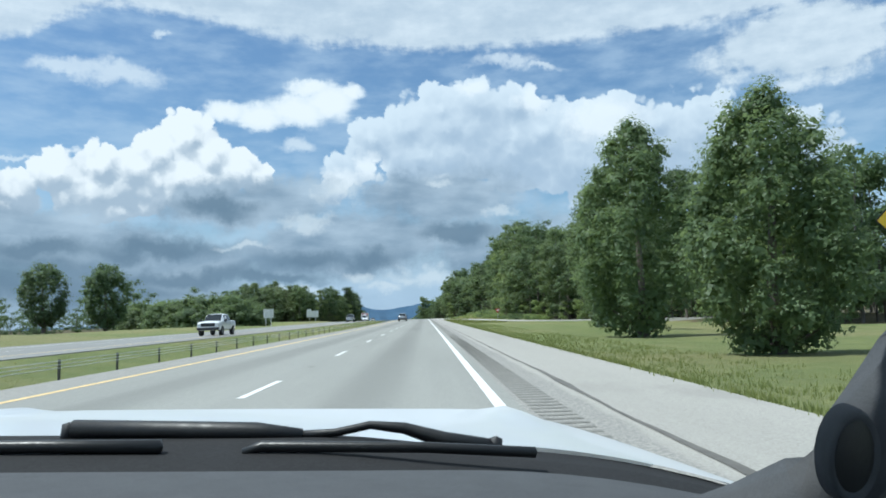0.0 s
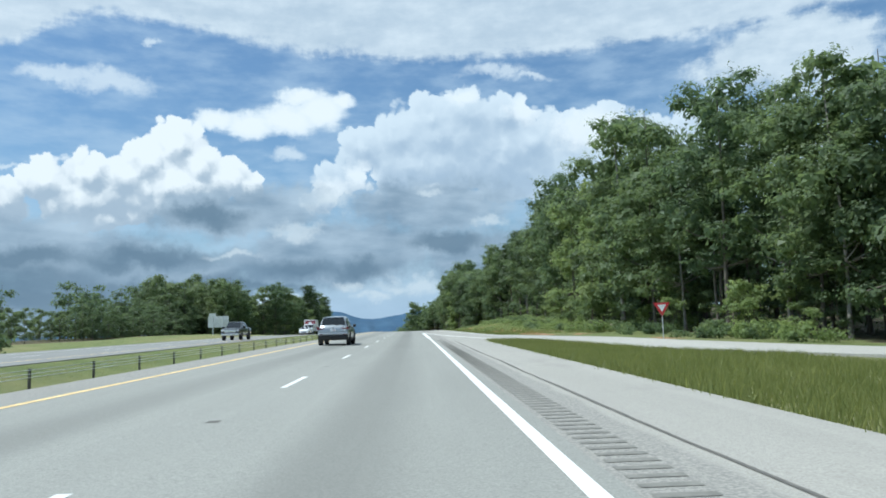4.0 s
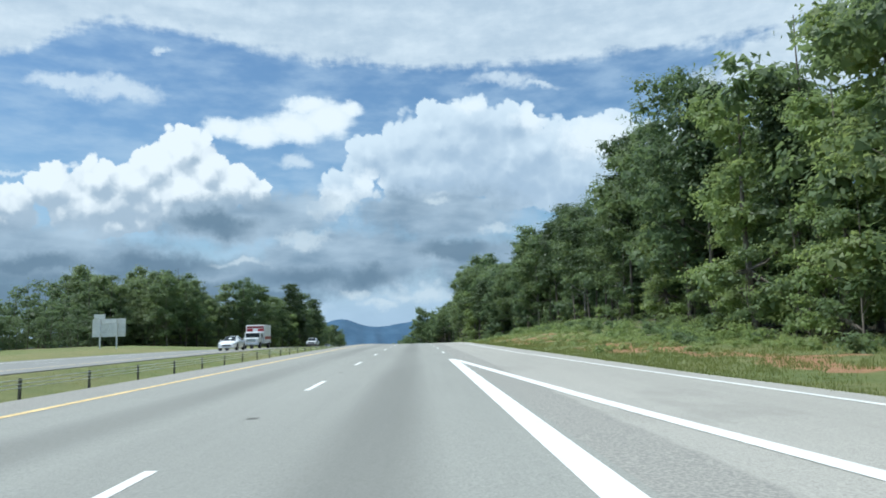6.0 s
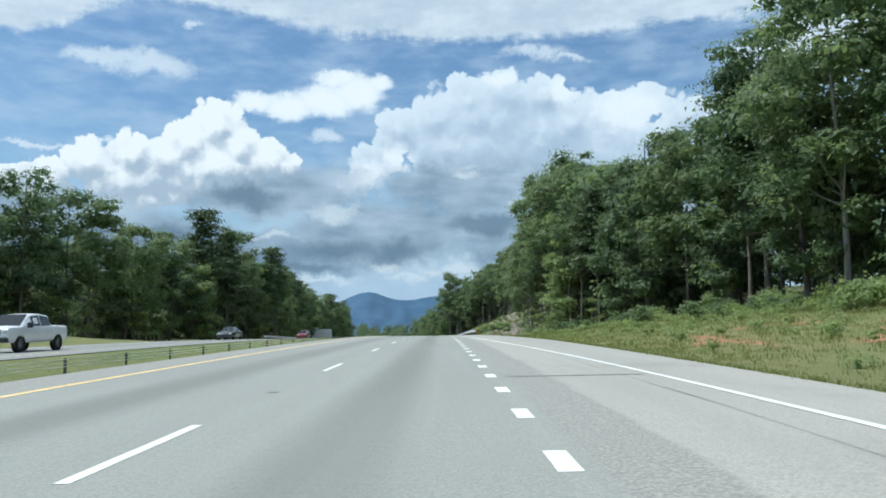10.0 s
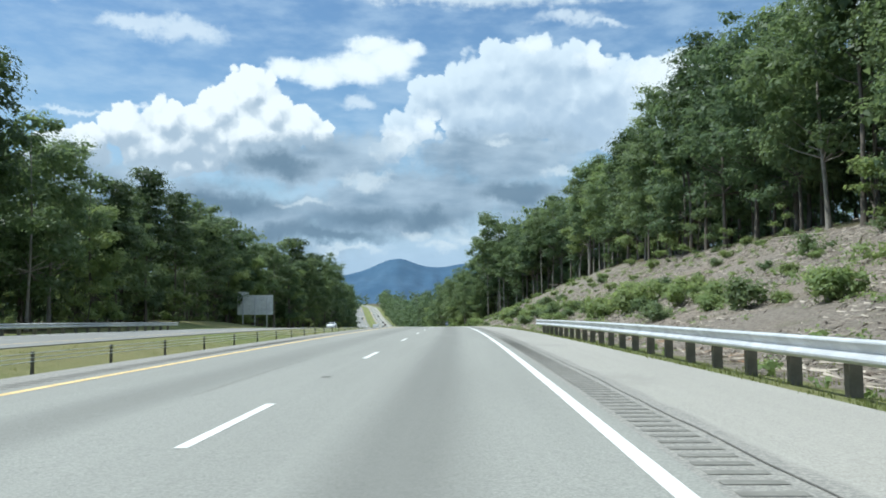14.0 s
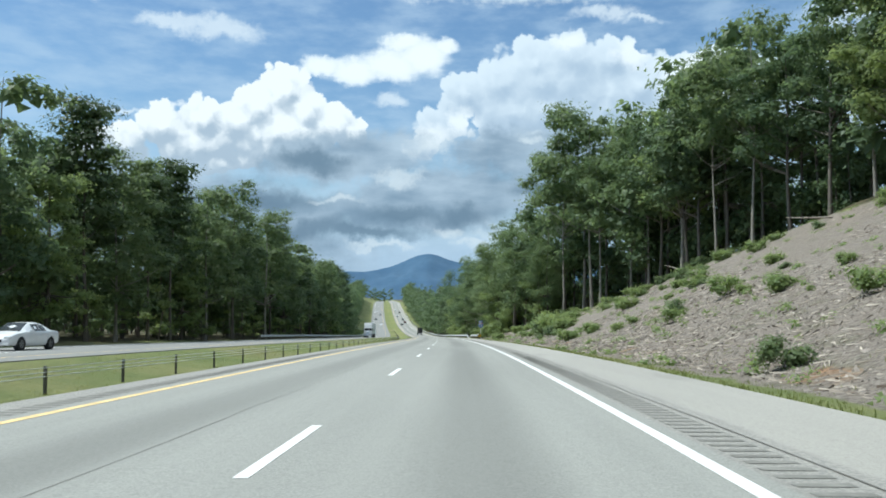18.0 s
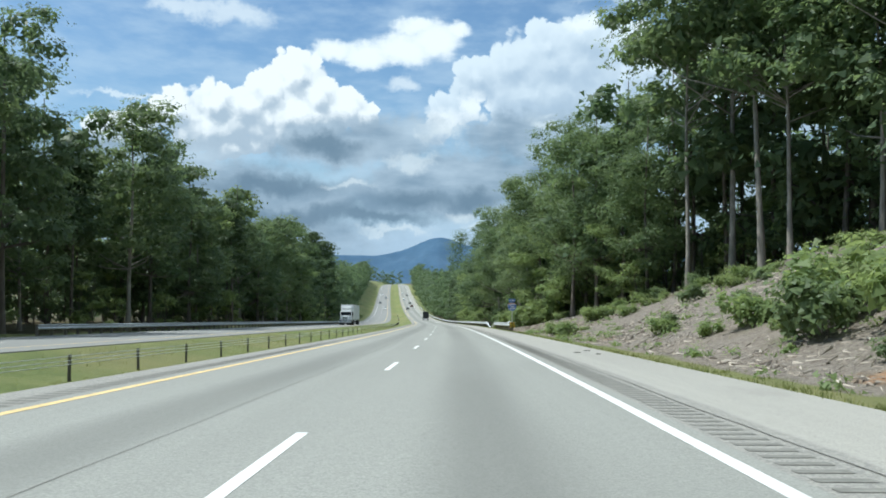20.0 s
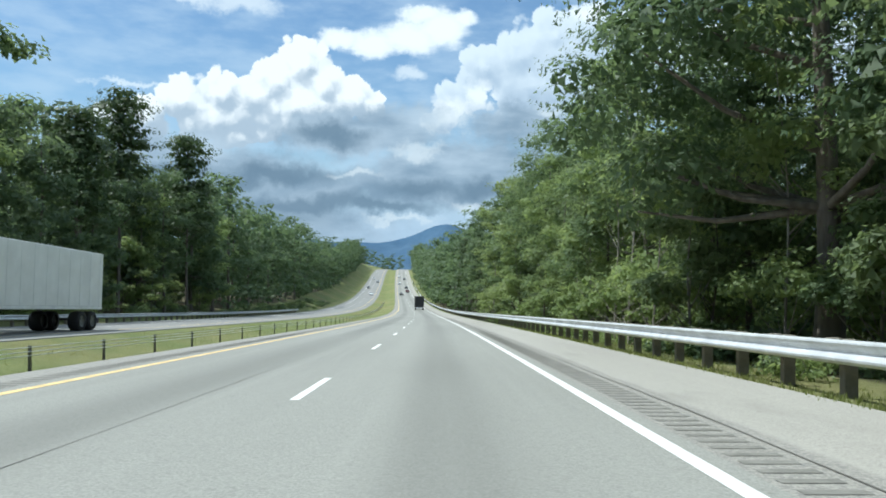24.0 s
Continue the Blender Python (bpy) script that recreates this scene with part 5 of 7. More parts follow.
# ---- stones on the cut bank ----
def stones(name, a, b, count, seed, label, mt, inner=2.2):
    rng = random.Random(seed)
    vs, fs = [], []
    for i in range(count):
        s = rng.uniform(a, b)
        er, wr = edge_right(s), ramp(s, WOODS_RIGHT)
        p = ground_at(s, er + inner + (wr - er - inner) * rng.random() ** 1.3, 0.02)
        r = rng.uniform(0.022, 0.075) * (2.0 if rng.random() < 0.04 else 1)
        k = len(vs)
        if i % 5:
            # flat chips and splinters
            a_, q = rng.uniform(0, 6.28), rng.uniform(0.25, 1.0)
            for u, v in ((1.3, 0.0), (-0.5, 0.7 * q), (-0.7, -0.6 * q)):
                vs.append(p + Vector((u * math.cos(a_) - v * math.sin(a_), u * math.sin(a_) + v * math.cos(a_), rng.uniform(-0.1, 0.9))) * r)
            vs.append(p + Vector((0, 0, 0.9 * r)))
            for t in ((0, 1, 3), (1, 2, 3), (2, 0, 3)):
                fs.append(tuple(k + e for e in t))
            continue
        for d in ((1, 0, 0), (0, 1, 0), (-1, 0, 0), (0, -1, 0), (0, 0, 0.8), (0, 0, -0.5)):
            vs.append(p + Vector(d) * r + Vector((rng.uniform(-1, 1), rng.uniform(-1, 1), rng.uniform(-0.6, 0.6))) * r * 0.5)
        for q in ((0, 1, 4), (1, 2, 4), (2, 3, 4), (3, 0, 4), (1, 0, 5), (2, 1, 5), (3, 2, 5), (0, 3, 5)):
            fs.append(tuple(k + t for t in q))
    tagged(new(name, mesh_of(name, vs, fs, mt)), label, "stones", kind="stuff")


def stone_build(nt, b, o):
    geo = nt.nodes.new("ShaderNodeNewGeometry")
    v = tex(nt, coords(nt), 9, 4)
    col = mixc(nt, geo.outputs["Random Per Island"], (0.14, 0.12, 0.10), (0.45, 0.40, 0.35))
    nt.links.new(mixc(nt, band(nt, v, 0.3, 0.7, 0, 0.4), col, (0.16, 0.13, 0.10)), b.inputs["Base Color"])
    b.inputs["Roughness"].default_value = 0.9


M_STONE = material("bank_stone", stone_build)
stones("bank_stones", 424, 702, 60000, 51, "loose grey-brown stones on the cut bank", M_STONE)


def straw_build(nt, b, o):
    geo = nt.nodes.new("ShaderNodeNewGeometry")
    nt.links.new(mixc(nt, geo.outputs["Random Per Island"], (0.13, 0.10, 0.075), (0.62, 0.55, 0.46)), b.inputs["Base Color"])
    b.inputs["Roughness"].default_value = 0.85


M_STRAW = material("dry_straw", straw_build)


def straw(name, a, b, count, seed, label):
    """Dead sticks and straw strewn over the cut bank."""
    rng = random.Random(seed)
    vs, fs = [], []
    for i in range(count):
        s = rng.uniform(a, b)
        er, wr = edge_right(s), ramp(s, WOODS_RIGHT)
        l = er + 2.0 + (wr - er - 2.0) * rng.random() ** 1.2
        n, q = rng.uniform(0.08, 0.32), rng.uniform(-1.2, 1.2)
        ds, dl = n * math.cos(q), n * math.sin(q)
        p0, p1 = ground_at(s - ds, l - dl, rng.uniform(0.02, 0.07)), ground_at(s + ds, l + dl, rng.uniform(0.02, 0.12))
        w = rng.uniform(0.01, 0.03)
        k = len(vs)
        vs += [p0, p1 + Vector((0, 0, w)), p1 - Vector((w, 0, w)), p1 + Vector((w, 0, -w))]
        fs += [(k, k + 1, k + 2), (k, k + 3, k + 1), (k, k + 2, k + 3)]
    tagged(new(name, mesh_of(name, vs, fs, M_STRAW)), label, "dead sticks", kind="stuff")


straw("bank_straw", 386, 702, 42000, 57, "dry sticks and straw strewn over the cut bank")

# fallen logs and sticks on the bank and at the edge of the woods
M_LOG = material("dead_wood", bark_build((0.36, 0.31, 0.26)))
rngl = random.Random(61)
for i in range(46):
    s = rngl.choice((rngl.uniform(200, 300), rngl.uniform(380, 440), rngl.uniform(440, 640)))
    l = ramp(s, WOODS_RIGHT) - rngl.uniform(-2, 5)
    n = rngl.uniform(1.0, 3.8)
    p = ground_at(s, l, 0.08)
    a = rngl.uniform(0, 6.28)
    d = Vector((math.cos(a), math.sin(a), rngl.uniform(-0.1, 0.3))) * n
    vs, fs = tube([], [], [Vector(), d * 0.5 + Vector((0, 0, rngl.uniform(-0.05, 0.12))), d], [0.09, 0.07, 0.03], 6)
    ob = tagged(new("fallen_branch", mesh_of("fallen_branch", vs, fs, M_LOG, smooth=True)), "pale dead branch lying at the edge of the woods", "branch", "fallen branches")
    ob.location = p

# a bleached branch leaning between the trunks behind the rail's end
M_BLEACHED = material("bleached_wood", bark_build((0.52, 0.47, 0.41)))
vs, fs = [], []
for pts, r in (([(0, 0, 0), (0.25, 0.1, 0.9), (0.2, 0.2, 1.8), (0.55, 0.2, 2.7)], 0.07), ([(0.24, 0.1, 0.85), (0.6, 0.1, 1.5), (0.72, 0, 2.1)], 0.04), ([(0.2, 0.2, 1.7), (-0.15, 0.2, 2.3), (-0.2, 0.2, 2.9)], 0.035), ([(0.1, 0.05, 0.35), (0.7, -0.2, 0.6), (1.3, -0.3, 0.55)], 0.045)):
    tube(vs, fs, [Vector(q) for q in pts], [r * (1 - 0.7 * i / len(pts)) for i in range(len(pts))], 6)
ob = tagged(new("dead_branch", mesh_of("dead_branch", vs, fs, M_BLEACHED, smooth=True)), "bleached forked dead branch standing at the edge of the woods", "branch")
ob.matrix_basis = pose(*ground_at(418, 14.5, -0.05), 12, 20, 40) @ Matrix.Diagonal((0.6, 0.6, 0.6, 1))


def scrap(name, s, l, size, mt, label, category, seed, curl=0.05):
    """A thin torn piece that lies curled on the pavement or the grass."""
    rng = random.Random(seed)
    nx, ny, thick = 7, 4, 0.012
    vs, fs = [], []
    for top in (0, 1):
        for i in range(nx):
            for j in range(ny):
                x = size[0] * (i / (nx - 1) - 0.5) + rng.uniform(-0.02, 0.02)
                y = size[1] * (j / (ny - 1) - 0.5) * rng.uniform(0.75, 1.1)
                vs.append((x, y, 0.006 + curl * abs(math.sin(2.6 * i + j)) * 0.6 + top * thick))
    n = nx * ny
    for i in range(nx - 1):
        for j in range(ny - 1):
            k = i * ny + j
            fs += [(k, k + 1, k + ny + 1, k + ny), (n + k, n + k + ny, n + k + ny + 1, n + k + 1)]
    rim = [i * ny for i in range(nx)] + [(nx - 1) * ny + j for j in range(1, ny)] + [i * ny + ny - 1 for i in range(nx - 2, -1, -1)] + [j for j in range(ny - 2, 0, -1)]
    for a, b in zip(rim, rim[1:] + rim[:1]):
        fs.append((a, b, n + b, n + a))
    ob = tagged(new(name, mesh_of(name, vs, fs, mt, smooth=True)), label, category)
    ob.matrix_basis = stand(s, l, 0.03) if l > edge_right(s) else pose(*at(s, l, 0.004), 0, 0, math.degrees(road_at(s)[3]) + rng.uniform(-20, 20))


scrap("plastic_sheet", 406.0, 7.62, (0.55, 0.22), M_SIGNWHITE, "crumpled white plastic sheet on the grass under the guardrail", "litter", 5, 0.08)
for k, (s, l, w) in enumerate(((631.2, 6.05, 0.2), (629.9, 5.5, 0.21), (628.8, 5.98, 0.13))):
    scrap("tyre_scrap", s, l, (w, 0.06), M_BLACK, "curled strip of black tyre rubber on the paved shoulder", "tyre scrap", 20 + k, 0.02)


# ---- median cable barrier ----
def cable_barrier():
    ob = thing("cable_barrier", "low three-cable barrier on dark steel posts in the grass median", "barrier")
    L0 = -9.6
    bm = bmesh.new()
    box(bm, -0.035, 0.035, -0.05, 0.05, -0.2, 0.78, 0.01)
    me = bpy.data.meshes.new("post")
    bm.to_mesh(me)
    bm.free()
    me.materials.append(M_CABLEPOST)
    n = 0
    s = 2.0
    while s < 1050:
        p = new("post", me)
        p.parent = ob
        lean = 2.5 * noise.noise(Vector((s, 0, 0)))
        p.matrix_basis = stand(s, L0) @ pose(0, 0, 0, lean, 1.5 * lean, 0)
        s += 4.88
        n += 1
    for u in (0.50, 0.61, 0.73):
        pts, r = [], []
        for s in stations(2.0, 1050, 4.88):
            pts.append(ground_at(s, L0 + 0.045, u))
            r.append(0.012)
        vs, fs = tube([], [], pts, r, 5)
        part("cable", mesh_of("cable", vs, fs, M_STEEL, smooth=True), None, ob)
    return ob


cable_barrier()


# ---- guardrails ----
W_PROFILE = ((-0.01, 0.79), (-0.05, 0.785), (-0.082, 0.765), (-0.088, 0.742), (-0.055, 0.70), (-0.012, 0.655), (0.0, 0.62), (-0.03, 0.592), (-0.068, 0.566), (-0.088, 0.535), (-0.080, 0.50), (-0.045, 0.47), (-0.01, 0.45))


def guardrail(a, b, l, label, side=1, lift=None, step_=1.905, far=False):
    """A W-beam on posts; side 1: it faces left, towards our lanes. lift(s): how far it sinks."""
    ob = thing("guardrail", label, "guardrail", "guardrails")
    lift = lift or (lambda s: 0.0)
    ll = l if callable(l) else (lambda s: l)
    base = lambda s: rise(s, ll(s) + 0.1 * side) * 0.6
    ss = stations(a, b, 1.9 if not far else 6)
    vs, fs = [], []
    prof = list(W_PROFILE) + [(x + 0.012, z) for x, z in reversed(W_PROFILE)]
    n = len(prof)
    for s in ss:
        for x, z in prof:
            vs.append(at(s, ll(s) + side * x, base(s) + z + lift(s)))
    for i in range(len(ss) - 1):
        for j in range(n):
            k = (j + 1) % n
            fs.append((i * n + j, i * n + k, (i + 1) * n + k, (i + 1) * n + j))
    part("beam", mesh_of("beam", vs, fs, M_STEEL), None, ob)
    bm = bmesh.new()
    box(bm, -0.10, 0.10, -0.075, 0.075, -0.5, 0.78, 0.012)
    post = bpy.data.meshes.new("post")
    bm.to_mesh(post)
    bm.free()
    post.materials.append(M_POST)
    bm = bmesh.new()
    box(bm, -0.10, 0.10, -0.07, 0.07, 0.44, 0.80, 0.012)
    block = bpy.data.meshes.new("blockout")
    bm.to_mesh(block)
    bm.free()
    block.materials.append(M_POST)
    s = a + 0.6
    while s < b - 0.3:
        h = math.degrees(road_at(s)[3])
        if lift(s) > -0.25:
            for name, me, off in (("post", post, 0.33), ("blockout", block, 0.115)):
                q = new(name, me)
                q.parent = ob
                p = at(s, ll(s) + side * off, base(s) + lift(s) * 0.8)
                q.matrix_basis = pose(p.x, p.y, p.z, 0, 0, h)
        s += step_
    return ob


def clip_poly(poly, w, h):
    for ax, lim, sg in ((0, 0, 1), (0, w, -1), (1, 0, 1), (1, h, -1)):
        out = []
        for i, p in enumerate(poly):
            q = poly[(i + 1) % len(poly)]
            a, b = sg * (p[ax] - lim), sg * (q[ax] - lim)
            if a >= 0:
                out.append(p)
            if (a >= 0) != (b >= 0):
                t = a / (a - b)
                out.append((p[0] + t * (q[0] - p[0]), p[1] + t * (q[1] - p[1])))
        poly = out
        if not poly:
            return []
    return poly


M_SIGNYELLOW = plain("yellow_sheeting", (0.80, 0.52, 0.03), 0.4, vary=0.06)
M_SIGNBLUE = plain("blue_sheeting", (0.045, 0.16, 0.5), 0.4, vary=0.06)
M_SIGNRED = plain("red_sheeting", (0.52, 0.03, 0.04), 0.4, vary=0.06)
M_ALU = plain("sign_aluminium", (0.74, 0.76, 0.77), 0.5, 0.05, 0.1, 1.5)


def end_marker(s, l, parent_rail):
    """The white end box of a guardrail with its striped yellow and black plate."""
    ob = parent_rail
    m = stand(s, l, -rise(s, l) - 0.1)
    # a channel that widens towards the plate
    rings = ((0.125, -0.19, 0.20, 0.35, 0.85), (0.45, -0.17, 0.12, 0.38, 0.84), (0.8, -0.16, 0.05, 0.44, 0.83), (2.15, -0.16, 0.04, 0.47, 0.82))
    vs, fs = [], []
    for y, x0, x1, z0, z1 in rings:
        vs += [(x0, y, z0), (x1, y, z0), (x1, y, z1), (x0, y, z1)]
    for i in range(3):
        for j in range(4):
            fs.append((4 * i + j, 4 * i + (j + 1) % 4, 4 * i + 4 + (j + 1) % 4, 4 * i + 4 + j))
    fs += [(3, 2, 1, 0), (12, 13, 14, 15)]
    q = part("end_box", mesh_of("end_box", vs, fs, M_SIGNWHITE), None, ob, "white steel end box")
    q.matrix_basis = m
    for y, z, w, h in ((1.75, 0.66, 0.10, 0.06), (0.62, 0.60, 0.03, 0.16), (0.74, 0.62, 0.025, 0.12)):
        slot = part("slot", boxed(-0.178, -0.155, y, y + w, z, z + h, 0.004), M_BLACK, q, "dark slot in the end box")
    for y in (0.95, 1.2, 1.45):
        part("bolt", boxed(-0.176, -0.158, y, y + 0.035, 0.73, 0.765, 0.006), M_STEEL, q)
    vs, fs = [], []
    tube(vs, fs, [Vector((-0.1, 1.1, 0.46)), Vector((-0.08, 0.62, 0.16))], [0.025, 0.025], 6)
    q = part("brace", mesh_of("brace", vs, fs, M_POST), None, ob, "diagonal steel brace")
    q.matrix_basis = m
    bm = boxed(-0.2, 0.34, 0.06, 0.12, 0.34, 0.86, 0.008)
    plate = part("marker_plate", bm, M_BLACK, ob, "black plate with diagonal yellow stripes")
    plate.matrix_basis = m
    vs, fs = [], []
    for k in range(-4, 8):
        x = k * 0.145
        poly = clip_poly([(x, 0), (x + 0.075, 0), (x + 0.075 + 0.52, 0.52), (x + 0.52, 0.52)], 0.54, 0.52)
        if len(poly) > 2:
            b = len(vs)
            vs += [(-0.2 + px, 0.055, 0.34 + pz) for px, pz in poly]
            vs += [(-0.2 + px, 0.061, 0.34 + pz) for px, pz in poly]
            c = len(poly)
            fs.append(tuple(range(b, b + c)))
            for i in range(c):
                fs.append((b + i, b + c + i, b + c + (i + 1) % c, b + (i + 1) % c))
    part("stripes", mesh_of("stripes", vs, fs, M_SIGNYELLOW), None, plate, "yellow reflective stripes")
    bm = boxed(-0.1, 0.1, 0.45, 0.65, -0.4, 0.46, 0.01)
    q = part("end_post", bm, M_POST, ob)
    q.matrix_basis = m


rail_a = guardrail(405.5, 470, lambda s: 7.48 + 0.27 * (1 - step(404, 411, s)), "galvanised W-beam guardrail on grey posts beside the shoulder")
end_marker(403.65, 7.94, rail_a)
rail_b = guardrail(685.3, 705.5, lambda s: 7.35 + 0.5 * (1 - step(684, 700, s)), "short galvanised guardrail dipping to the ground at its end", lift=lambda s: -0.62 * step(699, 705, s))
end_marker(683.5, 7.87, rail_b)
guardrail(706, 1290, 7.35, "long galvanised W-beam guardrail beside the shoulder", lift=lambda s: -0.62 * (1 - step(706, 714, s)))
guardrail(425, 498, -25.7, "galvanised guardrail beyond the opposite carriageway", -1)
guardrail(655, 905, -25.7, "galvanised guardrail beyond the opposite carriageway", -1)


# ---- signs ----
def text_mesh(body, size, mt):
    cu = bpy.data.curves.new("lettering", "FONT")
    cu.body, cu.size, cu.align_x, cu.align_y, cu.extrude, cu.offset = body, size, "CENTER", "CENTER", 0.003, 0.006
    tmp = bpy.data.objects.new("lettering", cu)
    scene.collection.objects.link(tmp)
    me = bpy.data.meshes.new_from_object(tmp.evaluated_get(bpy.context.evaluated_depsgraph_get()))
    bpy.data.objects.remove(tmp)
    me.materials.clear()
    me.materials.append(mt)
    return me


def slab(points, y0, y1, mt, name, parent, label=""):
    """A flat plate from an outline of (x, z) points."""
    c = len(points)
    vs = [(x, y0, z) for x, z in points] + [(x, y1, z) for x, z in points]
    fs = [tuple(range(c)), tuple(range(2 * c - 1, c - 1, -1))] + [(i, c + i, c + (i + 1) % c, (i + 1) % c) for i in range(c)]
    return part(name, mesh_of(name, vs, fs, mt), None, parent, label)


def shield_outline(w, h, z0):
    half = [(0, 0), (0.2, 0.045), (0.36, 0.15), (0.47, 0.36), (0.5, 0.58), (0.47, 0.78), (0.44, 0.86), (0.34, 0.97), (0.22, 1.0), (0.1, 0.96), (0, 0.95)]
    pts = [(x * w, z0 + z * h) for x, z in half] + [(-x * w, z0 + z * h) for x, z in reversed(half[1:-1])]
    return pts


def route_sign(s, l):
    ob = thing("route_sign", "blue and red interstate shield on a steel post", "road sign", m=stand(s, l) @ Matrix.Scale(1.14, 4))
    part("post", boxed(-0.03, 0.03, 0.0, 0.05, -0.4, 3.1, 0.006), M_STEEL, ob)
    plate = slab([(-0.32, 2.78), (0.32, 2.78), (0.32, 3.12), (-0.32, 3.12)], -0.03, -0.02, M_SIGNBLUE, "upper_plate", ob)
    w = part("lettering", text_mesh("WEST", 0.25, M_SIGNWHITE), None, plate)
    w.matrix_basis = pose(0, -0.034, 2.95, 90, 0, 0)
    back = slab(shield_outline(0.86, 0.84, 1.9), -0.03, -0.02, M_SIGNWHITE, "shield", ob)
    slab([(x * 0.93, 2.32 + (z - 2.32) * 0.93) for x, z in shield_outline(0.86, 0.84, 1.9) if z < 2.58] + [], -0.036, -0.031, M_SIGNBLUE, "blue_field", back)
    top = [(-0.395, 2.60), (0.395, 2.60), (0.36, 2.64), (0.28, 2.69), (0.18, 2.705), (0.08, 2.68), (0, 2.665), (-0.08, 2.68), (-0.18, 2.705), (-0.28, 2.69), (-0.36, 2.64)]
    slab(top, -0.036, -0.031, M_SIGNRED, "red_band", back)
    for i in range(10):
        slab([(-0.26 + 0.053 * i, 2.625), (-0.225 + 0.053 * i, 2.625), (-0.225 + 0.053 * i, 2.672), (-0.26 + 0.053 * i, 2.672)], -0.042, -0.037, M_SIGNWHITE, "small_lettering", back)
    n = part("lettering", text_mesh("26", 0.52, M_SIGNWHITE), None, back)
    n.matrix_basis = pose(0, -0.04, 2.27, 90, 0, 0)


route_sign(692, 8.75)


def yield_sign(s, l):
    ob = thing("yield_sign", "red and white triangular yield sign on a steel post", "road sign", m=stand(s, l, 0, -12))
    part("post", boxed(-0.03, 0.03, 0.0, 0.05, -0.4, 2.2, 0.006), M_STEEL, ob)
    face = slab([(0, 1.55), (0.52, 2.45), (-0.52, 2.45)], -0.03, -0.02, M_SIGNRED, "face", ob)
    slab([(0, 1.84), (0.28, 2.32), (-0.28, 2.32)], -0.036, -0.031, M_SIGNWHITE, "centre", face)


yield_sign(168.3, 18.7)


def sign_back(s, l, w, h, z0, tab, posts):
    """A guide sign seen from behind: panels, stiffeners and posts."""
    ob = thing("guide_sign", "bare aluminium back of a guide sign on steel posts", "road sign", "signs facing the opposite traffic", m=stand(s, l))
    k = max(int(round(w / 1.1)), 1)
    for i in range(k):
        part("panel", boxed(-w / 2 + i * w / k + 0.008, -w / 2 + (i + 1) * w / k - 0.008, 0.0, 0.03, z0, z0 + h, 0.004), M_ALU, ob)
    if tab:
        part("tab_panel", boxed(-w / 2 + 0.2, -w / 2 + 0.2 + tab, 0.0, 0.03, z0 + h + 0.01, z0 + h + 0.6, 0.004), M_ALU, ob)
    for z in (z0 + 0.25 * h, z0 + 0.75 * h):
        part("stiffener", boxed(-w / 2, w / 2, -0.06, -0.002, z - 0.03, z + 0.03, 0.004), M_STEEL, ob)
    for i in range(posts):
        x = -w / 2 + w * (i + 0.5) / posts
        part("post", boxed(x - 0.08, x + 0.08, -0.22, -0.064, -0.5, z0 + h * 0.96, 0.01), M_STEEL, ob)


sign_back(161.5, -29.8, 2.1, 1.8, 1.8, 0, 2)
sign_back(278.5, -37.0, 4.2, 2.3, 1.9, 1.4, 2)
sign_back(559, -32.0, 6.4, 3.5, 2.2, 1.8, 3)


def diamond_sign(s, l):
    ob = thing("warning_sign", "yellow diamond warning sign with a dark symbol on a steel post", "road sign", m=stand(s, l))
    part("post", boxed(-0.03, 0.03, 0.0, 0.05, -0.4, 4.3, 0.006), M_STEEL, ob)
    f = slab([(0, 2.9), (0.64, 3.54), (0, 4.18), (-0.64, 3.54)], -0.03, -0.02, M_BLACK, "border", ob)
    f2 = slab([(0, 2.95), (0.59, 3.54), (0, 4.13), (-0.59, 3.54)], -0.036, -0.031, M_SIGNYELLOW, "face", f)
    slab([(-0.05, 3.25), (0.05, 3.25), (0.05, 3.8), (-0.05, 3.8)], -0.042, -0.037, M_BLACK, "symbol", f)


diamond_sign(19.5, 15.14)


def delineator(s, l):
    ob = thing("delineator", "small yellow reflective marker on a thin steel post", "road marker", m=stand(s, l))
    part("post", boxed(-0.02, 0.02, 0.0, 0.03, -0.3, 0.72, 0.004), M_STEEL, ob)
    part("plate", boxed(-0.05, 0.05, -0.018, -0.004, 0.55, 0.84, 0.006), M_SIGNYELLOW, ob, "yellow reflective plate")


delineator(412.2, -7.6)


# ---- vehicles ----
def paint(name, color, metal=0.3, rough=0.32):
    return plain(name, color, rough, metal, 0.05, 1.2, coat=0.8)


M_SILVER = paint("silver_paint", (0.36, 0.39, 0.42), 0.45)
M_CARWHITE = paint("white_paint", (0.78, 0.79, 0.80), 0.0)
M_CARDARK = paint("dark_paint", (0.035, 0.04, 0.045), 0.2)
M_CARRED = paint("maroon_paint", (0.16, 0.02, 0.025), 0.2)
M_CARGLASS = plain("tinted_glass", (0.012, 0.016, 0.02), 0.12, 0.0, 0.1, 2, coat=0.02)
M_RUBBER = plain("tyre_rubber", (0.02, 0.02, 0.02), 0.85)
M_RIM = plain("alloy_rim", (0.30, 0.31, 0.32), 0.35, 0.8)
M_RIMDARK = plain("dark_rim", (0.04, 0.04, 0.04), 0.4, 0.5)
M_PLASTIC = plain("dark_plastic", (0.028, 0.028, 0.03), 0.6)
M_TAIL = plain("red_lens", (0.19, 0.012, 0.02), 0.12, 0, 0.1, 4, coat=1.0)
M_LAMP = plain("clear_lamp", (0.75, 0.77, 0.78), 0.12, 0.2, 0.1, 4, coat=1.0)
M_CHROME = plain("chrome", (0.75, 0.76, 0.77), 0.12, 1.0)
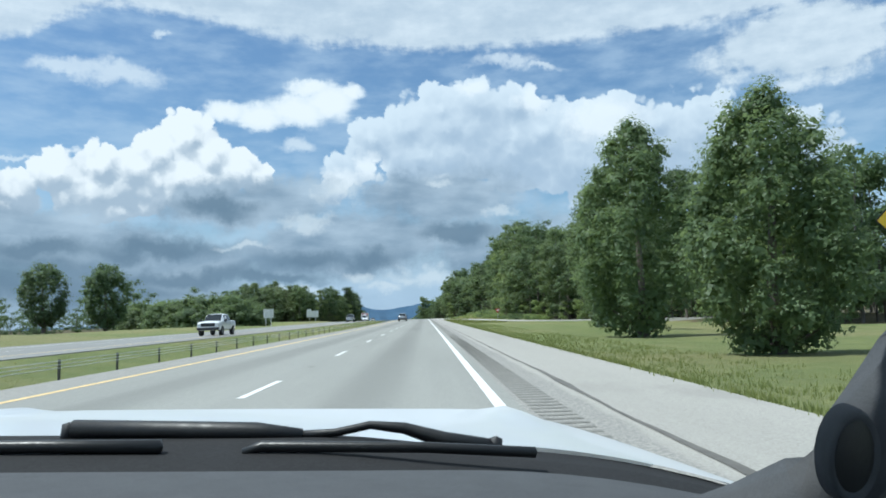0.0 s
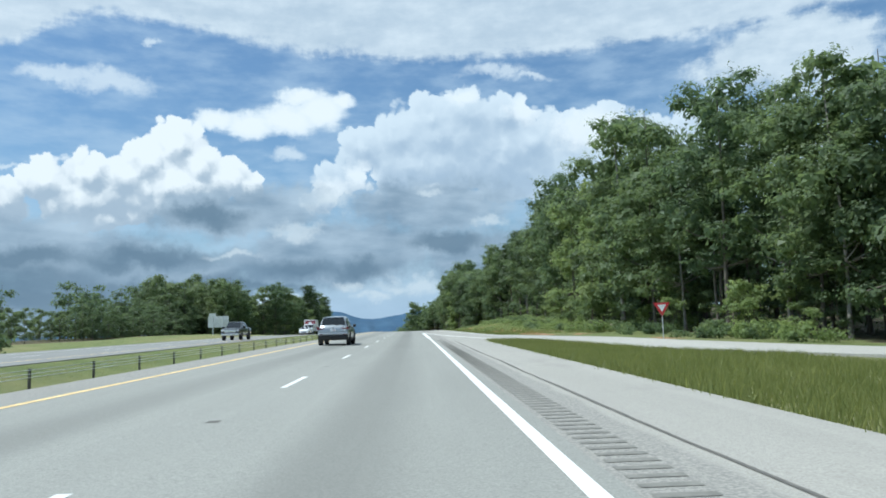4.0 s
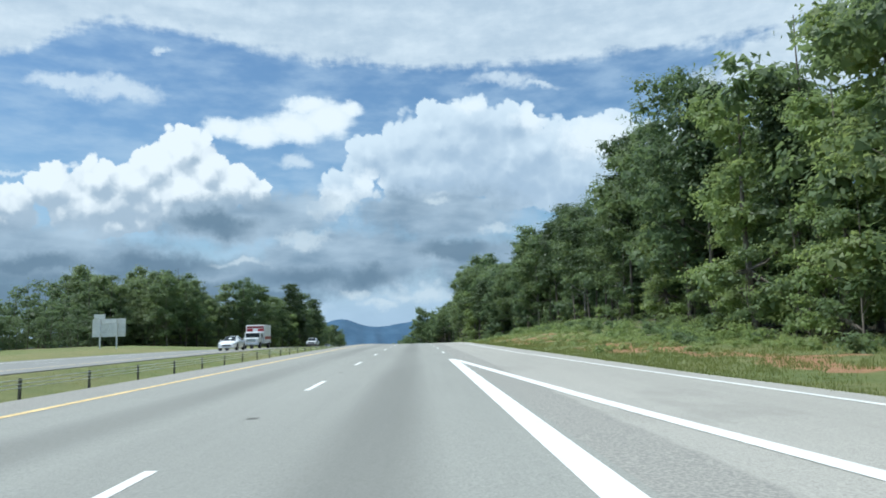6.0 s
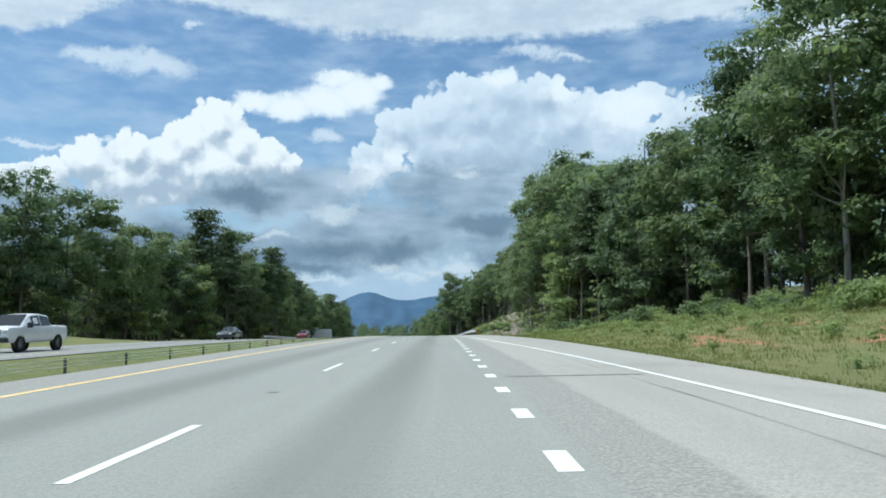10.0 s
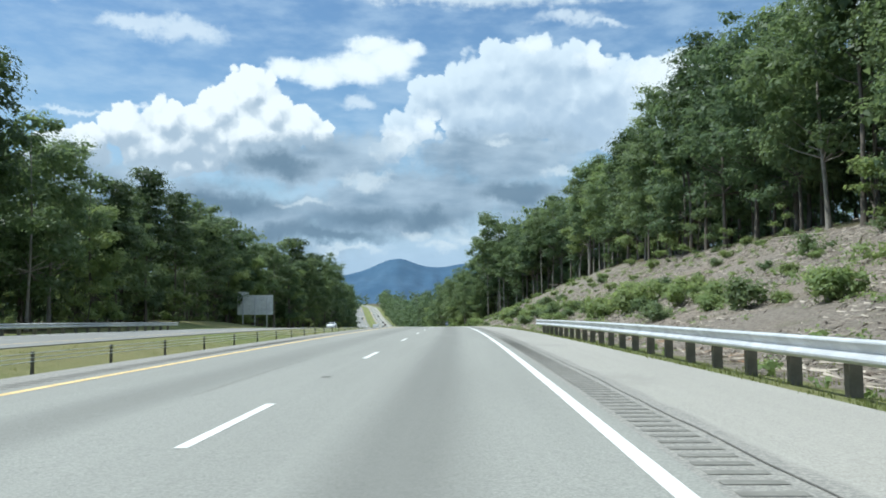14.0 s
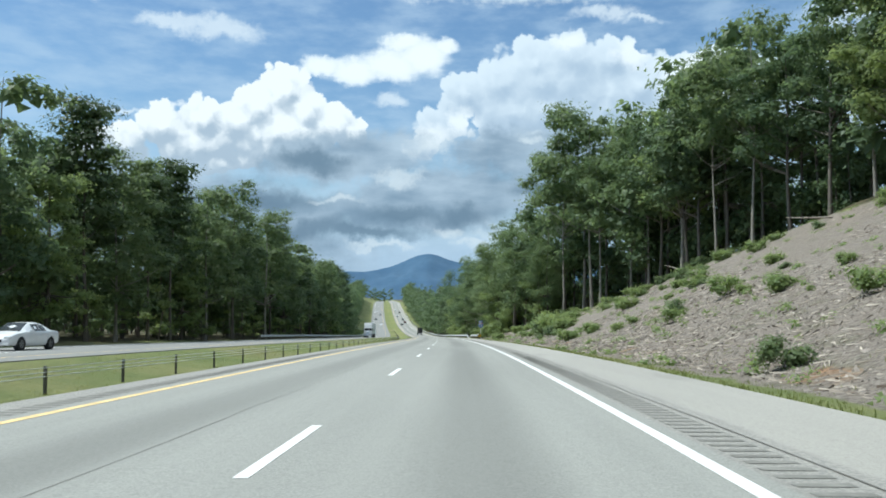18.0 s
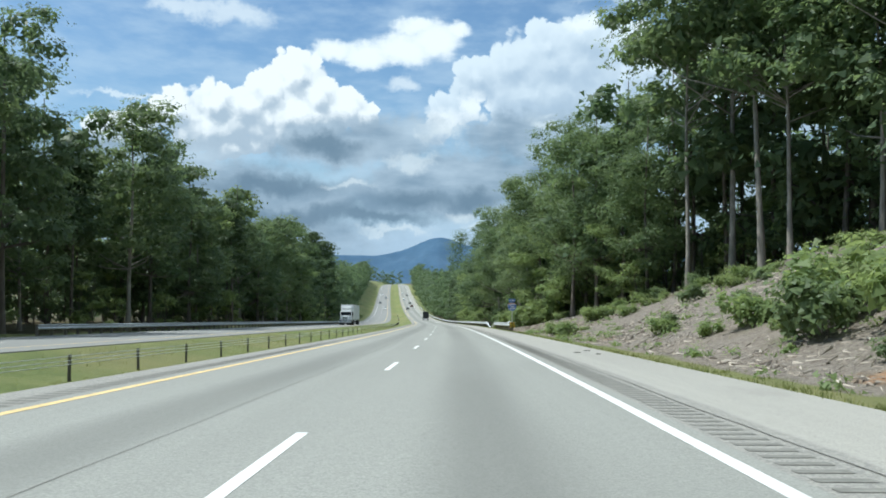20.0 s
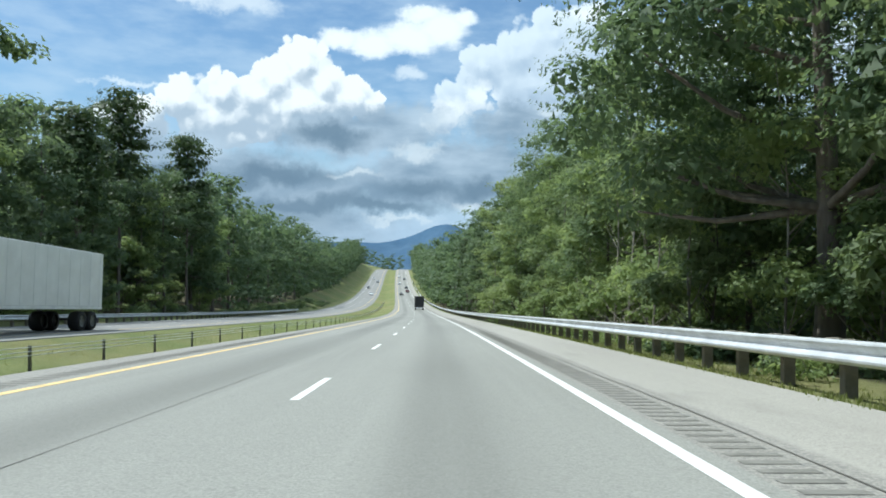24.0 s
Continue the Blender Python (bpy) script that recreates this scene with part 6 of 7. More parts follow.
M_BOXWHITE = plain("white_box_panel", (0.76, 0.77, 0.78), 0.45, 0.0, 0.06, 0.8)
M_STRIPE = plain("red_stripe", (0.33, 0.03, 0.04), 0.4)


def lathe(profile, n=20):
    """(r, x) points turned round the x axis."""
    vs, fs = [], []
    for i in range(n):
        a = 2 * math.pi * i / n
        for r, x in profile:
            vs.append((x, r * math.cos(a), r * math.sin(a)))
    c = len(profile)
    for i in range(n):
        for j in range(c - 1):
            fs.append((i * c + j, i * c + j + 1, ((i + 1) % n) * c + j + 1, ((i + 1) % n) * c + j))
    return vs, fs


def wheel(parent, x, y, r, w, rim):
    sg = 1 if x > 0 else -1
    ob = part("wheel", mesh_of("tyre", *lathe([(r * 0.62, -w / 2), (r * 0.93, -w / 2), (r, -w * 0.36), (r, w * 0.36), (r * 0.93, w / 2), (r * 0.62, w / 2)]), M_RUBBER, smooth=True), None, parent)
    ob.matrix_basis = pose(x, y, r)
    part("rim", mesh_of("rim", *lathe([(0.0, sg * w * 0.30), (r * 0.12, sg * w * 0.34), (r * 0.15, sg * w * 0.26), (r * 0.5, sg * w * 0.34), (r * 0.64, sg * w * 0.47), (r * 0.64, -sg * w * 0.3)]), rim, smooth=True), None, ob)
    for k in range(5):
        bm = bmesh.new()
        box(bm, sg * w * 0.33 - 0.02, sg * w * 0.33 + 0.02, -0.035, 0.035, r * 0.1, r * 0.6, 0.01, Matrix.Rotation(2 * math.pi * k / 5, 4, "X"))
        part("spoke", bm, rim, ob)
    return ob


def ring(st):
    y, w, zs, zb, wr, zr = st
    half = [(0.90 * w, zs), (0.985 * w, zs + 0.16 * (zb - zs)), (w, zs + 0.55 * (zb - zs)), (0.985 * w, zs + 0.86 * (zb - zs)), (0.95 * w, zb), (wr + 0.035, zr - 0.075), (wr - 0.03, zr - 0.02), (wr * 0.6, zr), (0, zr + 0.012)]
    return [(x, y, z) for x, z in half] + [(-x, y, z) for x, z in reversed(half[:-1])]


def hull(parent, name, sts, mt):
    rings = [ring(s) for s in sts]
    n = len(rings[0])
    vs = [p for r in rings for p in r]
    fs = []
    for i in range(len(rings) - 1):
        for j in range(n - 1):
            fs.append((i * n + j, (i + 1) * n + j, (i + 1) * n + j + 1, i * n + j + 1))
        fs.append((i * n + n - 1, (i + 1) * n + n - 1, (i + 1) * n, i * n))
    fs.append(tuple(range(n)))
    fs.append(tuple((len(rings) - 1) * n + j for j in range(n))[::-1])
    me = mesh_of(name, vs, fs, mt, smooth=True)
    bm = bmesh.new()
    bm.from_mesh(me)
    bmesh.ops.recalc_face_normals(bm, faces=bm.faces)
    for e in bm.edges:
        if len(e.link_faces) == 2 and e.calc_face_angle(0) > 0.7:
            e.smooth = False
    bm.to_mesh(me)
    bm.free()
    return part(name, me, None, parent), rings


def pane(parent, rings, i0, i1, j0, j1, name="window", mt=None, inset=0.06, out=0.008, label=""):
    """A window laid over the hull between two stations and two rows of its points."""
    a, b, c, d = (Vector(rings[i0][j0]), Vector(rings[i1][j0]), Vector(rings[i1][j1]), Vector(rings[i0][j1]))
    mid = (a + b + c + d) / 4
    nrm = (b - a).cross(d - a)
    if nrm.length < 1e-6:
        nrm = (c - b).cross(d - b)
    nrm.normalize()
    if nrm.dot(mid - Vector((0, mid.y * 0.9, 0.7))) < 0:
        nrm = -nrm
    q = [p + (mid - p) * inset + nrm * out for p in (a, b, c, d)]
    vs = q + [p - nrm * (out + 0.02) for p in q]
    fs = [(0, 1, 2, 3), (0, 4, 5, 1), (1, 5, 6, 2), (2, 6, 7, 3), (3, 7, 4, 0)]
    return part(name, mesh_of(name, vs, fs, mt or M_CARGLASS), None, parent, label)


def arch(parent, x, y, r):
    sg = 1 if x > 0 else -1
    ob = part("wheel_arch", mesh_of("wheel_arch", *lathe([(0.0, 0.0), (r * 1.09, 0.0), (r * 1.12, sg * 0.015), (r * 1.09, sg * 0.022), (r * 1.04, -sg * 0.2)], 18), M_PLASTIC), None, parent)
    ob.matrix_basis = pose(x, y, r)


def lamp_box(parent, name, x0, x1, y0, y1, z0, z1, mt, label=""):
    for sg in (-1, 1):
        a, b = sorted((sg * x0, sg * x1))
        part(name, boxed(a, b, y0, y1, z0, z1, 0.03), mt, parent, label)


SUV = [(-2.32, 0.78, 0.44, 0.88, 0.60, 0.92), (-2.26, 0.90, 0.38, 1.02, 0.78, 1.05), (-2.12, 0.925, 0.34, 1.08, 0.76, 1.16), (-1.80, 0.93, 0.32, 1.08, 0.66, 1.56), (-1.60, 0.93, 0.30, 1.07, 0.65, 1.62),
       (-0.45, 0.93, 0.28, 1.06, 0.62, 1.68), (0.30, 0.93, 0.28, 1.05, 0.60, 1.63), (0.80, 0.93, 0.28, 1.04, 0.62, 1.34), (1.15, 0.93, 0.28, 1.03, 0.74, 1.08), (1.9, 0.92, 0.30, 0.95, 0.70, 1.0), (2.2, 0.86, 0.34, 0.82, 0.62, 0.86), (2.32, 0.72, 0.42, 0.66, 0.5, 0.70)]
SEDAN = [(-2.35, 0.72, 0.40, 0.80, 0.6, 0.86), (-2.28, 0.86, 0.34, 0.94, 0.7, 1.0), (-1.75, 0.90, 0.28, 0.98, 0.68, 1.06), (-1.0, 0.91, 0.24, 0.97, 0.56, 1.36), (-0.4, 0.91, 0.23, 0.96, 0.56, 1.44),
         (0.25, 0.91, 0.23, 0.95, 0.55, 1.40), (0.7, 0.91, 0.23, 0.93, 0.6, 1.2), (1.15, 0.91, 0.23, 0.91, 0.7, 0.96), (1.9, 0.89, 0.26, 0.80, 0.66, 0.84), (2.25, 0.82, 0.30, 0.68, 0.56, 0.70), (2.35, 0.68, 0.36, 0.56, 0.5, 0.58)]
PICKUP_CAB = [(-1.25, 0.98, 0.50, 1.28, 0.70, 1.70), (-1.12, 1.0, 0.48, 1.28, 0.72, 1.86), (-0.15, 1.0, 0.46, 1.27, 0.72, 1.94), (0.66, 1.0, 0.46, 1.26, 0.70, 1.88), (1.10, 1.0, 0.46, 1.25, 0.72, 1.60),
              (1.50, 1.0, 0.46, 1.24, 0.82, 1.30), (2.7, 0.99, 0.48, 1.20, 0.80, 1.26), (2.9, 0.95, 0.50, 1.10, 0.74, 1.16), (2.95, 0.88, 0.55, 1.0, 0.70, 1.04)]
PICKUP_BED = [(-2.9, 0.96, 0.56, 1.22, 0.90, 1.30), (-2.84, 0.99, 0.50, 1.24, 0.92, 1.32), (-1.31, 0.99, 0.50, 1.26, 0.92, 1.34), (-1.28, 0.97, 0.50, 1.26, 0.90, 1.34)]


def make_suv(body, label):
    ob = thing("suv", label, "car")
    b, R = hull(ob, "body", SUV, body)
    n = len(R[0])
    pane(ob, R, 2, 3, 6, 10, "rear_window", inset=0.02, out=0.02)
    for j0, j1 in ((4, 5), (12, 11)):
        pane(ob, R, 2, 3, j0, j1, "quarter_window", inset=0.12, out=0.035)
    pane(ob, R, 6, 8, 6, 10, "windscreen", inset=0.05, out=0.05)
    for j0, j1 in ((4, 5), (12, 11)):
        pane(ob, R, 3, 4, j0, j1, "side_window", inset=0.12)
        pane(ob, R, 4, 5, j0, j1, "side_window", inset=0.09)
        pane(ob, R, 5, 6, j0, j1, "side_window", inset=0.09)
    part("lower_bumper", boxed(-0.90, 0.90, -2.36, -1.9, 0.30, 0.625, 0.09), M_BLACK, ob, "dark plastic lower bumper")
    part("upper_bumper", boxed(-0.89, 0.89, -2.365, -2.1, 0.60, 0.72, 0.05), body, ob)
    for sg in (-1, 1):
        pts = [(sg * 0.46, 0.985), (sg * 0.62, 0.935), (sg * 0.92, 0.905), (sg * 0.94, 0.97), (sg * 0.92, 1.06), (sg * 0.72, 1.045)]
        tl = slab(pts if sg > 0 else pts[::-1], -2.305, -2.0, M_TAIL, "tail_light", ob, "red tail light with a clear strip")
        pts = [(sg * 0.58, 0.985), (sg * 0.80, 0.985), (sg * 0.82, 1.03), (sg * 0.66, 1.02)]
        slab(pts if sg > 0 else pts[::-1], -2.311, -2.30, M_LAMP, "clear_strip", tl, "clear strip")
    lamp_box(ob, "headlight", 0.55, 0.84, 2.02, 2.24, 0.78, 0.88, M_LAMP)
    lamp_box(ob, "reflector", 0.60, 0.78, -2.38, -2.36, 0.63, 0.66, M_TAIL)
    pl = part("plate", boxed(-0.16, 0.16, -2.345, -2.30, 0.80, 0.95, 0.01), M_SIGNWHITE, ob, "white number plate with a red mark")
    part("plate_mark", boxed(0.02, 0.11, -2.352, -2.344, 0.86, 0.91), M_TAIL, pl, "red bar on the plate")
    part("badge", boxed(-0.07, 0.07, -2.33, -2.29, 0.985, 1.02, 0.008), M_BLACK, ob)
    part("rear_wiper", boxed(-0.05, 0.36, -2.16, -2.12, 1.12, 1.15, 0.008), M_BLACK, ob)
    part("spoiler", boxed(-0.58, 0.58, -1.84, -1.66, 1.585, 1.615, 0.014), body, ob)
    for sg in (-1, 1):
        part("mirror", boxed(min(sg * 0.92, sg * 1.10), max(sg * 0.92, sg * 1.10), 0.62, 0.82, 1.02, 1.18, 0.04), M_PLASTIC, ob)
        part("door_sill", boxed(min(sg * 0.86, sg * 0.945), max(sg * 0.86, sg * 0.945), -1.0, 1.0, 0.27, 0.42, 0.03), M_PLASTIC, ob)
        for y in (-0.95, 0.0):
            part("door_handle", boxed(min(sg * 0.925, sg * 0.955), max(sg * 0.925, sg * 0.955), y, y + 0.2, 0.93, 0.97, 0.01), body, ob)
        for y in (-1.42, 1.45):
            arch(ob, sg * 0.925, y, 0.36)
            wheel(ob, sg * 0.84, y, 0.36, 0.24, M_RIMDARK)
    return ob


def make_sedan(body, label):
    ob = thing("sedan", label, "car")
    b, R = hull(ob, "body", SEDAN, body)
    pane(ob, R, 2, 3, 6, 10, "rear_window", inset=0.06, out=0.02)
    pane(ob, R, 5, 7, 6, 10, "windscreen", inset=0.06, out=0.04)
    for j0, j1 in ((4, 5), (12, 11)):
        pane(ob, R, 3, 4, j0, j1, "side_window", inset=0.1)
        pane(ob, R, 4, 5, j0, j1, "side_window", inset=0.08)
    part("grille", boxed(-0.45, 0.45, 2.28, 2.385, 0.42, 0.56, 0.03), M_PLASTIC, ob)
    part("front_bumper", boxed(-0.8, 0.8, 2.1, 2.38, 0.26, 0.38, 0.05), body, ob)
    lamp_box(ob, "headlight", 0.52, 0.82, 2.08, 2.30, 0.58, 0.70, M_LAMP)
    lamp_box(ob, "tail_light", 0.52, 0.84, -2.36, -2.2, 0.78, 0.92, M_TAIL)
    for sg in (-1, 1):
        part("mirror", boxed(min(sg * 0.9, sg * 1.06), max(sg * 0.9, sg * 1.06), 0.55, 0.72, 0.92, 1.05, 0.03), body, ob)
        for y in (-1.38, 1.42):
            arch(ob, sg * 0.905, y, 0.33)
            wheel(ob, sg * 0.82, y, 0.33, 0.22, M_RIM)
    return ob


def make_pickup(body, label, grille=None):
    ob = thing("pickup_truck", label, "truck")
    b, R = hull(ob, "cab", PICKUP_CAB, body)
    hull(ob, "bed", PICKUP_BED, body)
    part("bed_liner", boxed(-0.80, 0.80, -2.78, -1.40, 1.325, 1.36, 0.01), M_PLASTIC, ob)
    pane(ob, R, 3, 5, 6, 10, "windscreen", inset=0.06, out=0.05)
    for j0, j1 in ((4, 5), (12, 11)):
        pane(ob, R, 1, 2, j0, j1, "side_window", inset=0.09)
        pane(ob, R, 2, 3, j0, j1, "side_window", inset=0.07)
        pane(ob, R, 3, 4, j0, j1, "quarter_window", inset=0.12)
    part("grille", boxed(-0.62, 0.62, 2.86, 3.0, 0.82, 1.12, 0.04), grille or M_PLASTIC, ob)
    part("front_bumper", boxed(-0.95, 0.95, 2.75, 3.05, 0.50, 0.74, 0.05), M_PLASTIC if grille is None else M_CHROME, ob)
    lamp_box(ob, "headlight", 0.64, 0.92, 2.76, 2.97, 0.92, 1.10, M_LAMP)
    lamp_box(ob, "tail_light", 0.84, 0.97, -2.93, -2.8, 0.86, 1.2, M_TAIL)
    for sg in (-1, 1):
        part("mirror", boxed(min(sg * 0.98, sg * 1.22), max(sg * 0.98, sg * 1.22), 1.1, 1.28, 1.2, 1.46, 0.04), M_PLASTIC, ob)
        for y in (-1.85, 1.85):
            arch(ob, sg * 0.985, y, 0.41)
            wheel(ob, sg * 0.88, y, 0.41, 0.28, M_RIM)
    return ob


def make_semi(label):
    ob = thing("semi_trailer_truck", label, "truck")
    # the tractor
    part("cab", boxed(-1.15, 1.15, 5.2, 7.2, 1.0, 2.75, 0.14), M_CARWHITE, ob)
    part("roof_fairing", boxed(-1.1, 1.1, 4.9, 6.6, 2.76, 3.7, 0.25), M_CARWHITE, ob)
    part("bonnet", boxed(-0.85, 0.85, 7.1, 8.9, 0.85, 1.85, 0.2), M_CARWHITE, ob)
    part("windscreen", boxed(-1.0, 1.0, 7.18, 7.26, 1.9, 2.6, 0.03), M_CARGLASS, ob)
    part("grille", boxed(-0.5, 0.5, 8.86, 8.96, 0.9, 1.65, 0.03), M_CHROME, ob)
    part("front_bumper", boxed(-1.15, 1.15, 8.6, 9.05, 0.42, 0.82, 0.06), M_CHROME, ob)
    lamp_box(ob, "headlight", 0.62, 0.95, 8.7, 8.9, 0.95, 1.25, M_LAMP)
    for sg in (-1, 1):
        part("side_window", boxed(min(sg * 1.12, sg * 1.17), max(sg * 1.12, sg * 1.17), 6.1, 7.0, 1.85, 2.5, 0.02), M_CARGLASS, ob)
        part("mirror", boxed(min(sg * 1.25, sg * 1.45), max(sg * 1.25, sg * 1.45), 7.1, 7.2, 1.8, 2.5, 0.03), M_PLASTIC, ob)
        part("fender", boxed(min(sg * 0.84, sg * 1.2), max(sg * 0.84, sg * 1.2), 7.5, 8.85, 0.95, 1.2, 0.08), M_CARWHITE, ob)
        part("fuel_tank", boxed(min(sg * 0.75, sg * 1.18), max(sg * 0.75, sg * 1.18), 4.9, 6.4, 0.5, 1.0, 0.12), M_CHROME, ob)
        for y in (8.1,):
            wheel(ob, sg * 1.05, y, 0.5, 0.3, M_RIM)
        for y in (3.2, 4.4, -6.8, -8.0):
            wheel(ob, sg * 0.98, y, 0.5, 0.55, M_RIM)
    part("tractor_frame", boxed(-0.45, 0.45, 2.6, 8.4, 0.7, 0.98, 0.04), M_PLASTIC, ob)
    # the trailer
    box_ = part("trailer_box", boxed(-1.28, 1.28, -9.0, 4.6, 1.25, 4.08, 0.03), M_BOXWHITE, ob, "plain white trailer box")
    for i in range(12):
        for sg in (-1, 1):
            y = -8.6 + i * 1.13
            part("side_rib", boxed(min(sg * 1.279, sg * 1.292), max(sg * 1.279, sg * 1.292), y, y + 0.04, 1.3, 4.0), M_ALU, box_)
    part("lower_rail", boxed(-1.29, 1.29, -9.0, 4.6, 1.10, 1.248, 0.01), M_ALU, ob)
    part("underride_guard", boxed(-1.1, 1.1, -9.0, -8.9, 0.5, 0.65, 0.01), M_PLASTIC, ob)
    for sg in (-1, 1):
        part("landing_leg", boxed(sg * 0.8 - 0.06, sg * 0.8 + 0.06, 1.2, 1.34, 0.35, 1.1, 0.01), M_PLASTIC, ob)
        part("door_leaf", boxed(min(sg * 0.01, sg * 1.24), max(sg * 0.01, sg * 1.24), -9.03, -8.99, 1.3, 4.02, 0.01), M_BOXWHITE, ob)
    return ob


def make_ambulance(label):
    ob = thing("ambulance", label, "ambulance")
    bx = part("rear_box", boxed(-1.2, 1.2, -3.4, 0.7, 0.6, 2.95, 0.08), M_BOXWHITE, ob)
    part("cab", boxed(-1.0, 1.0, 0.7, 2.4, 0.6, 2.05, 0.18), M_CARWHITE, ob)
    part("bonnet", boxed(-0.95, 0.95, 2.2, 3.4, 0.6, 1.35, 0.15), M_CARWHITE, ob)
    part("windscreen", boxed(-0.86, 0.86, 2.3, 2.43, 1.35, 1.92, 0.04), M_CARGLASS, ob)
    part("grille", boxed(-0.6, 0.6, 3.36, 3.45, 0.8, 1.2, 0.03), M_CHROME, ob)
    part("front_bumper", boxed(-1.0, 1.0, 3.2, 3.55, 0.42, 0.68, 0.05), M_CHROME, ob)
    lamp_box(ob, "headlight", 0.64, 0.9, 3.3, 3.43, 0.9, 1.15, M_LAMP)
    part("light_bar", boxed(-1.05, 1.05, 0.62, 0.76, 2.55, 2.8, 0.03), M_TAIL, bx, "red warning lights")
    for sg in (-1, 1):
        part("stripe", boxed(min(sg * 1.199, sg * 1.206), max(sg * 1.199, sg * 1.206), -3.3, 0.6, 1.15, 1.5), M_STRIPE, bx, "red stripe")
        part("front_stripe", boxed(min(sg * 0.3, sg * 1.1), max(sg * 0.3, sg * 1.1), 0.69, 0.707, 2.15, 2.5), M_STRIPE, bx, "red stripe")
        part("side_window", boxed(min(sg * 0.98, sg * 1.01), max(sg * 0.98, sg * 1.01), 1.1, 2.0, 1.35, 1.85, 0.02), M_CARGLASS, ob)
        for y in (-2.2, 2.5):
            arch(ob, sg * (1.2 if y < 0 else 1.0), y, 0.4)
            wheel(ob, sg * (1.05 if y < 0 else 0.9), y, 0.4, 0.28, M_RIM)
    return ob


def make_box_truck(label):
    ob = thing("box_truck", label, "truck")
    bx = part("cargo_box", boxed(-1.22, 1.22, -4.2, 1.6, 1.0, 3.55, 0.04), M_CARDARK, ob)
    part("cab", boxed(-1.05, 1.05, 1.75, 3.6, 0.7, 2.3, 0.18), M_CARDARK, ob)
    part("rear_door", boxed(-1.1, 1.1, -4.24, -4.19, 1.1, 3.45, 0.01), M_PLASTIC, bx)
    part("frame", boxed(-0.45, 0.45, -4.1, 3.4, 0.6, 0.98, 0.03), M_PLASTIC, ob)
    part("rear_bumper", boxed(-1.1, 1.1, -4.3, -4.15, 0.5, 0.68, 0.02), M_STEEL, ob)
    lamp_box(ob, "tail_light", 0.8, 1.05, -4.33, -4.2, 0.72, 0.86, M_TAIL)
    part("windscreen", boxed(-0.92, 0.92, 3.55, 3.64, 1.5, 2.15, 0.04), M_CARGLASS, ob)
    for sg in (-1, 1):
        for y in (-2.6, 2.7):
            wheel(ob, sg * 0.98, y, 0.46, 0.3, M_RIM)
    return ob


def drive(ob, s, l, turn=0):
    """Stands a vehicle on the pavement; turn 180: it faces us."""
    x, y, z, h = road_at(s)
    g = float(np.interp(s, SV, GV))
    p = at(s, l, 0.0)
    ob.matrix_basis = pose(p.x, p.y, p.z, 0, 0, math.degrees(h)) @ pose(0, 0, 0, math.degrees(math.atan(g))) @ pose(0, 0, 0, 0, 0, turn)
    return ob


def again(src, s, l, turn=0, label=""):
    keep = src.matrix_basis.copy()
    src.matrix_basis = Matrix()
    ob = copy_thing(src, Matrix())
    src.matrix_basis = keep
    drive(ob, s, l, turn)
    return tagged(ob, label)


silver = drive(make_suv(M_SILVER, "silver SUV with dark wheels in the passing lane"), 164.1, -1.98, -0.6)
silver.matrix_basis = silver.matrix_basis @ Matrix.Diagonal((0.94, 0.96, 0.98, 1))
white_truck = drive(make_pickup(M_CARWHITE, "white pickup truck with a dark grille on the opposite carriageway"), 71, -16.3, 180)
drive(make_pickup(M_CARDARK, "dark pickup truck on the opposite carriageway", M_CHROME), 203, -16.6, 180)
white_car = drive(make_sedan(M_CARWHITE, "white sedan on the opposite carriageway"), 258, -16.6, 180)
drive(make_ambulance("white ambulance with red stripes on the opposite carriageway"), 278, -18.2, 180)
again(white_truck, 338.5, -18.9, 180, "white crew-cab pickup truck on the opposite carriageway")
dark_car = drive(make_sedan(M_CARDARK, "dark sedan in the outer lane of the opposite carriageway"), 386, -21.0, 180)
maroon = drive(make_suv(M_CARRED, "maroon SUV in the outer lane of the opposite carriageway"), 436, -21.0, 180)
again(white_car, 582, -21.0, 180, "white sedan in the outer lane of the opposite carriageway")
drive(make_semi("white tractor and plain white semi-trailer on the opposite carriageway"), 764.5, -17.4, 180)
drive(make_box_truck("dark box truck far down the road"), 935, 1.8)
for src, s, l, turn in ((dark_car, 1118, -1.8, 0), (maroon, 1150, 1.8, 0), (dark_car, 1196, 1.8, 0), (white_car, 1245, -1.8, 0), (dark_car, 1300, 1.8, 0), (white_car, 1330, -1.8, 0),
                        (white_car, 1120, -17, 180), (dark_car, 1200, -21, 180), (white_truck, 1265, -17, 180), (white_car, 1310, -21, 180)):
    again(src, s, l, turn, "distant car on the far hill")


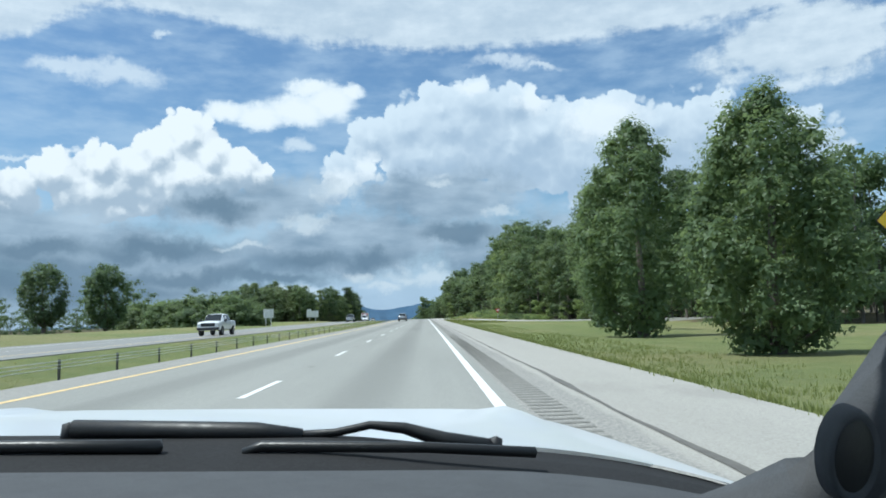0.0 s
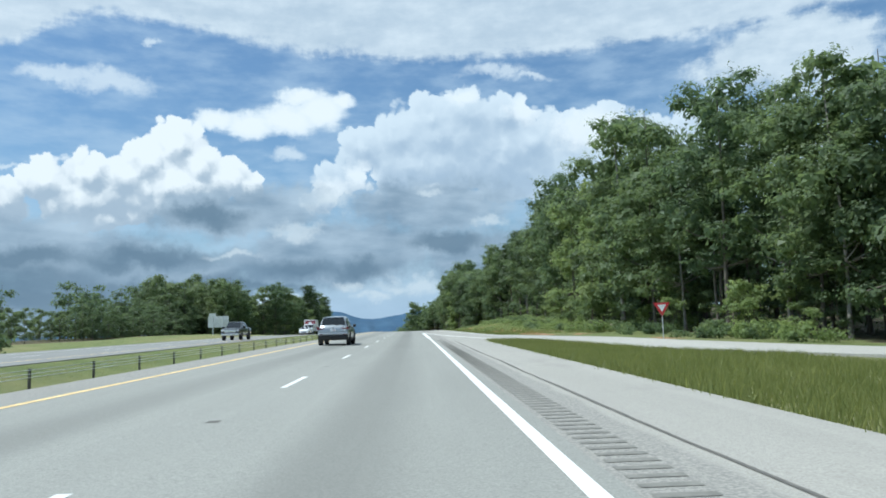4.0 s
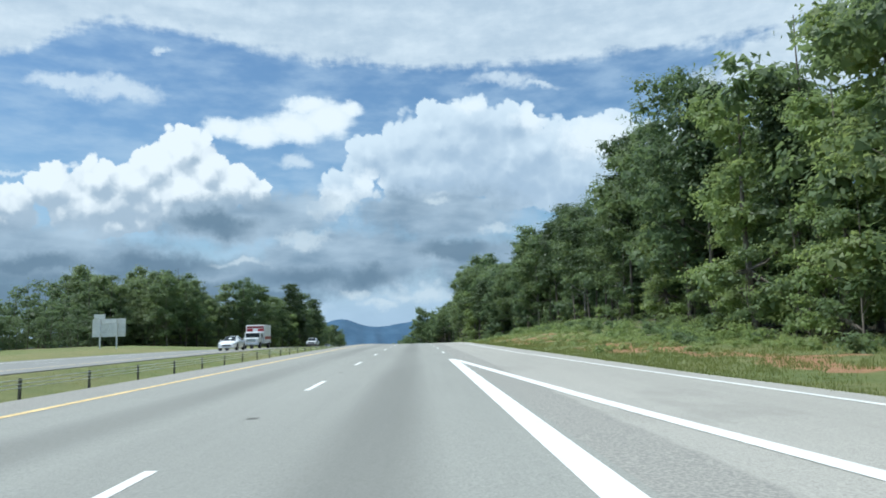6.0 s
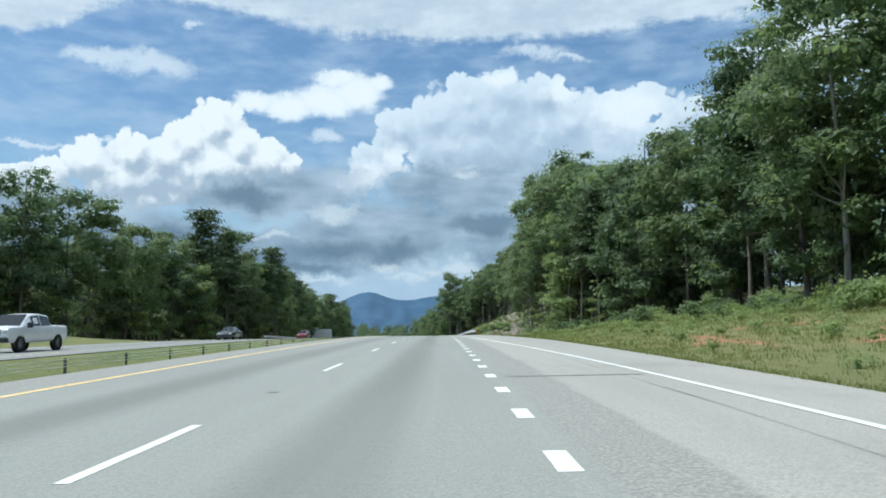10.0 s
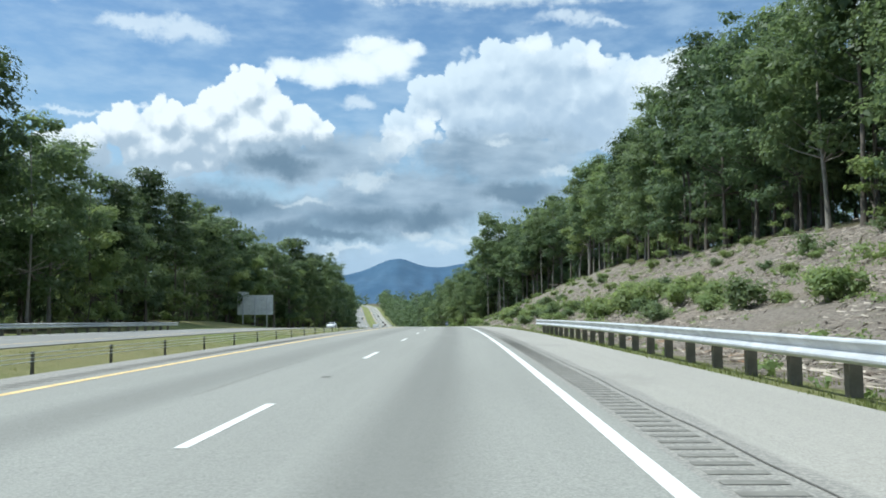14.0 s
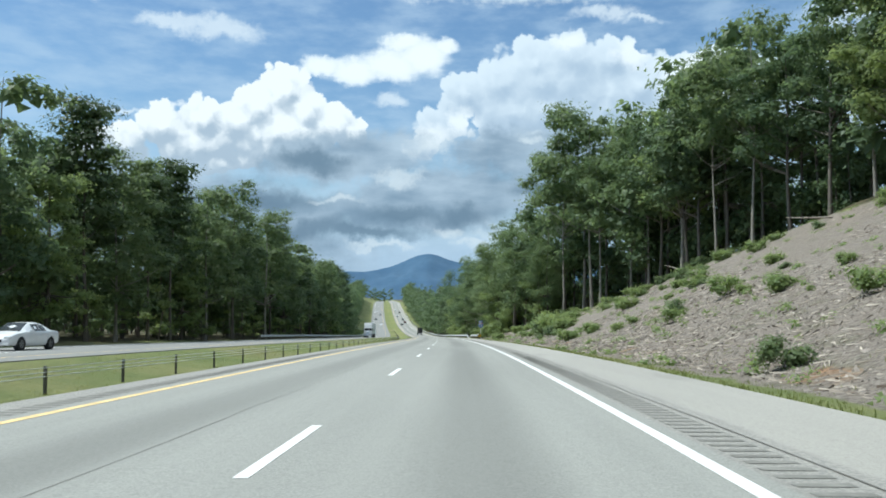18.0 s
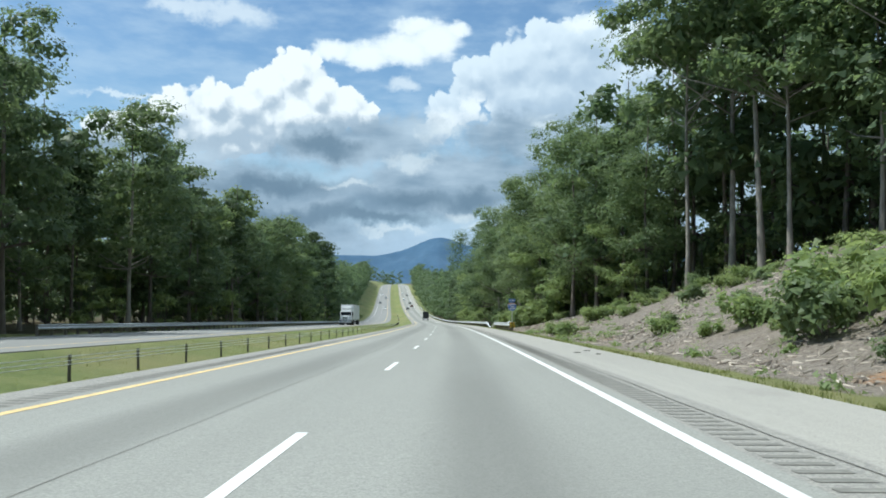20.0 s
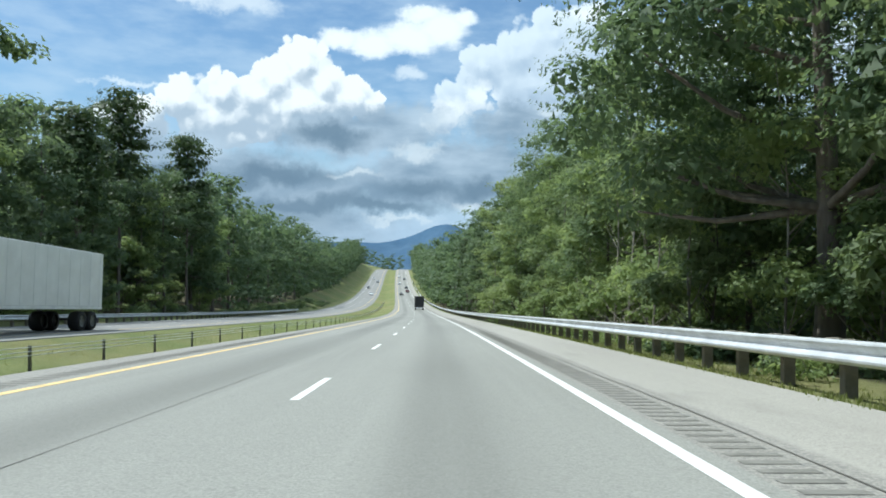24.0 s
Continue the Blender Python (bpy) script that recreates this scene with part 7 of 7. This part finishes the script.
# ---- the car at the start of the drive, open above its dashboard ----
def start_car():
    ob = thing("car", "white car with black wipers and a grey dashboard", "car")
    ob.matrix_basis = pose(ROWS[0][1], ROWS[0][2], ROWS[0][3] - 0.010) @ pose(0, 0, 0, 1.28, 0, 0) @ pose(0, 0, 0, 0, 1.8, 0)
    cx = -0.40

    def up(x, y):
        a = abs(x - cx)
        z = -0.128 - 0.056 * (y - 1.0) - 0.024 * (y - 1.0) * y * (y > 1.0) * 0.4 - 0.11 * (max(0.0, (a - 0.45) / 0.5)) ** 2
        z += 0.018 * math.exp(-((a - 0.60) / 0.045) ** 2) * step(1.2, 1.8, y)
        z -= 0.33 * max(0.0, y - 1.98) ** 1.3
        return z - 0.022
    vs, fs = [], []
    nx, ny = 60, 30
    for j in range(ny + 1):
        y = 0.985 + (2.42 - 0.985) * j / ny
        for i in range(nx + 1):
            x = cx + 0.99 * (2 * i / nx - 1)
            vs.append((x, y + 0.06 * math.cos((x - cx) * 1.5) - 0.06, up(x, y)))
    for j in range(ny):
        for i in range(nx):
            q = j * (nx + 1) + i
            fs.append((q, q + 1, q + nx + 2, q + nx + 1))
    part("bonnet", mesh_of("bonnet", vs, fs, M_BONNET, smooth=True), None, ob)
    # the lower body stands under the bonnet and the cabin
    def low(sts, name):
        rings = []
        for y, w, z0, z1 in sts:
            half = [(0.90 * w, z0), (w, z0 + 0.3 * (z1 - z0)), (w, z0 + 0.7 * (z1 - z0)), (0.95 * w, z1)]
            rings.append([(cx + x, y, z) for x, z in half] + [(cx - x, y, z) for x, z in reversed(half)])
        n = len(rings[0])
        vv = [p for r in rings for p in r]
        ff = [(i * n + j, (i + 1) * n + j, (i + 1) * n + (j + 1) % n, i * n + (j + 1) % n) for i in range(len(rings) - 1) for j in range(n)]
        ff += [tuple(range(n)), tuple((len(rings) - 1) * n + j for j in range(n))[::-1]]
        return part(name, mesh_of(name, vv, ff, M_CARWHITE, smooth=False), None, ob)
    low([(0.55, 0.97, -0.86, -0.36), (1.6, 0.97, -0.86, -0.42), (2.3, 0.9, -0.84, -0.50), (2.5, 0.74, -0.78, -0.62)], "front_body")
    low([(-2.3, 0.85, -0.72, -0.35), (-2.2, 0.93, -0.84, -0.22), (-0.4, 0.96, -0.86, -0.24), (0.549, 0.97, -0.86, -0.26)], "cabin_body")
    part("grille", boxed(cx - 0.5, cx + 0.5, 2.44, 2.53, -0.70, -0.56, 0.02), M_PLASTIC, ob)
    for sg in (-1, 1):
        a, b = sorted((cx + sg * 0.5, cx + sg * 0.8))
        part("headlight", boxed(a, b, 2.30, 2.44, -0.62, -0.52, 0.03), M_LAMP, ob)
        for y in (-1.5, 1.5):
            w = part("wheel", mesh_of("tyre", *lathe([(0.22, -0.11), (0.31, -0.11), (0.335, -0.08), (0.335, 0.08), (0.31, 0.11), (0.22, 0.11)]), M_RUBBER, smooth=True), None, ob)
            w.matrix_basis = pose(cx + sg * 0.87, y, -0.79)
            part("rim", mesh_of("rim", *lathe([(0.0, sg * 0.07), (0.2, sg * 0.08), (0.225, sg * 0.105), (0.225, -sg * 0.08)]), M_RIM, smooth=True), None, w)
    # cowl, wipers
    vs, fs = [], []
    for i in range(41):
        x = cx + 0.92 * (2 * i / 40 - 1)
        z = up(x, 1.0) + 0.002 - 0.019 * step(-0.15, 0.12, x)
        sag = 0.02 * max(0.0, (abs(x - cx) - 0.5)) ** 2
        vs += [(x, 0.74, z - 0.010 - sag), (x, 0.80, z - 0.004), (x, 0.90, z + 0.003), (x, 0.965, z + 0.004), (x, 0.968, z - 0.06)]
    for i in range(40):
        for j in range(4):
            q = i * 5 + j
            fs.append((q, q + 5, q + 6, q + 1))
    part("cowl", mesh_of("cowl", vs, fs, M_COWL, smooth=True), None, ob, "black plastic cowl")

    def rod(name, pts, r, mt, parent, flat=1.0):
        pts = [Vector(p) for p in pts]
        vv, ff = tube([], [], [pts[0] + (pts[0] - pts[1]).normalized() * r[0] * 0.4] + pts + [pts[-1] + (pts[-1] - pts[-2]).normalized() * r[-1] * 0.4], [r[0] * 0.05] + list(r) + [r[-1] * 0.05], 10)
        return part(name, mesh_of(name, vv, ff, mt, smooth=True), None, parent)
    w = rod("wiper", [(-0.425, 0.95, -0.104), (-0.205, 0.95, -0.108), (-0.150, 0.95, -0.111)], [0.012, 0.012, 0.007], M_BLACK, ob)
    rod("wiper_arm", [(-0.150, 0.95, -0.111), (-0.11, 0.95, -0.109), (-0.068, 0.95, -0.100), (-0.027, 0.95, -0.104), (0.02, 0.95, -0.118), (0.085, 0.95, -0.127)], [0.005, 0.005, 0.005, 0.007, 0.010, 0.009], M_BLACK, w)
    rod("wiper_blade", [(-0.44, 0.97, -0.122), (-0.2, 0.97, -0.126), (-0.19, 0.97, -0.128)], [0.014, 0.014, 0.004], M_BLACK, w)
    rod("wiper_pivot", [(0.083, 0.95, -0.140), (0.085, 0.95, -0.117)], [0.009, 0.008], M_PLASTIC, w)
    rod("wiper_pivot", [(-0.432, 0.95, -0.12), (-0.43, 0.95, -0.098)], [0.009, 0.008], M_PLASTIC, w)
    w2 = rod("wiper", [(-0.20, 0.86, -0.128), (-0.18, 0.86, -0.122), (0.0, 0.86, -0.124), (0.12, 0.86, -0.130)], [0.004, 0.006, 0.006, 0.006], M_RIMDARK, ob)
    w3 = rod("wiper", [(-0.8, 0.86, -0.124), (-0.42, 0.86, -0.121), (-0.29, 0.86, -0.122)], [0.008, 0.007, 0.008], M_RIMDARK, ob)
    # dashboard
    vs, fs = [], []
    for j in range(13):
        u = j / 12
        y = 0.735 - 0.40 * u
        for i in range(41):
            x = cx + 0.76 * (2 * i / 40 - 1)
            bow = 0.035 * max(0.0, (x - 0.05) / 0.3) ** 2
            z = -0.128 + 0.012 * math.sin(u * 1.6) + 0.006 * u - bow * (1 - 0.6 * u) - 0.03 * max(0, u - 0.8) ** 2 * 25 * 0.3
            vs.append((x, y - 0.06 * max(0.0, (x - 0.0) / 0.3) ** 2, z))
    for j in range(12):
        for i in range(40):
            q = j * 41 + i
            fs.append((q, q + 1, q + 42, q + 41))
    dash = part("dashboard", mesh_of("dashboard", vs, fs, M_DASH, smooth=True), None, ob, "dark grey dashboard")
    part("dash_front", boxed(cx - 0.74, cx + 0.74, 0.325, 0.345, -0.55, -0.135, 0.005), M_DASH, ob)
    # the pillar with its small round speaker
    rod("pillar", [(0.19, 0.62, -0.172), (0.250, 0.60, -0.148), (0.279, 0.56, -0.119), (0.308, 0.555, -0.094), (0.318, 0.55, -0.074), (0.329, 0.545, -0.056), (0.343, 0.53, -0.022), (0.385, 0.45, 0.062), (0.46, 0.24, 0.2), (0.50, 0.0, 0.30), (0.53, -0.5, 0.36)], [0.028, 0.031, 0.031, 0.031, 0.031, 0.031, 0.031, 0.032, 0.034, 0.036, 0.04], M_DASH, ob)
    part("pillar_foot", boxed(0.235, 0.60, 0.36, 0.58, -0.30, -0.14, 0.03), M_DASH, ob)
    rod("pillar", [(-0.98, 0.60, -0.150), (-1.06, 0.55, -0.09), (-1.13, 0.50, -0.02), (-1.2, 0.36, 0.12), (-1.28, 0.02, 0.30), (-1.3, -0.5, 0.36)], [0.02, 0.026, 0.028, 0.03, 0.035, 0.04], M_DASH, ob)
    sp = part("speaker_cup", mesh_of("speaker_cup", *lathe([(0.0, 0.0), (0.026, 0.0), (0.030, 0.006), (0.033, -0.004), (0.034, -0.03)], 24), M_DASH, smooth=True), None, ob)
    sp.matrix_basis = pose(0.279, 0.505, -0.082, 0, 8, -80) @ Matrix.Diagonal((0.45, 0.58, 0.95, 1))
    g = part("grille_cloth", mesh_of("grille_cloth", *lathe([(0.0, 0.007), (0.014, 0.006), (0.025, 0.001)], 24), M_BLACK, smooth=True), None, sp)
    # out of view; carried forward over the dashboard to keep the sun off it
    part("roof", boxed(cx - 0.66, cx + 0.66, -1.9, 0.52, 0.37, 0.42, 0.02), M_CARWHITE, ob)
    for sg in (-1, 1):
        rod("rear_pillar", [(cx + sg * 0.86, -2.1, -0.24), (cx + sg * 0.68, -1.85, 0.36)], [0.06, 0.05], M_CARWHITE, ob)
    for ch in ob.children:
        n = ch.name.split(".")[0]
        if n == "wiper":
            ch.location.z -= 0.022 if ch.data.materials[0] == M_BLACK else 0.010
        if n == "cowl":
            ch.location.z += 0.009
        if n in ("dashboard", "dash_front"):
            ch.location.z -= 0.006
    return ob


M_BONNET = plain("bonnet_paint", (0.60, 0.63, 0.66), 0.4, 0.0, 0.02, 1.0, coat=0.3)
M_COWL = plain("black_cowl_plastic", (0.009, 0.009, 0.010), 0.92, 0.0, 0.2, 20)
M_DASH = plain("grey_dash_plastic", (0.06, 0.063, 0.068), 0.75, 0.0, 0.1, 30)
start_car()
